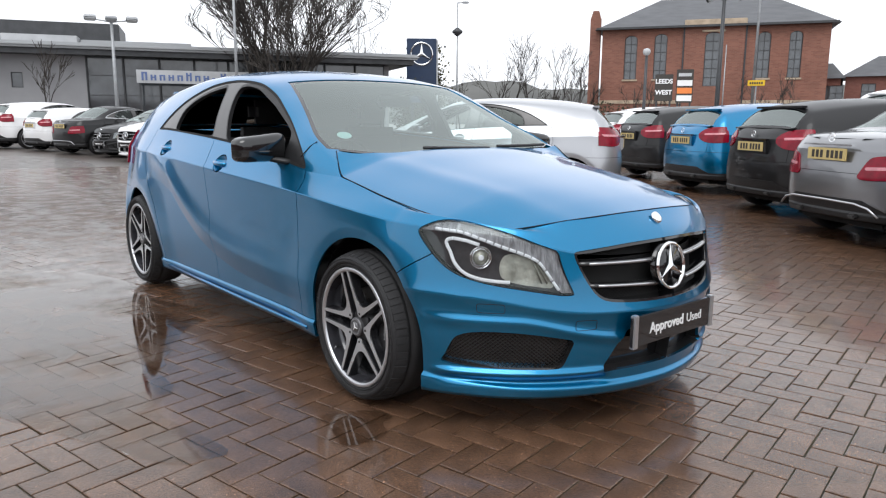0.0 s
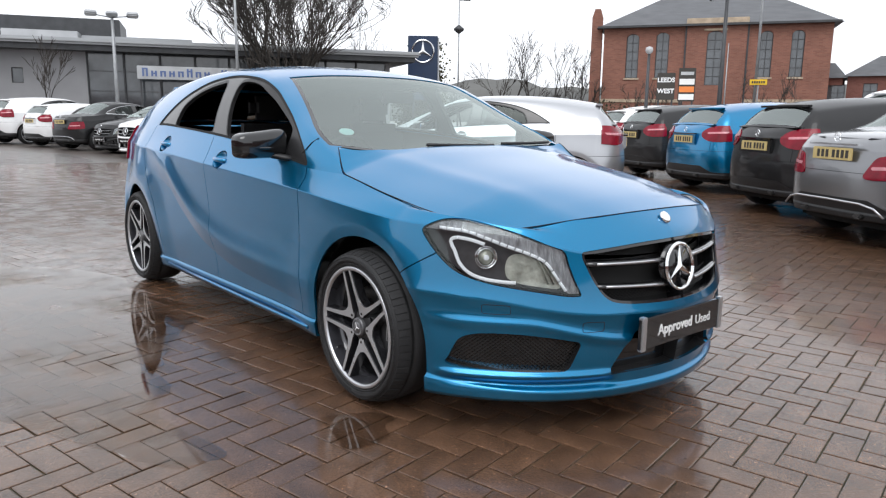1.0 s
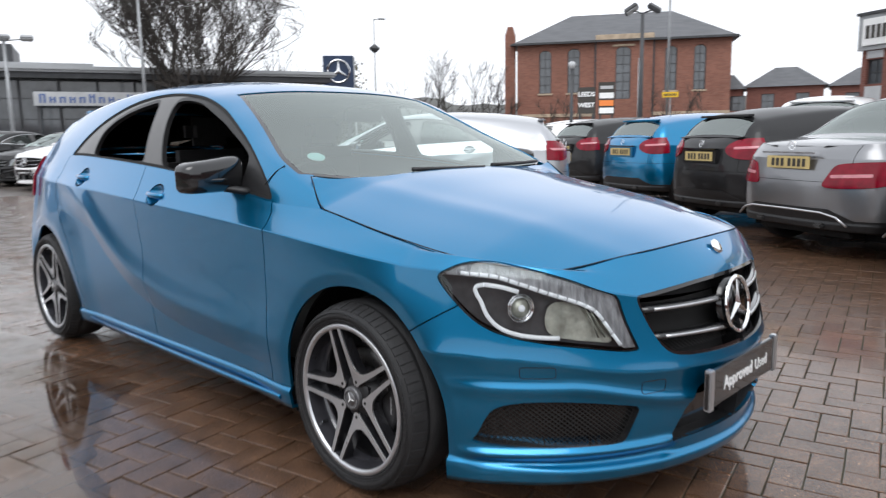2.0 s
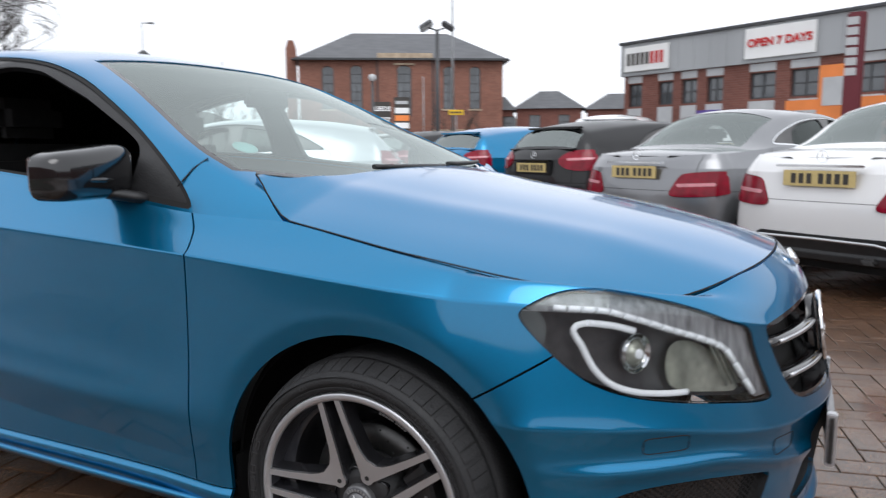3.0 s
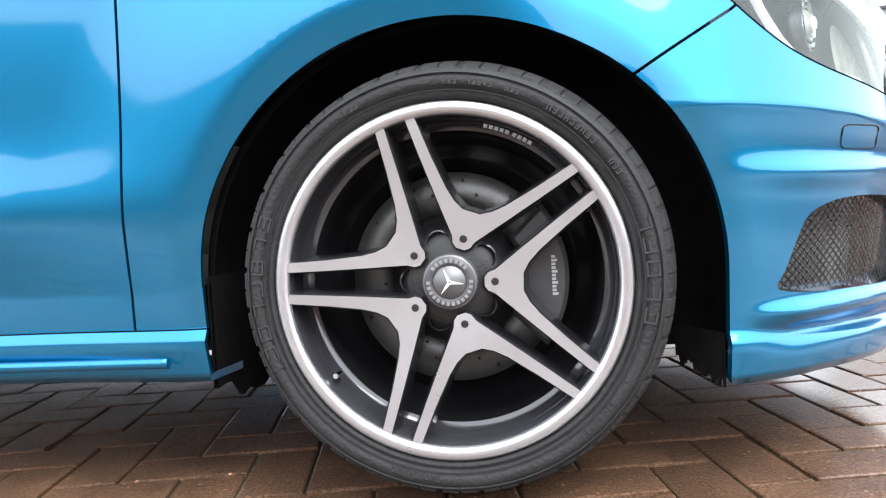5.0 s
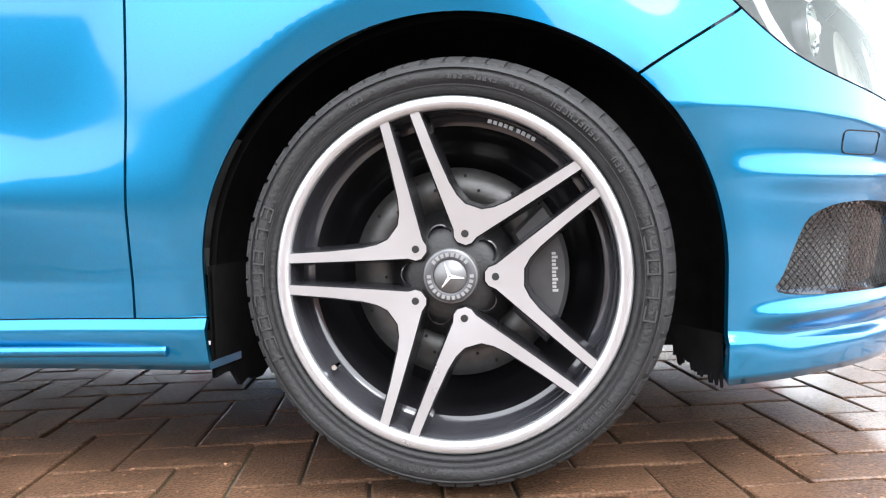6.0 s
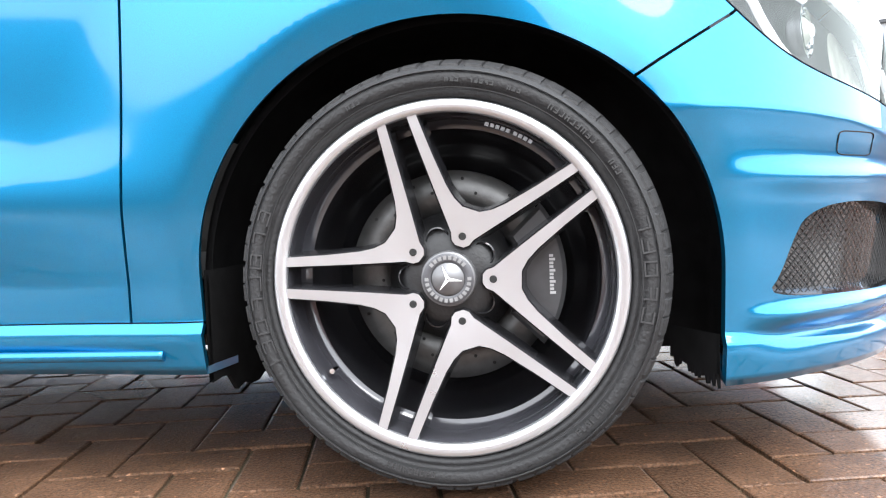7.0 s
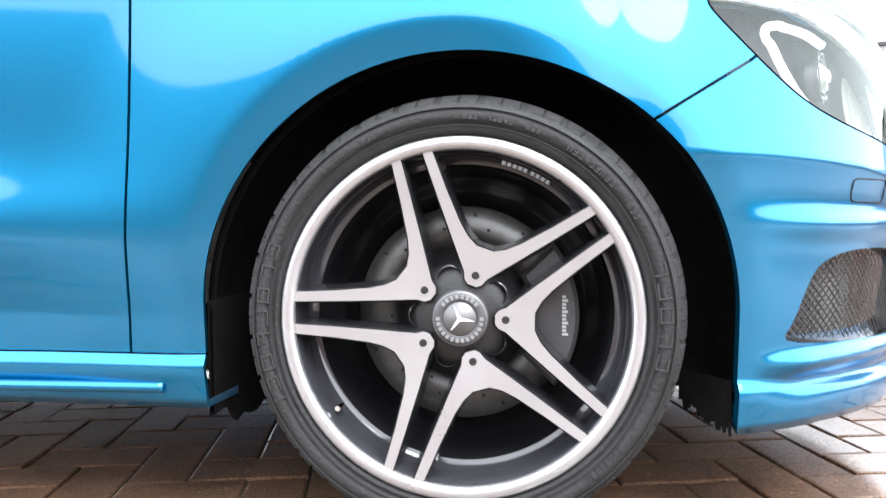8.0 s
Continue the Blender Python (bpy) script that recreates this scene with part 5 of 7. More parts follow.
    if not SALOON:
        block("spoiler", (-3.07, -2.98, -0.46, 0.46, 1.292, 1.318), paint_mat, car, "", 0.012)
    if SALOON:
        lower = [(-3.36, -0.66, 0.30), (-3.385, -0.56, 0.37), (-3.41, -0.42, 0.40), (-3.42, 0.0, 0.405), (-3.41, 0.42, 0.40), (-3.385, 0.56, 0.37), (-3.36, 0.66, 0.30)]
        part("bumper_strip", bmesh_rod(lower, 0.010, 8), ALLOY, car, "silver strip on the lower rear bumper")
        # A dark rod imitates the shade in the boot lid's joint.
        part("boot_joint", bmesh_rod([(-3.375, -0.37, 0.60), (-3.395, 0.0, 0.592), (-3.375, 0.37, 0.60)], 0.004, 6), DARK, car)
    for y in (-0.42, 0.3):
        block("exhaust_tip", (-3.395, -3.3, y, y + 0.1, 0.26, 0.305), STEEL, car, "", 0.015)
    # cabin
    block("cabin_floor", (-2.9, -0.46, -0.72, 0.72, 0.2, 0.3), DARK, car, "", 0.02)
    block("dashboard", (-0.75, -0.35, -0.70, 0.70, 0.62, 0.93), INTERIOR, car, "dark dashboard", 0.05)
    for y in (-0.36, 0.36):
        block("front_seat", (-1.75, -1.2, y - 0.25, y + 0.25, 0.35, 0.6), INTERIOR, car, "", 0.06)
        block("seat_back", (-1.78, -1.62, y - 0.24, y + 0.24, 0.5, 1.08), INTERIOR, car, "", 0.06, None)
        block("headrest", (-1.76, -1.66, y - 0.13, y + 0.13, 1.1, 1.24), INTERIOR, car, "", 0.04)
    block("rear_seat", (-2.75, -2.55, -0.62, 0.62, 0.4, 1.02), INTERIOR, car, "", 0.05)
    bm = bmesh.new()
    lathe(bm, [(0.175, 0.0), (0.185, 0.012), (0.195, 0.0), (0.185, -0.012), (0.175, 0.0)], 40, Matrix.Translation((-0.9, -0.36, 0.86)) @ pose(0, 0, 0, 0, -65, 0))
    part("steering_wheel", bm, INTERIOR, car, "", True)
    block("rear_view_mirror", (-0.93, -0.90, -0.11, 0.11, 1.2, 1.26), PLASTIC, car, "", 0.01)
    block("underbody", (-3.2, 0.5, -0.56, 0.56, 0.17, 0.24), DARK, car, "", 0.02)


# ---- ground: wet block paving in a herringbone bond ----
def wet_brick(name, color, island=0.13):
    m = varied(mat(name, color, 0.5), 7, 0.3, 0.0, island=island)
    n, l = m.node_tree.nodes, m.node_tree.links
    b = n["Principled BSDF"]
    geo = n.new("ShaderNodeNewGeometry")
    wet = n.new("ShaderNodeTexNoise")
    wet.inputs["Scale"].default_value, wet.inputs["Detail"].default_value = 0.42, 3
    l.new(geo.outputs["Position"], wet.inputs["Vector"])
    r = n.new("ShaderNodeMapRange")
    r.inputs["From Min"].default_value, r.inputs["From Max"].default_value = 0.36, 0.6
    r.inputs["To Min"].default_value, r.inputs["To Max"].default_value = 0.15, 0.42
    l.new(wet.outputs[0], r.inputs[0])
    l.new(r.outputs[0], b.inputs["Roughness"])
    b.inputs["Specular IOR Level"].default_value = 0.22
    b.inputs["Coat Weight"].default_value, b.inputs["Coat Roughness"].default_value, b.inputs["Coat IOR"].default_value = 0.9, 0.13, 1.42
    # sand grains and dark pores in the face of the brick
    grain = n.new("ShaderNodeTexNoise")
    grain.inputs["Scale"].default_value, grain.inputs["Detail"].default_value = 240, 3
    l.new(geo.outputs["Position"], grain.inputs["Vector"])
    gr = n.new("ShaderNodeMapRange")
    gr.inputs["From Min"].default_value, gr.inputs["From Max"].default_value = 0.35, 0.72
    gr.inputs["To Min"].default_value, gr.inputs["To Max"].default_value = 0.5, 1.9
    l.new(grain.outputs[0], gr.inputs[0])
    tone = n.new("ShaderNodeHueSaturation")
    l.new(b.inputs["Base Color"].links[0].from_socket, tone.inputs["Color"])
    speck = n.new("ShaderNodeTexNoise")
    speck.inputs["Scale"].default_value, speck.inputs["Detail"].default_value = 95, 1
    l.new(geo.outputs["Position"], speck.inputs["Vector"])
    sp = n.new("ShaderNodeMapRange")
    sp.inputs["From Min"].default_value, sp.inputs["From Max"].default_value = 0.70, 0.76
    sp.inputs["To Min"].default_value, sp.inputs["To Max"].default_value = 1.0, 3.2
    l.new(speck.outputs[0], sp.inputs[0])
    both = n.new("ShaderNodeMath")
    both.operation = "MULTIPLY"
    l.new(gr.outputs[0], both.inputs[0])
    l.new(sp.outputs[0], both.inputs[1])
    l.new(both.outputs[0], tone.inputs["Value"])
    l.new(tone.outputs[0], b.inputs["Base Color"])
    nb = n.new("ShaderNodeTexNoise")
    nb.inputs["Scale"].default_value, nb.inputs["Detail"].default_value = 210, 6
    l.new(geo.outputs["Position"], nb.inputs["Vector"])
    bp = n.new("ShaderNodeBump")
    bp.inputs["Strength"].default_value, bp.inputs["Distance"].default_value = 0.8, 0.006
    l.new(nb.outputs[0], bp.inputs["Height"])
    l.new(bp.outputs[0], b.inputs["Normal"])
    return m


BRICK = wet_brick("wet_paving_brick", (0.098, 0.053, 0.031))
JOINT = varied(mat("mossy_joint_sand", (0.042, 0.04, 0.023), 0.8), 3, 0.5, 0.3, 90)
ANGLE = radians(12)
SHIFT = (0.0125, 0.092)
PITCH, LONG, SHORT = 0.1045, 0.2035, 0.0992


def ground():
    bm = bmesh.new()
    R = 420
    vs = [bm.verts.new((x, y, -0.0045)) for x, y in ((-R, -R), (R, -R), (R, R), (-R, R))]
    bm.faces.new(vs)
    return tagged(part("ground", bm, JOINT), "wet brown block-paved car park", "ground", kind="structure")


GROUND = ground()
WATER = glass("still_water", (0.9, 0.89, 0.87), 0.05, 1.6)
FILM = glass("rain_film", (0.95, 0.94, 0.93), 0.22, 2.7)


def patchy_water(m, low, high, scale):
    """Water that thins out over the higher bricks."""
    n, l = m.node_tree.nodes, m.node_tree.links
    mx = n["Mix Shader"]
    fr = n["Fresnel"]
    geo = n.new("ShaderNodeNewGeometry")
    ns = n.new("ShaderNodeTexNoise")
    ns.inputs["Scale"].default_value, ns.inputs["Detail"].default_value = scale, 5
    l.new(geo.outputs["Position"], ns.inputs["Vector"])
    mr = n.new("ShaderNodeMapRange")
    mr.inputs["From Min"].default_value, mr.inputs["From Max"].default_value = low, high
    l.new(ns.outputs[0], mr.inputs[0])
    mul = n.new("ShaderNodeMath")
    mul.operation = "MULTIPLY"
    l.new(fr.outputs[0], mul.inputs[0])
    l.new(mr.outputs[0], mul.inputs[1])
    l.new(mul.outputs[0], mx.inputs[0])


POOL = glass("clear_puddle", (0.9, 0.89, 0.87), 0.02, 1.5)
patchy_water(POOL, 0.30, 0.46, 5.0)
patchy_water(WATER, 0.38, 0.52, 1.5)
patchy_water(FILM, 0.3, 0.62, 4.0)
for m in (WATER, FILM, POOL):
    m.node_tree.nodes["Glossy BSDF"].inputs[0].default_value = (0.97, 0.965, 0.96, 1)


def puddle(outline, seed, label, material=WATER, z=0.0048):
    """A thin sheet of standing water with a ragged edge."""
    rng = random.Random(seed)
    P = chaikin(outline, 3)
    Q = []
    for i, (x, y) in enumerate(P):
        n = noise.noise(Vector((x * 2.1 + seed, y * 2.1, 0.3))) * 0.16 + noise.noise(Vector((x * 9 + seed, y * 9, 1.3))) * 0.05
        Q.append((x + n, y + n * 0.7))
    bm = bmesh.new()
    f = bm.faces.new([bm.verts.new((x, y, z)) for x, y in Q])
    bmesh.ops.triangulate(bm, faces=[f])
    bmesh.ops.recalc_face_normals(bm, faces=bm.faces)
    ob = tagged(part("puddle", bm, material), label, "puddle", kind="structure")
    ob.visible_shadow = False
    return ob


def joint_zones():
    """Sandy joints under the paved part, wet asphalt further out."""
    n, l = JOINT.node_tree.nodes, JOINT.node_tree.links
    b = n["Principled BSDF"]
    geo = n.new("ShaderNodeNewGeometry")
    ln = n.new("ShaderNodeVectorMath")
    ln.operation = "LENGTH"
    l.new(geo.outputs["Position"], ln.inputs[0])
    mr = n.new("ShaderNodeMapRange")
    mr.inputs["From Min"].default_value, mr.inputs["From Max"].default_value = 14.5, 15.5
    l.new(ln.outputs["Value"], mr.inputs[0])
    mx = n.new("ShaderNodeMix")
    mx.data_type = "RGBA"
    old = b.inputs["Base Color"].links[0].from_socket
    l.new(mr.outputs[0], mx.inputs[0])
    l.new(old, mx.inputs[6])
    mx.inputs[7].default_value = (0.1, 0.085, 0.075, 1)
    l.new(mx.outputs[2], b.inputs["Base Color"])
    rr = n.new("ShaderNodeMapRange")
    rr.inputs["To Min"].default_value, rr.inputs["To Max"].default_value = 0.8, 0.3
    l.new(mr.outputs[0], rr.inputs[0])
    l.new(rr.outputs[0], b.inputs["Roughness"])


joint_zones()


def brick_mesh(lx, ly, bev=0.0036):
    x, y, b = lx / 2, ly / 2, bev
    V = [(-x, -y, -0.012), (x, -y, -0.012), (x, y, -0.012), (-x, y, -0.012), (-x, -y, -b * 0.42), (x, -y, -b * 0.42), (x, y, -b * 0.42), (-x, y, -b * 0.42),
         (-x + b, -y + b, 0), (x - b, -y + b, 0), (x - b, y - b, 0), (-x + b, y - b, 0)]
    F = [(8, 9, 10, 11)]
    for k in range(4):
        j = (k + 1) % 4
        F += [(4 + k, 4 + j, 8 + j, 8 + k), (k, j, 4 + j, 4 + k)]
    return V, F


def herringbone(x0, x1, y0, y1):
    """Centres and turns of a 90-degree herringbone, in the bond's own axes, over a stretch of it."""
    out = []
    p = PITCH
    for i in range(int(x0 / p) - 2, int(x1 / p) + 3):
        for j in range(int(y0 / p) - 2, int(y1 / p) + 3):
            k = (i - j) % 4
            if k == 0:
                out.append(((i + 1) * p, (j + 0.5) * p, 0))
            elif k == 2:
                out.append(((i + 0.5) * p, (j) * p, 1))
    return out


def pave():
    ca, sa = math.cos(ANGLE), math.sin(ANGLE)
    V0, F0 = brick_mesh(LONG, SHORT)
    me = bpy.data.meshes.new("brick")
    me.from_pydata(V0, [], F0)
    me.materials.append(BRICK)
    rng = random.Random(4)
    base, Vs, Fs, n, near = np.array(V0), [], [], 0, 0
    F0a = [np.array(f) for f in F0]
    for cx, cy, t in herringbone(-26, 20, -9, 22):
        cx, cy = cx + SHIFT[0], cy + SHIFT[1]
        wx, wy = cx * ca - cy * sa, cx * sa + cy * ca
        if (wx - 0) ** 2 + (wy - 1) ** 2 > 24 ** 2 or wx > 16 or wy > 18 or wy < -6:
            continue
        far = math.hypot(wx - 0.4, wy + 0.9)
        a = ANGLE + (math.pi / 2 if t else 0) + rng.uniform(-0.012, 0.012)
        z = 0.0025 + rng.uniform(-0.0018, 0.0012)
        if -0.95 < wx < 1.6 and -1.05 < wy < -0.02 and near < 300:
            ob = new("brick", me)
            ob.parent = GROUND
            ob.matrix_basis = Matrix.Translation((wx, wy, z)) @ Euler((rng.uniform(-0.006, 0.006), rng.uniform(-0.006, 0.006), a)).to_matrix().to_4x4()
            near += 1
            continue
        if far > 16:
            continue
        c, s = math.cos(a), math.sin(a)
        P = base.copy()
        tx, ty = rng.uniform(-0.006, 0.006), rng.uniform(-0.006, 0.006)
        P[:, 2] += P[:, 0] * tx + P[:, 1] * ty + z
        Q = np.stack([P[:, 0] * c - P[:, 1] * s + wx, P[:, 0] * s + P[:, 1] * c + wy, P[:, 2]], 1)
        Vs.append(Q)
        Fs.append(np.array(F0) + n)
        n += 12
    m2 = bpy.data.meshes.new("paving")
    m2.from_pydata(np.vstack(Vs).tolist(), [], np.vstack(Fs).tolist())
    m2.materials.append(BRICK)
    ob = mesh_ob("paving", m2, GROUND)
    tagged(ob, kind="stuff")


# ---- parked cars ----
def repaint(car, old, fresh):
    for o in car.children_recursive:
        if o.type == "MESH":
            for i, sl in enumerate(o.material_slots):
                if sl.material is old:
                    sl.link = "OBJECT"
                    sl.material = fresh


def parked(model, rear_xy, heading, tint, label, old, scale=1.0, nose=False, group="parked cars"):
    """A copy of a car with the middle of its rear (or of its nose) over a place on the ground."""
    a = radians(heading)
    reach = (3.4 if not nose else -0.88) * scale
    x, y = rear_xy[0] + reach * math.cos(a), rear_xy[1] + reach * math.sin(a)
    ob = copy_thing(model, pose(x, y, 0, 0, 0, heading) @ Matrix.Scale(scale, 4))
    repaint(ob, old, tint)
    return tagged(ob, label, "car", group)


def saloon_shape():
    global ROOF_Z, EDGE_Z, EDGE_Y, WINDOW, REAR_GLASS, SALOON, BELT_Z
    SALOON = True
    BELT_Z = fair((-3.7, 0.955), (-3.0, 0.985), (-2.6, 1.02), (-2.3, 1.045), (-1.4, 1.008), (-0.9, 0.96), (-0.48, 0.905), (-0.24, 0.892))
    ROOF_Z = fair((-0.16, 0.962), (-0.3, 0.998), (-0.6, 1.142), (-0.9, 1.277), (-1.1, 1.352), (-1.3, 1.393), (-1.6, 1.422), (-1.9, 1.425), (-2.15, 1.39), (-2.45, 1.23), (-2.66, 1.085), (-2.76, 1.045), (-3.0, 1.022), (-3.2, 0.99), (-3.27, 0.96))
    EDGE_Z = fair((-0.16, 0.902), (-0.24, 0.925), (-0.35, 0.972), (-0.48, 1.028), (-0.7, 1.118), (-0.95, 1.235), (-1.15, 1.312), (-1.4, 1.352), (-1.7, 1.36), (-2.0, 1.335), (-2.3, 1.225), (-2.58, 1.075), (-2.76, 1.02), (-3.0, 1.0), (-3.2, 0.975), (-3.27, 0.958))
    EDGE_Y = fair((-0.16, 0.742), (-0.35, 0.728), (-0.48, 0.728), (-0.8, 0.69), (-1.2, 0.655), (-1.8, 0.635), (-2.4, 0.62), (-2.75, 0.66), (-3.0, 0.66), (-3.27, 0.62))
    WINDOW = chaikin([(-0.50, 0.915), (-0.72, 1.005), (-0.91, 1.145), (-1.1, 1.262), (-1.26, 1.312), (-1.5, 1.325), (-1.8, 1.305), (-2.05, 1.25), (-2.3, 1.15), (-2.42, 1.075), (-2.38, 1.062), (-2.2, 1.058), (-1.4, 1.018), (-0.9, 0.97), (-0.55, 0.918)], 2)
    REAR_GLASS = (-2.17, -2.69)


# ---- buildings ----
def brick_wall_material(name, color, scale=1.0):
    m = mat(name, color, 0.8)
    n, l = m.node_tree.nodes, m.node_tree.links
    b = n["Principled BSDF"]
    co = n.new("ShaderNodeTexCoord")
    mp = n.new("ShaderNodeMapping")
    mp.inputs["Rotation"].default_value = (radians(90), 0, 0)
    l.new(co.outputs["Object"], mp.inputs[0])
    br = n.new("ShaderNodeTexBrick")
    br.inputs["Color1"].default_value = (*color, 1)
    br.inputs["Color2"].default_value = (color[0] * 0.75, color[1] * 0.7, color[2] * 0.7, 1)
    br.inputs["Mortar"].default_value = (color[0] * 0.8 + 0.03, color[1] * 0.9 + 0.03, color[2] * 0.9 + 0.03, 1)
    br.inputs["Scale"].default_value = 1.0
    br.inputs["Brick Width"].default_value, br.inputs["Row Height"].default_value, br.inputs["Mortar Size"].default_value = 0.225, 0.075, 0.008
    l.new(mp.outputs[0], br.inputs[0])
    ns = n.new("ShaderNodeTexNoise")
    ns.inputs["Scale"].default_value = 0.7
    l.new(co.outputs["Object"], ns.inputs["Vector"])
    mr = n.new("ShaderNodeMapRange")
    mr.inputs["To Min"].default_value, mr.inputs["To Max"].default_value = 0.75, 1.2
    l.new(ns.outputs[0], mr.inputs[0])
    hs = n.new("ShaderNodeHueSaturation")
    l.new(br.outputs[0], hs.inputs["Color"])
    l.new(mr.outputs[0], hs.inputs["Value"])
    l.new(hs.outputs[0], b.inputs["Base Color"])
    return m


RED_BRICK = brick_wall_material("red_brick", (0.26, 0.11, 0.075))
DARK_BRICK = brick_wall_material("dark_red_brick", (0.2, 0.075, 0.055))
SLATE = varied(mat("grey_slate_roof", (0.085, 0.088, 0.095), 0.6), 1.2, 0.2, 0.4, 6, stretch=(1, 1, 4))
STONE = varied(mat("buff_stone", (0.42, 0.33, 0.24), 0.8), 3, 0.2, 0.2, 30)
# Dark glass with its base colour lifted to imitate some reflected sky.
WINDOW_GLASS = varied(mat("dark_window_glass", (0.07, 0.078, 0.086), 0.06, 0, 0, 0, 1.0), 0.8, 0.5)
GREY_CLAD = varied(mat("pale_grey_cladding", (0.36, 0.37, 0.38), 0.5, 0.2), 0.6, 0.08, 0.25, 9, stretch=(1, 1, 0.02))
PALE_PANEL = varied(mat("pale_panel", (0.45, 0.46, 0.47), 0.5), 1.5, 0.1)
GREY_WALL = varied(mat("light_grey_render", (0.30, 0.30, 0.31), 0.7), 0.5, 0.12)
DARK_GREY = varied(mat("dark_grey_metal", (0.06, 0.062, 0.066), 0.5, 0.3), 2, 0.2)
POLE_GREY = varied(mat("galvanised_pole", (0.32, 0.33, 0.34), 0.5, 0.6), 5, 0.15)
WHITE_SIGN = varied(mat("white_sign_board", (0.78, 0.78, 0.77), 0.5), 1, 0.05)
RED_MARK = mat("red_lettering", (0.5, 0.02, 0.02), 0.5)
NAVY = varied(mat("navy_sign", (0.012, 0.03, 0.075), 0.35), 2, 0.1)
ORANGE = varied(mat("orange_banner", (0.75, 0.22, 0.05), 0.5), 1, 0.12)
YELLOW = varied(mat("yellow_sign", (0.75, 0.48, 0.02), 0.5), 1, 0.1)
PURPLE = varied(mat("purple_sign", (0.1, 0.06, 0.3), 0.5), 1, 0.1)
MAROON = varied(mat("maroon_sign", (0.12, 0.012, 0.02), 0.5), 1, 0.15)


def words(text, size, m, material, parent, bold=0.0):
    """Raised letters of the built-in font on a board."""
    c = bpy.data.curves.new("lettering", "FONT")
    c.body, c.size, c.extrude, c.align_x, c.align_y, c.offset = text, size, 0.01, "CENTER", "CENTER", bold
    ob = new("lettering", c)
    me = bpy.data.meshes.new_from_object(ob.evaluated_get(bpy.context.evaluated_depsgraph_get()))
    bpy.data.objects.remove(ob)
    me.transform(m)
    me.materials.clear()
    me.materials.append(material)
    return mesh_ob("lettering", me, parent)


def holed_wall(bm, length, z0, z1, holes, thick):
    """A wall along local x with true openings, in one piece."""
    key = lambda vals, a, b: [v for v in sorted({round(min(max(v, a), b), 4) for v in vals})]
    xs = key([0.0, length, *[h[0] for h in holes], *[h[1] for h in holes]], 0.0, length)
    zs = key([z0, z1, *[h[2] for h in holes], *[h[3] for h in holes]], z0, z1)
    solid = {}
    for i in range(len(xs) - 1):
        for k in range(len(zs) - 1):
            x, z = (xs[i] + xs[i + 1]) / 2, (zs[k] + zs[k + 1]) / 2
            solid[i, k] = not any(h[0] < x < h[1] and h[2] < z < h[3] for h in holes)
    made = {}

    def at(i, k, y):
        if (i, k, y) not in made:
            made[i, k, y] = bm.verts.new((xs[i], y, zs[k]))
        return made[i, k, y]
    for (i, k), full in solid.items():
        if not full:
            continue
        bm.faces.new([at(i, k, 0.0), at(i + 1, k, 0.0), at(i + 1, k + 1, 0.0), at(i, k + 1, 0.0)])
        bm.faces.new([at(i, k + 1, thick), at(i + 1, k + 1, thick), at(i + 1, k, thick), at(i, k, thick)])
        for di, dk, a, b in ((-1, 0, (i, k + 1), (i, k)), (1, 0, (i + 1, k), (i + 1, k + 1)), (0, -1, (i, k), (i + 1, k)), (0, 1, (i + 1, k + 1), (i, k + 1))):
            if not solid.get((i + di, k + dk), False):
                bm.faces.new([at(*a, 0.0), at(*a, thick), at(*b, thick), at(*b, 0.0)])
    bmesh.ops.recalc_face_normals(bm, faces=bm.faces)
    return bm


def window_unit(parent, x0, x1, z0, z1, y=0.12, bars=(1, 2), arched=False, panel_below=0.0):
    w = new("window")
    w.parent = parent
    block("pane", (x0, x1, y + 0.03, y + 0.05, z0, z1), WINDOW_GLASS, w)
    t = 0.045
    for name, d in (("window_frame", (x0, x0 + t, y, y + 0.06, z0, z1)), ("window_frame", (x1 - t, x1, y, y + 0.06, z0, z1)), ("window_frame", (x0 + t, x1 - t, y, y + 0.06, z1 - t, z1)), ("window_frame", (x0 + t, x1 - t, y, y + 0.06, z0, z0 + t))):
        block(name, d, DARK_GREY, w)
    for k in range(1, bars[0] + 1):
        x = x0 + (x1 - x0) * k / (bars[0] + 1)
        block("mullion", (x - 0.02, x + 0.02, y + 0.004, y + 0.055, z0 + t, z1 - t), DARK_GREY, w)
    for k in range(1, bars[1] + 1):
        z = z0 + (z1 - z0) * k / (bars[1] + 1)
        block("transom", (x0 + t, x1 - t, y + 0.008, y + 0.05, z - 0.02, z + 0.02), DARK_GREY, w)
    if arched:
        n = 10
        bm = bmesh.new()
        c = [((x0 + x1) / 2 + (x1 - x0) / 2 * math.cos(math.pi * k / n), z1 - 0.28 + 0.27 * math.sin(math.pi * k / n)) for k in range(n + 1)]
        for k in range(n):
            (ax, az), (bx, bz) = c[k], c[k + 1]
            v = [bm.verts.new(p) for p in ((ax, y - 0.1, az), (bx, y - 0.1, bz), (bx, y - 0.1, z1 + 0.001), (ax, y - 0.1, z1 + 0.001))]
            bm.faces.new(v)
            v2 = [bm.verts.new(p) for p in ((ax, y - 0.1, az), (bx, y - 0.1, bz), (bx, y + 0.04, bz), (ax, y + 0.04, az))]
            bm.faces.new(v2)
        part("arch_head", bm, RED_BRICK, w)
    return w


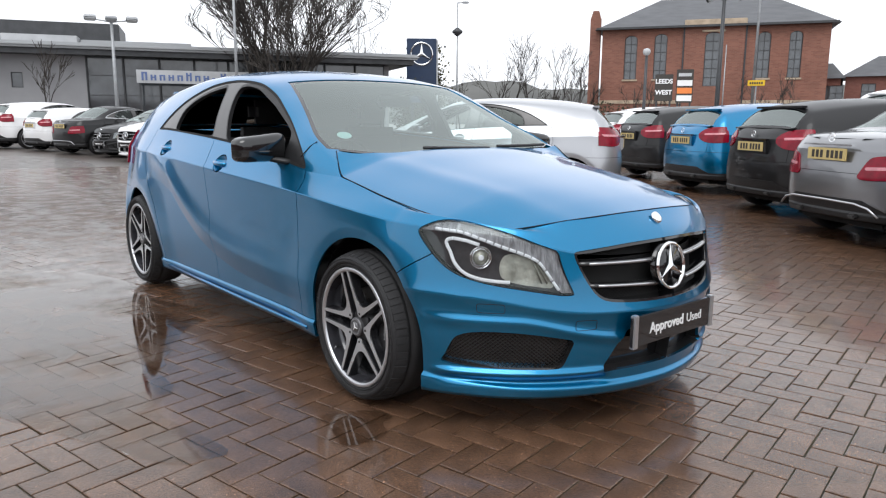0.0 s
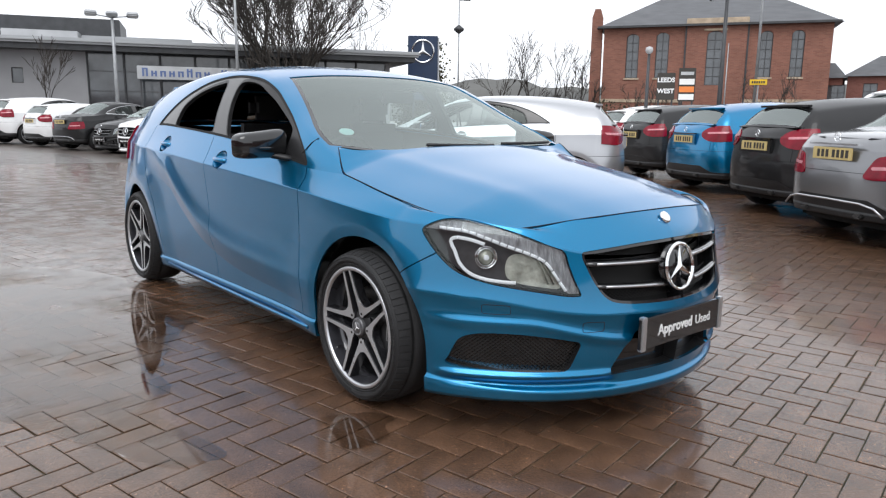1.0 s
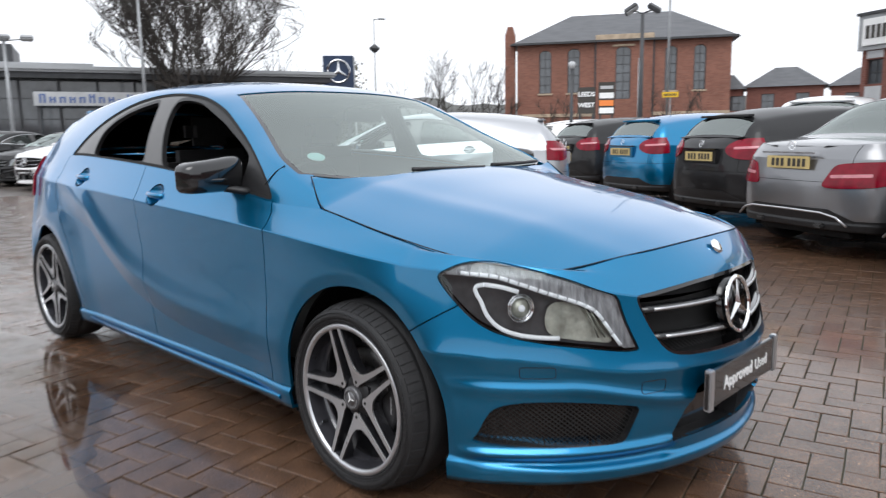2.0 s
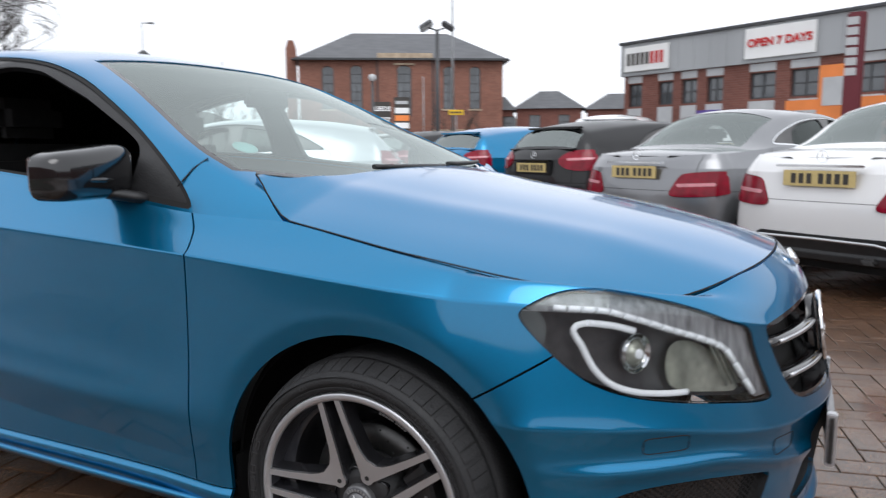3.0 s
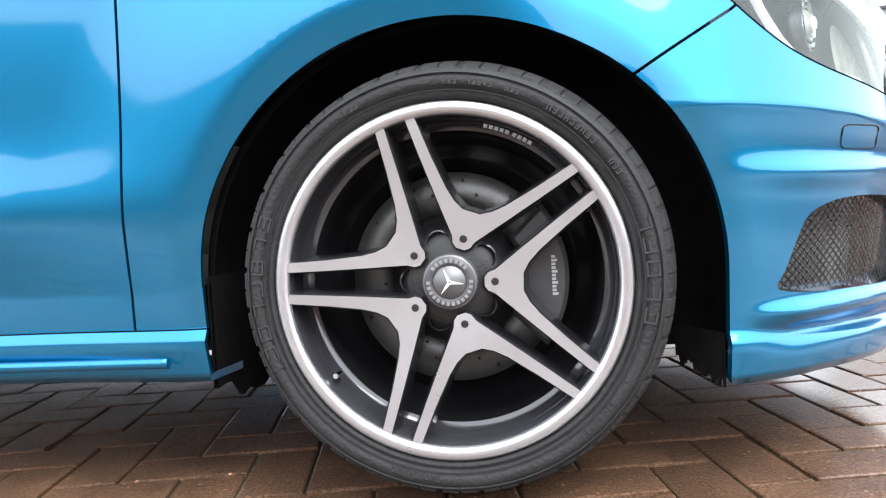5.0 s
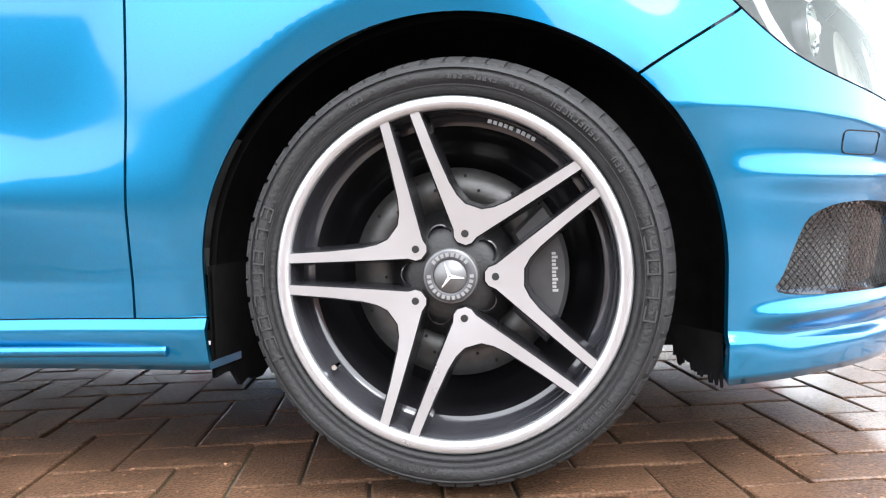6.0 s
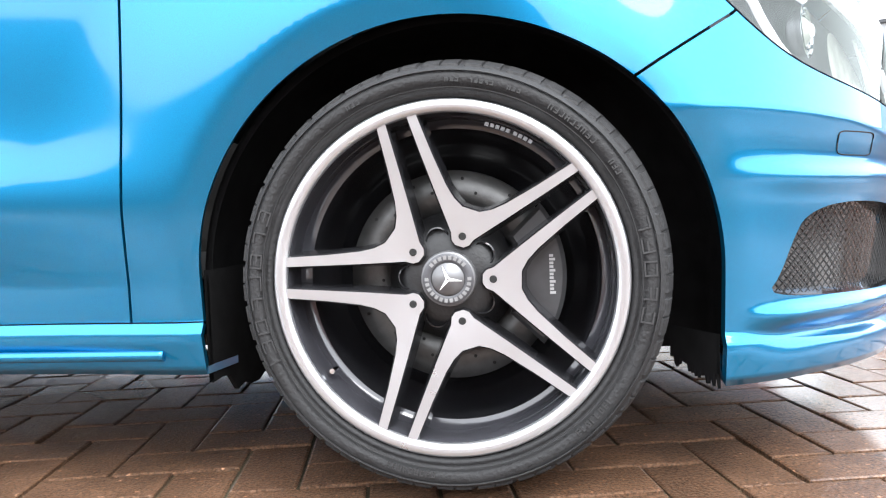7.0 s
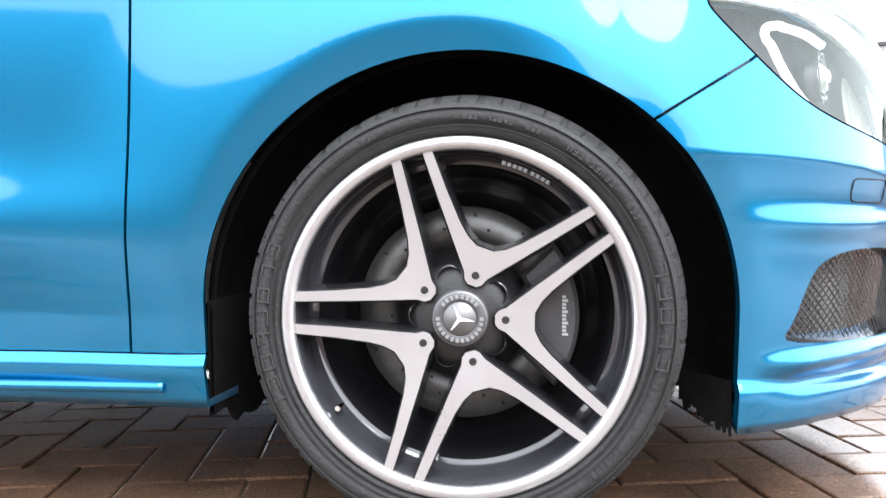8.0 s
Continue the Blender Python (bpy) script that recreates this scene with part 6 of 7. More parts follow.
def hip_roof(x0, x1, y0, y1, z, rise, r0, r1, over=0.4):
    bm = bmesh.new()
    a, b, c, d = [bm.verts.new(p) for p in ((x0 - over, y0 - over, z), (x1 + over, y0 - over, z), (x1 + over, y1 + over, z), (x0 - over, y1 + over, z))]
    ym = (y0 + y1) / 2
    e, f = bm.verts.new((r0, ym, z + rise)), bm.verts.new((r1, ym, z + rise))
    for q in ((a, b, f, e), (b, c, f), (c, d, e, f), (d, a, e), (d, c, b, a)):
        bm.faces.new(q)
    bmesh.ops.recalc_face_normals(bm, faces=bm.faces)
    return bm


def brick_hall():
    """A two-storey red brick hall with tall windows, a stone-topped middle and a hipped slate roof."""
    h = thing("brick_hall", "red brick hall with tall dark windows and hipped slate roof", "building")
    L, H, D = 11.8, 6.3, 11.0
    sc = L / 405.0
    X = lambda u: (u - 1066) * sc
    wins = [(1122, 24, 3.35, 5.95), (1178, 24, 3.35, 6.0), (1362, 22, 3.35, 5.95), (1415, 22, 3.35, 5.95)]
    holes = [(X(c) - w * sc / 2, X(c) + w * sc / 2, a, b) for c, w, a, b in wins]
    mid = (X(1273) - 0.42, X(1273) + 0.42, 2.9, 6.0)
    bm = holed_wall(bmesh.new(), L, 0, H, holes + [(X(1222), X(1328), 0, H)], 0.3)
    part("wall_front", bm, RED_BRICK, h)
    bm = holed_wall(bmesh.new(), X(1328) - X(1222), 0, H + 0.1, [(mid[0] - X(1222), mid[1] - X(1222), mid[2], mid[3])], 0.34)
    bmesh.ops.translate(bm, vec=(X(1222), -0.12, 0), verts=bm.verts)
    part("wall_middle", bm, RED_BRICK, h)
    block("cornice", (X(1220), X(1330), -0.22, 0.2, H + 0.1, H + 0.42), STONE, h, "buff stone cornice", 0.03)
    block("arch_stone", (mid[0] - 0.2, mid[1] + 0.2, -0.2, -0.12, 6.0, 6.12), STONE, h, "", 0.03)
    for nm, d in (("wall_side", (0, 0.3, 0.3, D, 0, H)), ("wall_side", (L - 0.3, L, 0.3, D, 0, H)), ("wall_back", (0.3, L - 0.3, D - 0.3, D, 0, H))):
        block(nm, d, RED_BRICK, h)
    block("floor_slab", (0.3, L - 0.3, 0.35, D - 0.3, 2.6, 2.8), DARK, h)
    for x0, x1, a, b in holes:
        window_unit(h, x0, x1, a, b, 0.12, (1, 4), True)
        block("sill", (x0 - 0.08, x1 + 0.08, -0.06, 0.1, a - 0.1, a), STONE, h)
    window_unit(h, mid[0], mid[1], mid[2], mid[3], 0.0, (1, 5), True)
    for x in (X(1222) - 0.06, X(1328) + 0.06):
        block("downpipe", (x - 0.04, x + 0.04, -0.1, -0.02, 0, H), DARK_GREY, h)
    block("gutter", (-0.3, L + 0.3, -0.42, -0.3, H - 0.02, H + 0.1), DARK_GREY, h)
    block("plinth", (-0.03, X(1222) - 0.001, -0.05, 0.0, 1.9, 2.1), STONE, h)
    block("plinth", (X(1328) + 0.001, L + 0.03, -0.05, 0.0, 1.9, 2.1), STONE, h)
    part("roof", hip_roof(0, L, 0, D, H, 2.45, L * 0.24, L * 0.76), SLATE, h, "grey slate hipped roof")
    bm = bmesh.new()
    prism(bm, [(-0.15, 0), (0.45, 0), (0.45, 7.0), (0.3, 7.5), (0.0, 7.5), (-0.15, 7.0)], 0, 0.3, Matrix.Translation((-0.6, 0.5, 0)) @ pose(0, 0, 0, 90, 0, 0))
    part("gable", bm, RED_BRICK, h)
    a = math.atan2(51.0 - 43.05, -20.3 + 33.7)
    h.matrix_basis = Matrix.Translation((-33.27 - 0.4, 43.3 - 0.24, 0)) @ Matrix.Rotation(a, 4, "Z") @ Matrix.Diagonal((1.32, 1.24, 1.24, 1))
    return h


def cottage(x, y, turn, w, d, h, rise, label):
    c = thing("brick_house", label, "house")
    bm = holed_wall(bmesh.new(), w, 0, h, [(w * 0.2, w * 0.2 + 0.9, h - 1.6, h - 0.5), (w * 0.65, w * 0.65 + 0.9, h - 1.6, h - 0.5)], 0.25)
    part("wall", bm, DARK_BRICK, c)
    for x0 in (w * 0.2, w * 0.65):
        window_unit(c, x0, x0 + 0.9, h - 1.6, h - 0.5, 0.1, (1, 1))
    for dd in ((0, 0.25, 0.25, d, 0, h), (w - 0.25, w, 0.25, d, 0, h), (0.25, w - 0.25, d - 0.25, d, 0, h)):
        block("wall", dd, DARK_BRICK, c)
    part("roof", hip_roof(0, w, 0, d, h, rise, w * 0.35, w * 0.65, 0.3), SLATE, c, "grey slate roof")
    c.matrix_basis = pose(x, y, 0, 0, 0, turn)
    return c


def trade_unit():
    """A long brick trade building with a clad fascia, signs and two rows of windows."""
    u = thing("trade_building", "long red brick trade unit with grey fascia and shop signs", "building")
    L, H, D, F = 34.0, 4.85, 14.0, 3.72
    cols = [0.19, 1.52, 2.48, 3.46, 5.0, 6.32, 8.12, 9.08, 10.05, 11.9, 13.2, 14.6, 16.2, 17.8, 19.4, 21, 23, 25, 27, 29]
    holes = []
    wide = [0.62 if i < 4 else 0.86 for i in range(len(cols))]
    for c, w in zip(cols, wide):
        holes += [(c, c + w, 2.62, 3.42), (c, c + w, 0.9, 1.7)]
    part("wall_front", holed_wall(bmesh.new(), L, 0, F, holes, 0.3), DARK_BRICK, u)
    for c, w in zip(cols, wide):
        window_unit(u, c, c + w, 2.62, 3.42, 0.1, (1, 1))
        window_unit(u, c, c + w, 0.9, 1.7, 0.1, (1, 1))
        block("pale_panel", (c, c + w, -0.015, -0.003, 1.95, 2.55), PALE_PANEL, u, "pale grey panel")
        block("lintel_panel", (c, c + w, -0.015, -0.003, 3.46, 3.7), PALE_PANEL, u, "pale grey panel")
    block("fascia", (-0.1, L, -0.12, 0.25, F + 0.003, H), GREY_CLAD, u, "pale grey ribbed cladding")
    for k in range(56):
        block("cladding_rib", (k * 0.6, k * 0.6 + 0.03, -0.132, -0.1205, F + 0.02, H - 0.02), GREY_CLAD, u)
    block("coping", (-0.15, L + 0.05, -0.2, 0.3, H + 0.002, H + 0.09), DARK_GREY, u, "dark roof edge")
    for d in ((0, 0.3, 0.3, D, 0, H - 0.01), (L - 0.3, L, 0.3, D, 0, H - 0.01), (0.3, L - 0.3, D - 0.3, D, 0, H - 0.01)):
        block("wall", d, DARK_BRICK, u)
    block("roof", (0.3, L - 0.3, 0.31, D - 0.3, H - 0.25, H - 0.05), DARK_GREY, u)
    block("floor_slab", (0.3, L - 0.3, 0.4, D - 0.3, 2.2, 2.35), DARK, u)

    def sign(name, x0, x1, z0, z1, m, label):
        return block(name, (x0, x1, -0.2, -0.14, z0, z1), m, u, label, 0.01)
    s1 = sign("shop_sign", 0.12, 2.05, 3.86, 4.72, WHITE_SIGN, "white board with dark and red bars")
    for k in range(8):
        block("sign_bar", (0.26 + k * 0.205, 0.26 + k * 0.205 + 0.14, -0.215, -0.202, 4.08, 4.5), BAR_DARK if k < 5 else RED_MARK, s1)
    s2 = sign("open_sign", 4.9, 7.12, 3.84, 4.76, WHITE_SIGN, "white board with red words OPEN 7 DAYS")
    words("OPEN 7 DAYS", 0.33, Matrix.Translation((6.01, -0.215, 4.3)) @ pose(0, 0, 0, 90, 0, 0), RED_MARK, s2, 0.012)
    s3 = sign("yellow_sign", 9.4, 11.7, 3.95, 4.7, YELLOW, "yellow board with pale bars")
    for k in range(7):
        block("sign_bar", (9.6 + k * 0.28, 9.8 + k * 0.28, -0.215, -0.202, 4.18, 4.48), WHITE_SIGN, s3)
    s5 = sign("yellow_sign", 12.3, 14.6, 3.95, 4.7, YELLOW, "yellow board")
    block("shop_banner", (7.22, 8.05, -0.075, -0.02, 1.5, 3.45), ORANGE, u, "orange banner with pale shapes")
    block("banner_shape", (7.34, 7.92, -0.09, -0.076, 2.3, 3.1), PALE_PANEL, u)
    block("shop_banner", (10.74, 11.76, -0.06, -0.02, 1.6, 3.6), ORANGE, u, "orange banner with pale bars")
    for k in range(3):
        block("banner_bar", (10.85, 11.65, -0.075, -0.062, 2.0 + k * 0.4, 2.2 + k * 0.4), PALE_PANEL, u)
    for x in (6.3, 8.12, 9.08, 9.98):
        block("orange_panel", (x - 0.06, x + 0.9, -0.05, -0.018, 2.02, 2.5), ORANGE, u, "orange panel")
        block("pale_strip", (x - 0.04, x + 0.88, -0.062, -0.051, 2.06, 2.2), PALE_PANEL, u, "pale strip on the orange panel")
    s4 = block("purple_sign", (3.19, 4.04, -0.1, -0.02, 1.95, 2.35), PURPLE, u, "purple sign with white word ENTRANCE")
    words("ENTRANCE", 0.15, Matrix.Translation((3.615, -0.112, 2.15)) @ pose(0, 0, 0, 90, 0, 0), WHITE_SIGN, s4, 0.006)
    a = math.atan2(18.5 - 24.15, 5.8 + 4.8)
    u.matrix_basis = Matrix.Translation((-5.0, 24.3, 0)) @ Matrix.Rotation(a, 4, "Z") @ Matrix.Diagonal((0.965, 1, 0.96, 1))
    return u


def dealership():
    """A long, low, grey showroom with a wide flat roof and a glazed front."""
    d = thing("car_showroom", "long grey showroom with flat overhanging roof and glazed front", "building")
    L, H, D = 24.0, 4.6, 12.0
    x0 = 7.0
    part("wall", holed_wall(bmesh.new(), x0, 0, H, [(1.2, 1.75, 2.6, 3.4), (3.4, 3.95, 2.6, 3.4)], 0.3), GREY_WALL, d)
    for x in (1.2, 3.4):
        window_unit(d, x, x + 0.55, 2.6, 3.4, 0.1, (0, 0))
    for k in range(9):
        a = x0 + 0.05 + k * 1.85
        window_unit(d, a, a + 1.8, 0.15, 4.4, 0.1, (0, 3))
        block("column", (a - 0.05, a - 0.001, -0.02, 0.3, 0, H), DARK_GREY, d)
    block("roof", (-1.5, L + 1.5, -1.4, D + 1, H + 0.01, H + 0.32), GREY_CLAD, d, "pale flat roof edge", 0.12)
    block("soffit_band", (-1.2, L + 1.2, -1.1, D, H - 0.28, H), DARK_GREY, d)
    block("wall", (0, 0.3, 0.3, D, 0, H - 0.3), GREY_WALL, d)
    block("wall", (0.3, L, D - 0.3, D, 0, H - 0.3), GREY_WALL, d)
    block("wall", (L - 0.3, L, 0.3, D - 0.3, 0, H - 0.3), GREY_WALL, d)
    block("plant_room", (-0.5, 8.5, 4, 9, H + 0.33, H + 1.9), DARK_GREY, d, "dark rooftop plant screen", 0.03)
    block("plant_room", (2.6, 6.4, 2.4, 3.9, H + 0.33, H + 1.0), PALE_PANEL, d, "pale rooftop box", 0.03)
    block("plant_room", (6.5, 12.5, 3, 9.5, H + 0.33, H + 0.85), GREY_CLAD, d, "", 0.03)
    s = block("name_board", (9.6, 16.5, -1.6, -1.45, 2.9, 3.6), PALE_PANEL, d, "pale board with a row of blue bars", 0.02)
    blue_mark = mat("blue_lettering", (0.10, 0.15, 0.32), 0.5)
    for k in range(13):
        tall = 0.44 if k in (0, 5, 9) else 0.3
        if k == 8:
            block("sign_bar", (9.85 + k * 0.45, 10.0 + k * 0.45, -1.63, -1.602, 3.2, 3.25), blue_mark, s)
            continue
        for a in (0.0, 0.19):
            block("sign_bar", (9.85 + k * 0.45 + a, 9.95 + k * 0.45 + a, -1.63, -1.602, 3.05, 3.05 + tall), blue_mark, s)
        block("sign_bar", (9.951 + k * 0.45, 10.039 + k * 0.45, -1.625, -1.602, 3.05 + tall - 0.1 * (k % 2) - 0.07, 3.05 + tall - 0.1 * (k % 2)), blue_mark, s)
    for x in (9.7, 16.3):
        block("board_post", (x, x + 0.1, -1.44, -1.34, 0, 3.5), DARK_GREY, d)
    for k in range(7):
        sp = part("spotlight", lathe(bmesh.new(), [(0.0001, 0.0), (0.07, 0.0), (0.08, -0.1), (0.05, -0.16)], 12, Matrix.Translation((7.5 + (k % 4) * 2.7 + (0.4 if k > 3 else 0), 0.6, 3.75)) @ pose(0, 0, 0, 90, 0, 0)), mat("lit_spot", (1.0, 0.96, 0.88), 0.3, 0, 0, 6.0), d, "small lit ceiling spot")
    p0, p1 = (-43.2, 1.6), (-35.5, 22.5)
    a = math.atan2(p1[1] - p0[1], p1[0] - p0[0])
    d.matrix_basis = Matrix.Translation((*p0, 0)) @ Matrix.Rotation(a, 4, "Z")
    return d


# ---- lamps, signs and trees ----
def flood_lamp(x, y, height, heads, material, label, spread=0.35, turn=0.0):
    t = thing("lamp_post", label, "street lamp")
    tube("pole", [(0, 0, 0), (0, 0, height * 0.5), (0, 0, height)], height * 0.014 + 0.015, material, t, taper=height * 0.008 + 0.012)
    block("base", (-0.12, 0.12, -0.12, 0.12, 0, 0.1), material, t, "", 0.02)
    if heads == 1:
        part("lamp_globe", lathe(bmesh.new(), [(0.02, height - 0.02), (0.08, height + 0.02), (0.1, height + 0.08), (0.08, height + 0.15), (0.0001, height + 0.18)], 20), PALE_PANEL, t, "pale lamp globe", True)
    for k in range(heads if heads > 1 else 0):
        a = (k - (heads - 1) / 2) * spread
        arm = part("arm", bmesh_rod([(0, 0, height - 0.03), (a * 0.5, 0, height + 0.02), (a, 0, height + 0.05)], 0.022), material, t)
        m = Matrix.Translation((a * 1.25, 0, height + 0.1)) @ pose(0, 0, 0, 24 if k % 2 else -24, (-32 if a < 0 else 32) if heads == 2 else 0, 0)
        head = block("lamp_head", (-0.2, 0.2, -0.13, 0.13, -0.06, 0.07), material, t, "dark floodlight head", 0.03, m)
        block("lamp_lens", (-0.16, 0.16, -0.1, 0.1, -0.07, -0.062), PALE_PANEL, head, "", 0.0, m)
    t.matrix_basis = pose(x, y, 0, 0, 0, turn)
    return t


def tall_pole(x, y, height, arm=0.0, disc=0.0, label="tall thin grey lamp post", radius=0.055):
    t = thing("lamp_post", label, "street lamp")
    tube("pole", [(0, 0, 0), (0, 0, height)], radius, POLE_GREY, t, taper=radius * 0.6)
    if arm:
        part("arm", bmesh_rod([(0, 0, height - 0.02), (arm * 0.5, 0, height), (arm, 0, height)], 0.03), POLE_GREY, t)
        block("lamp_head", (arm * 0.6, arm * 1.5, -0.09, 0.09, height - 0.05, height + 0.06), POLE_GREY, t, "", 0.03)
    if disc:
        part("collar", lathe(bmesh.new(), [(0.06, disc - 0.25), (0.3, disc - 0.05), (0.32, disc + 0.05), (0.06, disc + 0.25)], 16), DARK_GREY, t, "", True)
    t.matrix_basis = pose(x, y, 0, 0, 0, 50)
    return t


BARK = varied(mat("dark_bark", (0.035, 0.03, 0.026), 0.9), 4, 0.3, 0.4, 20)
TWIG = varied(mat("twigs", (0.05, 0.043, 0.038), 0.9), 2, 0.3)


def bare_tree(x, y, height, stems, spread, seed, label, depth=5, twig=0.012):
    """A leafless tree: tapered stems that fork again and again into fine twigs."""
    t = thing("bare_tree", label, "tree")
    rng = random.Random(seed)
    big, fine = ([], []), ([], [])

    def limb(p, d, length, r, level):
        n = 4 if level < 3 else 3
        pts, rad = [p], [r]
        for k in range(n):
            d = (d + Vector((rng.gauss(0, 0.10), rng.gauss(0, 0.10), rng.gauss(0.05, 0.06)))).normalized()
            if math.hypot(p.x, p.y) > 0.4 * height:
                d = (d - Vector((p.x, p.y, 0)) * (0.9 / height)).normalized()
            p = p + d * (length / n)
            pts.append(p)
            rad.append(r * (1 - 0.45 * (k + 1) / n))
        V, F = big if level < 2 else fine
        sides = 7 if level < 2 else (4 if level < 4 else 3)
        base = len(V)
        for q, rr in zip(pts, rad):
            u = d.orthogonal().normalized()
            w = d.cross(u)
            for k in range(sides):
                a = 2 * math.pi * k / sides
                V.append(tuple(q + (u * math.cos(a) + w * math.sin(a)) * max(rr, twig)))
        for k in range(len(pts) - 1):
            for j in range(sides):
                F.append((base + k * sides + j, base + k * sides + (j + 1) % sides, base + (k + 1) * sides + (j + 1) % sides, base + (k + 1) * sides + j))
        if level >= depth:
            return
        for k in range(3 if level < 2 else rng.choice((2, 3))):
            i = rng.randint(1, n) if k else n
            ax = Vector((rng.gauss(0, 1), rng.gauss(0, 1), rng.gauss(0, 0.5))).normalized()
            dd = (d + ax * (rng.uniform(0.3, 0.62) if k or stems > 1 else 0.14)).normalized()
            limb(pts[i], dd, length * rng.uniform(0.6, 0.8), rad[i] * rng.uniform(0.5, 0.7), level + 1)
    for s in range(stems):
        a = s * 2 * math.pi / max(stems, 1) + rng.uniform(-0.3, 0.3)
        lean = spread * rng.uniform(0.4, 1.0) if stems > 1 else 0.05
        limb(Vector((0.25 * math.cos(a), 0.25 * math.sin(a), -0.1)) * (1 if stems > 1 else 0.1), Vector((lean * math.cos(a), lean * math.sin(a), 1)).normalized(), height * 0.38, height * (0.013 if stems > 1 else 0.018), 0)
    for nm, (V, F), m in (("trunk", big, BARK), ("crown", fine, TWIG)):
        me = bpy.data.meshes.new(nm)
        me.from_pydata(V, [], F)
        me.materials.append(m)
        mesh_ob(nm, me, t)
    t.matrix_basis = pose(x, y, 0)
    return t


def hedge(name, pts, height, depth, seed, color, label, count=2600, size=0.09):
    """A shrubby bank of many small leaf clumps along a line."""
    rng = random.Random(seed)
    V, F = [], []
    for _ in range(count):
        k = rng.random() * (len(pts) - 1)
        i = int(k)
        a, b = Vector(pts[i]), Vector(pts[i + 1])
        p = a.lerp(b, k - i)
        hh = height * (0.6 + 0.4 * math.sin(k * 7.1 + seed) * math.sin(k * 2.3)) * rng.random() ** 0.6
        c = Vector((p.x + rng.gauss(0, depth), p.y + rng.gauss(0, depth), hh))
        n = len(V)
        s = size * rng.uniform(0.6, 1.6)
        u = Vector((rng.gauss(0, 1), rng.gauss(0, 1), rng.gauss(0, 1))).normalized()
        w = u.orthogonal().normalized()
        V += [tuple(c + u * s), tuple(c + w * s * 0.7), tuple(c - u * s), tuple(c - w * s * 0.7), tuple(c + u.cross(w) * s * 0.6)]
        F += [(n, n + 1, n + 4), (n + 1, n + 2, n + 4), (n + 2, n + 3, n + 4), (n + 3, n, n + 4)]
    me = bpy.data.meshes.new(name)
    me.from_pydata(V, [], F)
    me.materials.append(varied(mat(name + "_leaf", color, 0.8), 0.5, 0.4, island=0.3))
    return tagged(new(name, me), label, "shrub", kind="stuff")


def hill():
    """A far wooded ridge that closes the view."""
    m = varied(mat("far_wooded_hill", (0.085, 0.085, 0.08), 0.9), 0.03, 0.35)
    M, K = 120, 8
    P = np.zeros((M, K, 3))
    for i in range(M):
        a = radians(60 + 140 * i / (M - 1))
        for j in range(K):
            r = 150 + j * 9
            s = j / (K - 1)
            top = 8.5 + 2.2 * math.sin(a * 3.1 + 0.6) + 1.6 * math.sin(a * 11) + 0.8 * math.sin(a * 43) + 0.5 * math.sin(a * 97)
            P[i, j] = (r * math.cos(a), r * math.sin(a), -0.5 + top * (s ** 0.7))
    V, T = sheet(P, (0, 0, -500))
    me = bpy.data.meshes.new("far_hill")
    me.from_pydata(V[:, :3].tolist(), [], T.tolist())
    me.materials.append(m)
    return tagged(new("far_hill", me), "far grey wooded hillside under pale sky", "hill", kind="structure")


def sign_tower(x, y, turn):
    s = thing("sign_tower", "tall navy sign tower with a silver star in a ring", "sign")
    block("board", (-1.0, 1.0, -0.2, 0.2, 2.2, 6.4), NAVY, s, "", 0.03)
    block("side_trim", (1.003, 1.1, -0.15, 0.15, 0, 6.3), PALE_PANEL, s)
    for xx in (-0.7, 0.55):
        block("post", (xx, xx + 0.15, -0.1, 0.1, 0, 2.2), DARK_GREY, s)
    star_badge("sign_star", 0.72, Matrix.Translation((0, -0.24, 5.4)) @ pose(0, 0, 0, 90, 0, 0), s)
    s.matrix_basis = pose(x, y, 0, 0, 0, turn)
    return s


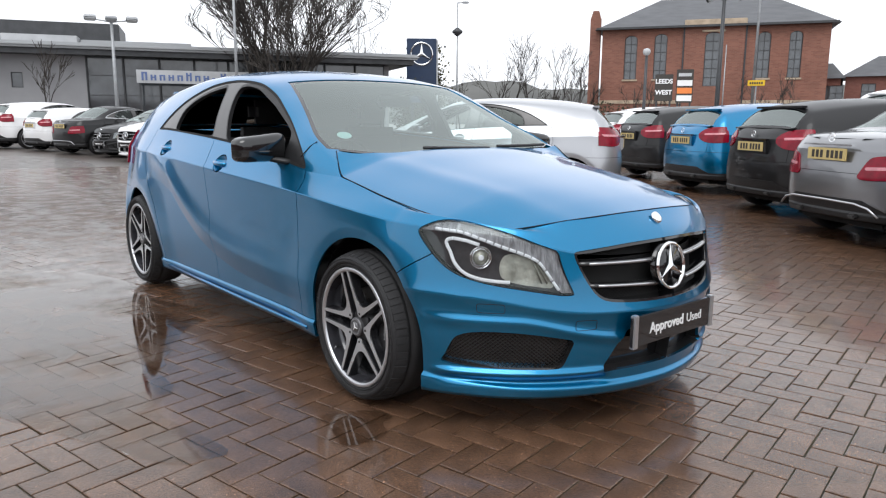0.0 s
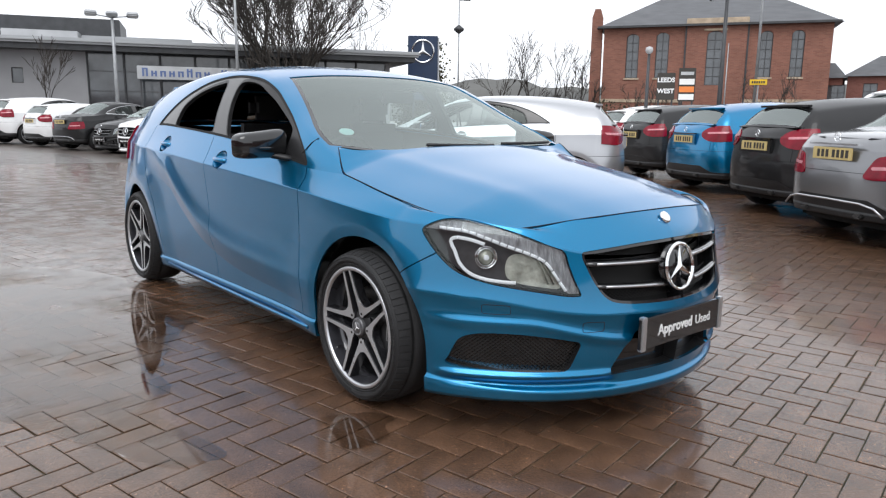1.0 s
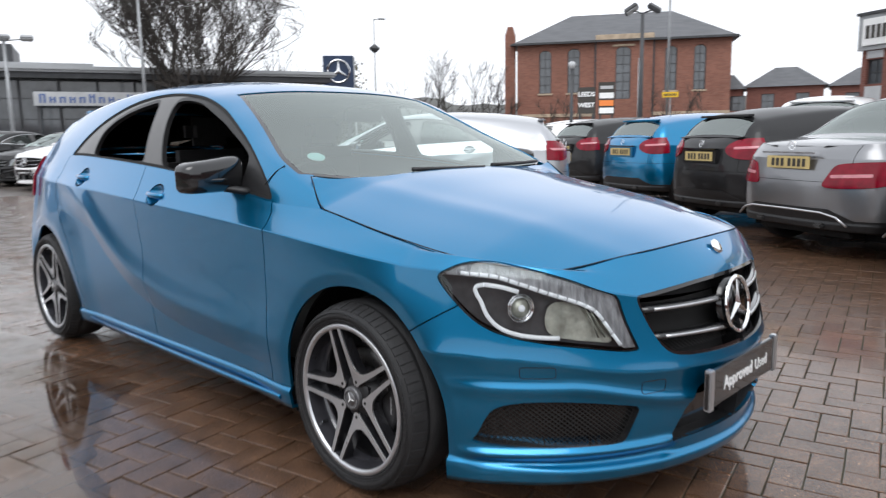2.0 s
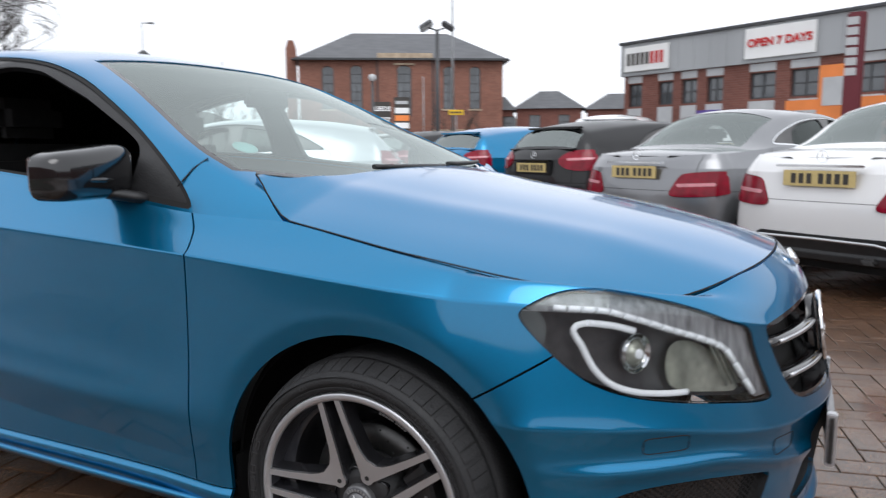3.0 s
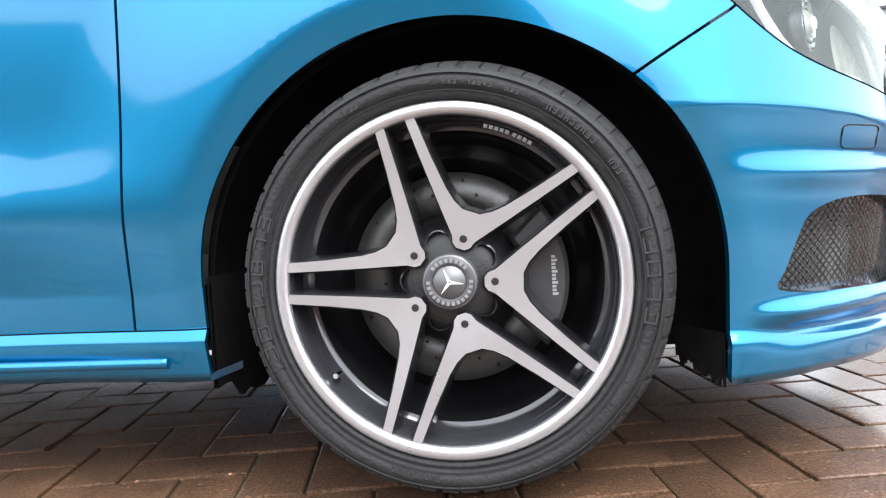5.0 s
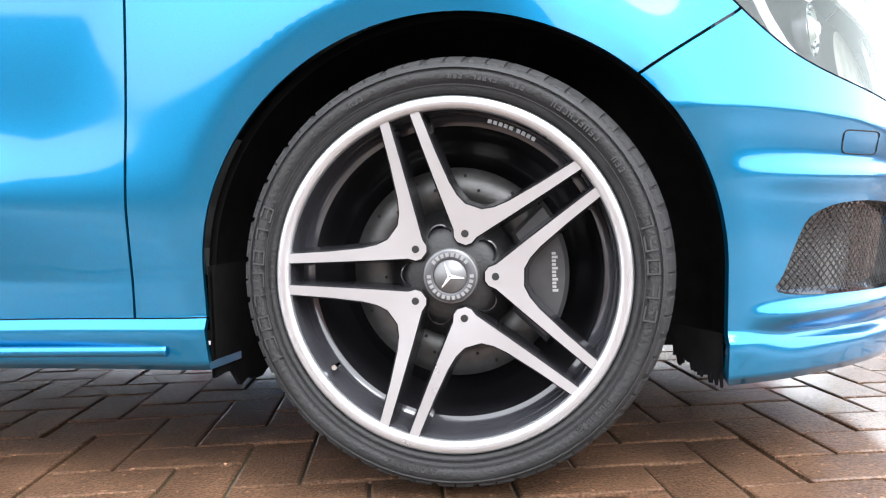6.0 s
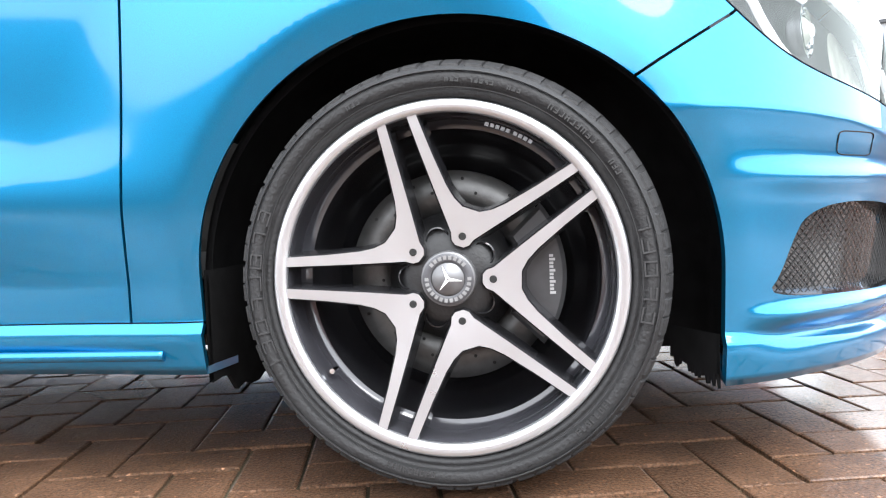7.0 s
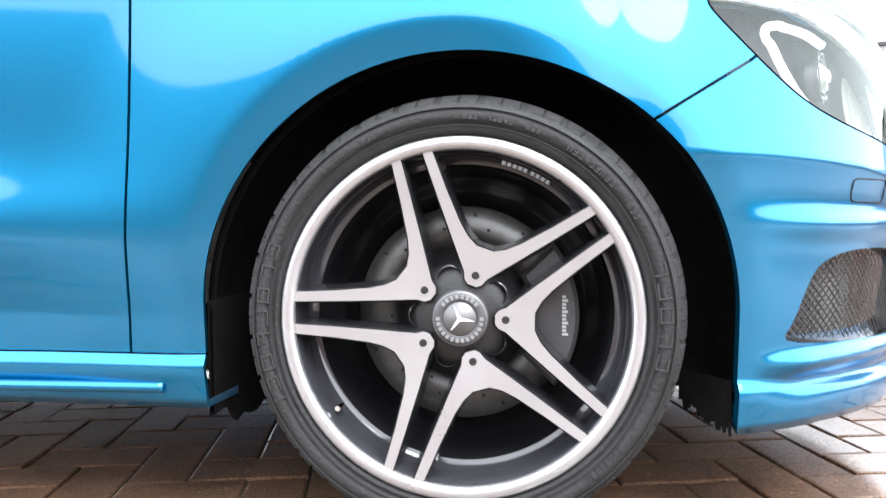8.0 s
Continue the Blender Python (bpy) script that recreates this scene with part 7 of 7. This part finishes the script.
def roadside_signs():
    a = thing("place_sign", "dark sign board with white words LEEDS WEST", "sign")
    b = block("board", (-0.28, 0.28, -0.03, 0.03, 1.75, 2.6), BAR_DARK, a, "", 0.01)
    words("LEEDS", 0.2, Matrix.Translation((0, -0.035, 2.37)) @ pose(0, 0, 0, 90, 0, 0), WHITE_MARK, b, 0.006)
    words("WEST", 0.2, Matrix.Translation((0, -0.035, 2.02)) @ pose(0, 0, 0, 90, 0, 0), WHITE_MARK, b, 0.006)
    for x in (-0.24, 0.18):
        block("post", (x, x + 0.06, 0.031, 0.09, 0, 2.55), DARK_GREY, a)
    a.matrix_basis = pose(-11.53, 18.41, 0, 0, 0, 34)
    c = thing("estate_sign", "dark board with pale name strips on posts", "sign")
    b = block("board", (-0.26, 0.26, -0.03, 0.03, 1.7, 2.75), BAR_DARK, c, "", 0.01)
    for k, m in enumerate((WHITE_SIGN, ORANGE, WHITE_SIGN)):
        block("name_strip", (-0.23, 0.23, -0.042, -0.031, 1.75 + k * 0.24, 1.93 + k * 0.24), m, b)
    block("name_strip", (-0.2, 0.2, -0.042, -0.031, 2.53, 2.63), PALE_PANEL, b)
    for x in (-0.22, 0.16):
        block("post", (x, x + 0.06, 0.031, 0.09, 0, 2.7), DARK_GREY, c)
    c.matrix_basis = pose(-11.0, 18.77, 0, 0, 0, 34)
    t = thing("totem_sign", "tall maroon totem sign with pale name strips", "sign")
    b = block("board", (-0.17, 0.17, -0.08, 0.08, 0.3, 3.75), MAROON, t, "", 0.03)
    for k in range(6):
        block("name_strip", (-0.16, 0.05, -0.092, -0.081, 2.5 + k * 0.2, 2.65 + k * 0.2), PALE_PANEL, b)
    block("foot", (-0.25, 0.25, -0.12, 0.12, 0, 0.3), DARK_GREY, t, "", 0.02)
    t.matrix_basis = pose(1.65, 15.05, 0, 0, 0, -10)
    y = thing("yellow_notice", "small yellow notice on a post", "sign")
    block("board", (-0.34, 0.34, -0.02, 0.02, 2.05, 2.28), YELLOW, y, "", 0.01)
    for k in range(6):
        block("notice_bar", (-0.26 + k * 0.09, -0.2 + k * 0.09, -0.032, -0.021, 2.12, 2.21), BAR_DARK, y)
    block("post", (-0.03, 0.03, 0.021, 0.08, 0, 2.3), POLE_GREY, y)
    y.matrix_basis = pose(-13.3, 27.8, 0.55, 0, 0, 27)


def reflection_walls():
    """Plain unseen walls behind the camera, added to darken low reflections in the paint."""
    for k, (x0, y0, x1, y1) in enumerate(((-40, -17, 30, -17), (30, -17, 34, 30))):
        L = math.hypot(x1 - x0, y1 - y0)
        w = block("wall_south" if k == 0 else "wall_east", (0, L, -0.15, 0.15, 0, 3.3), DARK_BRICK)
        w.matrix_basis = Matrix.Translation((x0, y0, 0)) @ Matrix.Rotation(math.atan2(y1 - y0, x1 - x0), 4, "Z")
        tagged(w, "unseen plain brick wall added to darken low reflections", "wall", kind="structure")

# ---- the place ----
hero = hatchback("hatchback_car", PAINT_BLUE, "metallic blue five-door hatchback parked on wet block paving")

# the row of parked cars beyond, tails towards the hatchback
parked(hero, (-2.14, 6.3), 60.5, PAINT_BLACK, "black hatchback with red tail lamps in the parked row", PAINT_BLUE)
parked(hero, (-4.2, 8.0), 64, PAINT_BLUE, "bright blue hatchback with yellow plate in the parked row", PAINT_BLUE)
parked(hero, (-6.4, 9.6), 65, PAINT_BLACK, "black hatchback further along the parked row", PAINT_BLUE)
parked(hero, (-3.72, 5.85), 219, PAINT_SILVER, "silver hatchback parked broadside beside the row", PAINT_BLUE)
parked(hero, (-9.3, 12.4), 65, PAINT_WHITE, "white hatchback at the end of the parked row", PAINT_BLUE)
# the row by the showroom
parked(hero, (-24.2, 2.3), 106, PAINT_WHITE, "white hatchback with red tail lamps near the showroom", PAINT_BLUE)
parked(hero, (-27.0, 1.6), 106, PAINT_WHITE, "tall white estate car near the showroom", PAINT_BLUE, 1.15)
parked(hero, (-19.2, 3.1), 288, PAINT_BLACK, "black car with its nose out near the showroom", PAINT_BLUE, 1.0, True)
parked(hero, (-16.8, 3.1), 288, PAINT_WHITE, "white car with its nose out near the showroom", PAINT_BLUE, 1.1, True)
parked(hero, (-14.0, 3.8), 288, PAINT_WHITE, "white car last in the showroom row", PAINT_BLUE, 1.12, True)
parked(hero, (-33, 7.0), 142, PAINT_WHITE, "small white car in front of the showroom", PAINT_BLUE)
# roofs behind the row
parked(hero, (-2.8, 12.9), 100, PAINT_WHITE, "tall white estate car behind the parked row", PAINT_BLUE, 1.28)
parked(hero, (-1.0, 16.3), 80, PAINT_WHITE, "white car behind the parked row", PAINT_BLUE, 1.32)
parked(hero, (-12.5, 17), 30, PAINT_WHITE, "white van-like car far behind the row", PAINT_BLUE, 1.1)

# its rear side windows are wound down
for pane in [o for o in hero.children if o.name.startswith("rear_door_glass")]:
    bpy.data.objects.remove(pane)

saloon_shape()
saloon = hatchback("saloon_car", PAINT_GREY, "grey metallic saloon with red tail lamps in the parked row")
saloon.matrix_basis = pose(-0.61 + 3.47 * math.cos(radians(60)), 4.82 + 3.47 * math.sin(radians(60)), 0, 0, 0, 60) @ Matrix.Scale(1.02, 4)
saloon["group"] = "parked cars"
parked(saloon, (0.95, 3.72), 57, PAINT_WHITE, "white coupe with dark rear skirt in the parked row", PAINT_GREY, 1.0)
parked(saloon, (-21.6, 2.7), 106, PAINT_BLACK, "black saloon near the showroom", PAINT_GREY)

brick_hall()
trade_unit()
dealership()
cottage(-20.2, 53.9, 18, 5.2, 6.0, 4.3, 1.6, "small brick house with grey hipped roof")
cottage(-14.9, 55.9, 14, 4.6, 5.5, 4.2, 1.4, "small brick house with slate roof behind")
cottage(-22.3, 53.0, 20, 2.0, 4, 4.2, 1.2, "narrow brick gable beside the small house")
flood_lamp(-8.75, 16.9, 4.45, 2, DARK_GREY, "black lamp post with twin floodlights", 0.5, 30)
flood_lamp(-26.05, 5.55, 4.5, 3, POLE_GREY, "grey lamp post with three floodlights", 0.55, 75)
flood_lamp(-9.15, 14.0, 2.8, 1, DARK_GREY, "short black lamp post with one pale head", 0.3, 30)
tall_pole(-14.0, 28.9, 12.0, radius=0.07)
tall_pole(-31.9, 27.0, 8.0, 0.45, 6.3, "grey lamp post with a dark collar")
tall_pole(-28.7, 11.4, 8.0, radius=0.08)
tall_pole(-17.4, 32.4, 4.9, radius=0.04, label="slim pale post before the hall")
sign_tower(-37.1, 28.3, 52)
roadside_signs()
bare_tree(-35.0, 16.9, 11.5, 14, 0.6, 3, "large many-stemmed bare tree with fine twigs", 6, 0.015)
bare_tree(-40, 24.5, 7.5, 1, 0.3, 8, "small bare tree with thin twigs", 5)
for i, (x, y, h) in enumerate(((-42.2, 34.8, 4.6), (-41.5, 35.6, 4.2), (-39.6, 37.7, 6.6), (-38.8, 38.5, 6.9), (-37.8, 39.5, 5.8), (-36.8, 40.4, 6.4), (-35.7, 41.4, 5.4), (-34.8, 42.2, 5.8))):
    bare_tree(x, y, h, 1, 0.3, 20 + i, "slender bare tree before the far hill", 5, 0.014)
bare_tree(-38, 5.5, 4.6, 1, 0.3, 41, "small bare tree in front of the showroom", 5)
for i, (x, y, h) in enumerate(((-28, 41, 4.2), (-21.5, 45.5, 4.6), (-33.5, 38.5, 3.6))):
    bare_tree(x, y, h, 3, 0.5, 60 + i, "low bare shrub beside the brick hall", 4, 0.012)
hedge("hedge", [(-34, 38.5, 0), (-27, 42.5, 0), (-20, 47.5, 0), (-13, 50, 0)], 2.6, 0.7, 5, (0.06, 0.06, 0.035), "low brown-green hedge before the hall")
hedge("ivy", [(-38.6, 27.6, 0), (-37.6, 30.3, 0)], 6.4, 0.45, 9, (0.09, 0.085, 0.04), "dense yellow-green creeper by the sign tower", 3500)
hill()
reflection_walls()
puddle([(0.15, -1.62), (0.08, -1.46), (-0.25, -1.53), (-0.75, -1.42), (-1.05, -1.38), (-1.25, -1.08), (-1.75, -0.78), (-2.3, -1.0), (-3.0, -0.95), (-3.6, -1.3),
        (-3.9, -1.9), (-3.3, -2.3), (-2.2, -2.3), (-1.0, -2.12), (-0.3, -1.86)], 3, "shallow rain puddle on the brick paving", WATER, 0.0038)
puddle([(0.02, -0.97), (0.12, -0.86), (0.27, -0.9), (0.38, -1.02), (0.33, -1.14), (0.2, -1.13), (0.08, -1.06)], 11, "small clear puddle beside the front tyre", POOL, 0.0045)
puddle([(-0.9, -2.0), (-1.6, -1.3), (-2.4, -1.05), (-3.4, -0.7), (-4.6, -0.3), (-7, 0.3), (-10, 1.1), (-15, 2.2), (-21, 2.4),
        (-24, -2), (-19, -6), (-12, -6.5), (-7, -5.6), (-4, -4.2), (-2.2, -3.2), (-1.2, -2.7)], 7, "broad film of rain water over the paving", FILM, 0.0027)
pave()
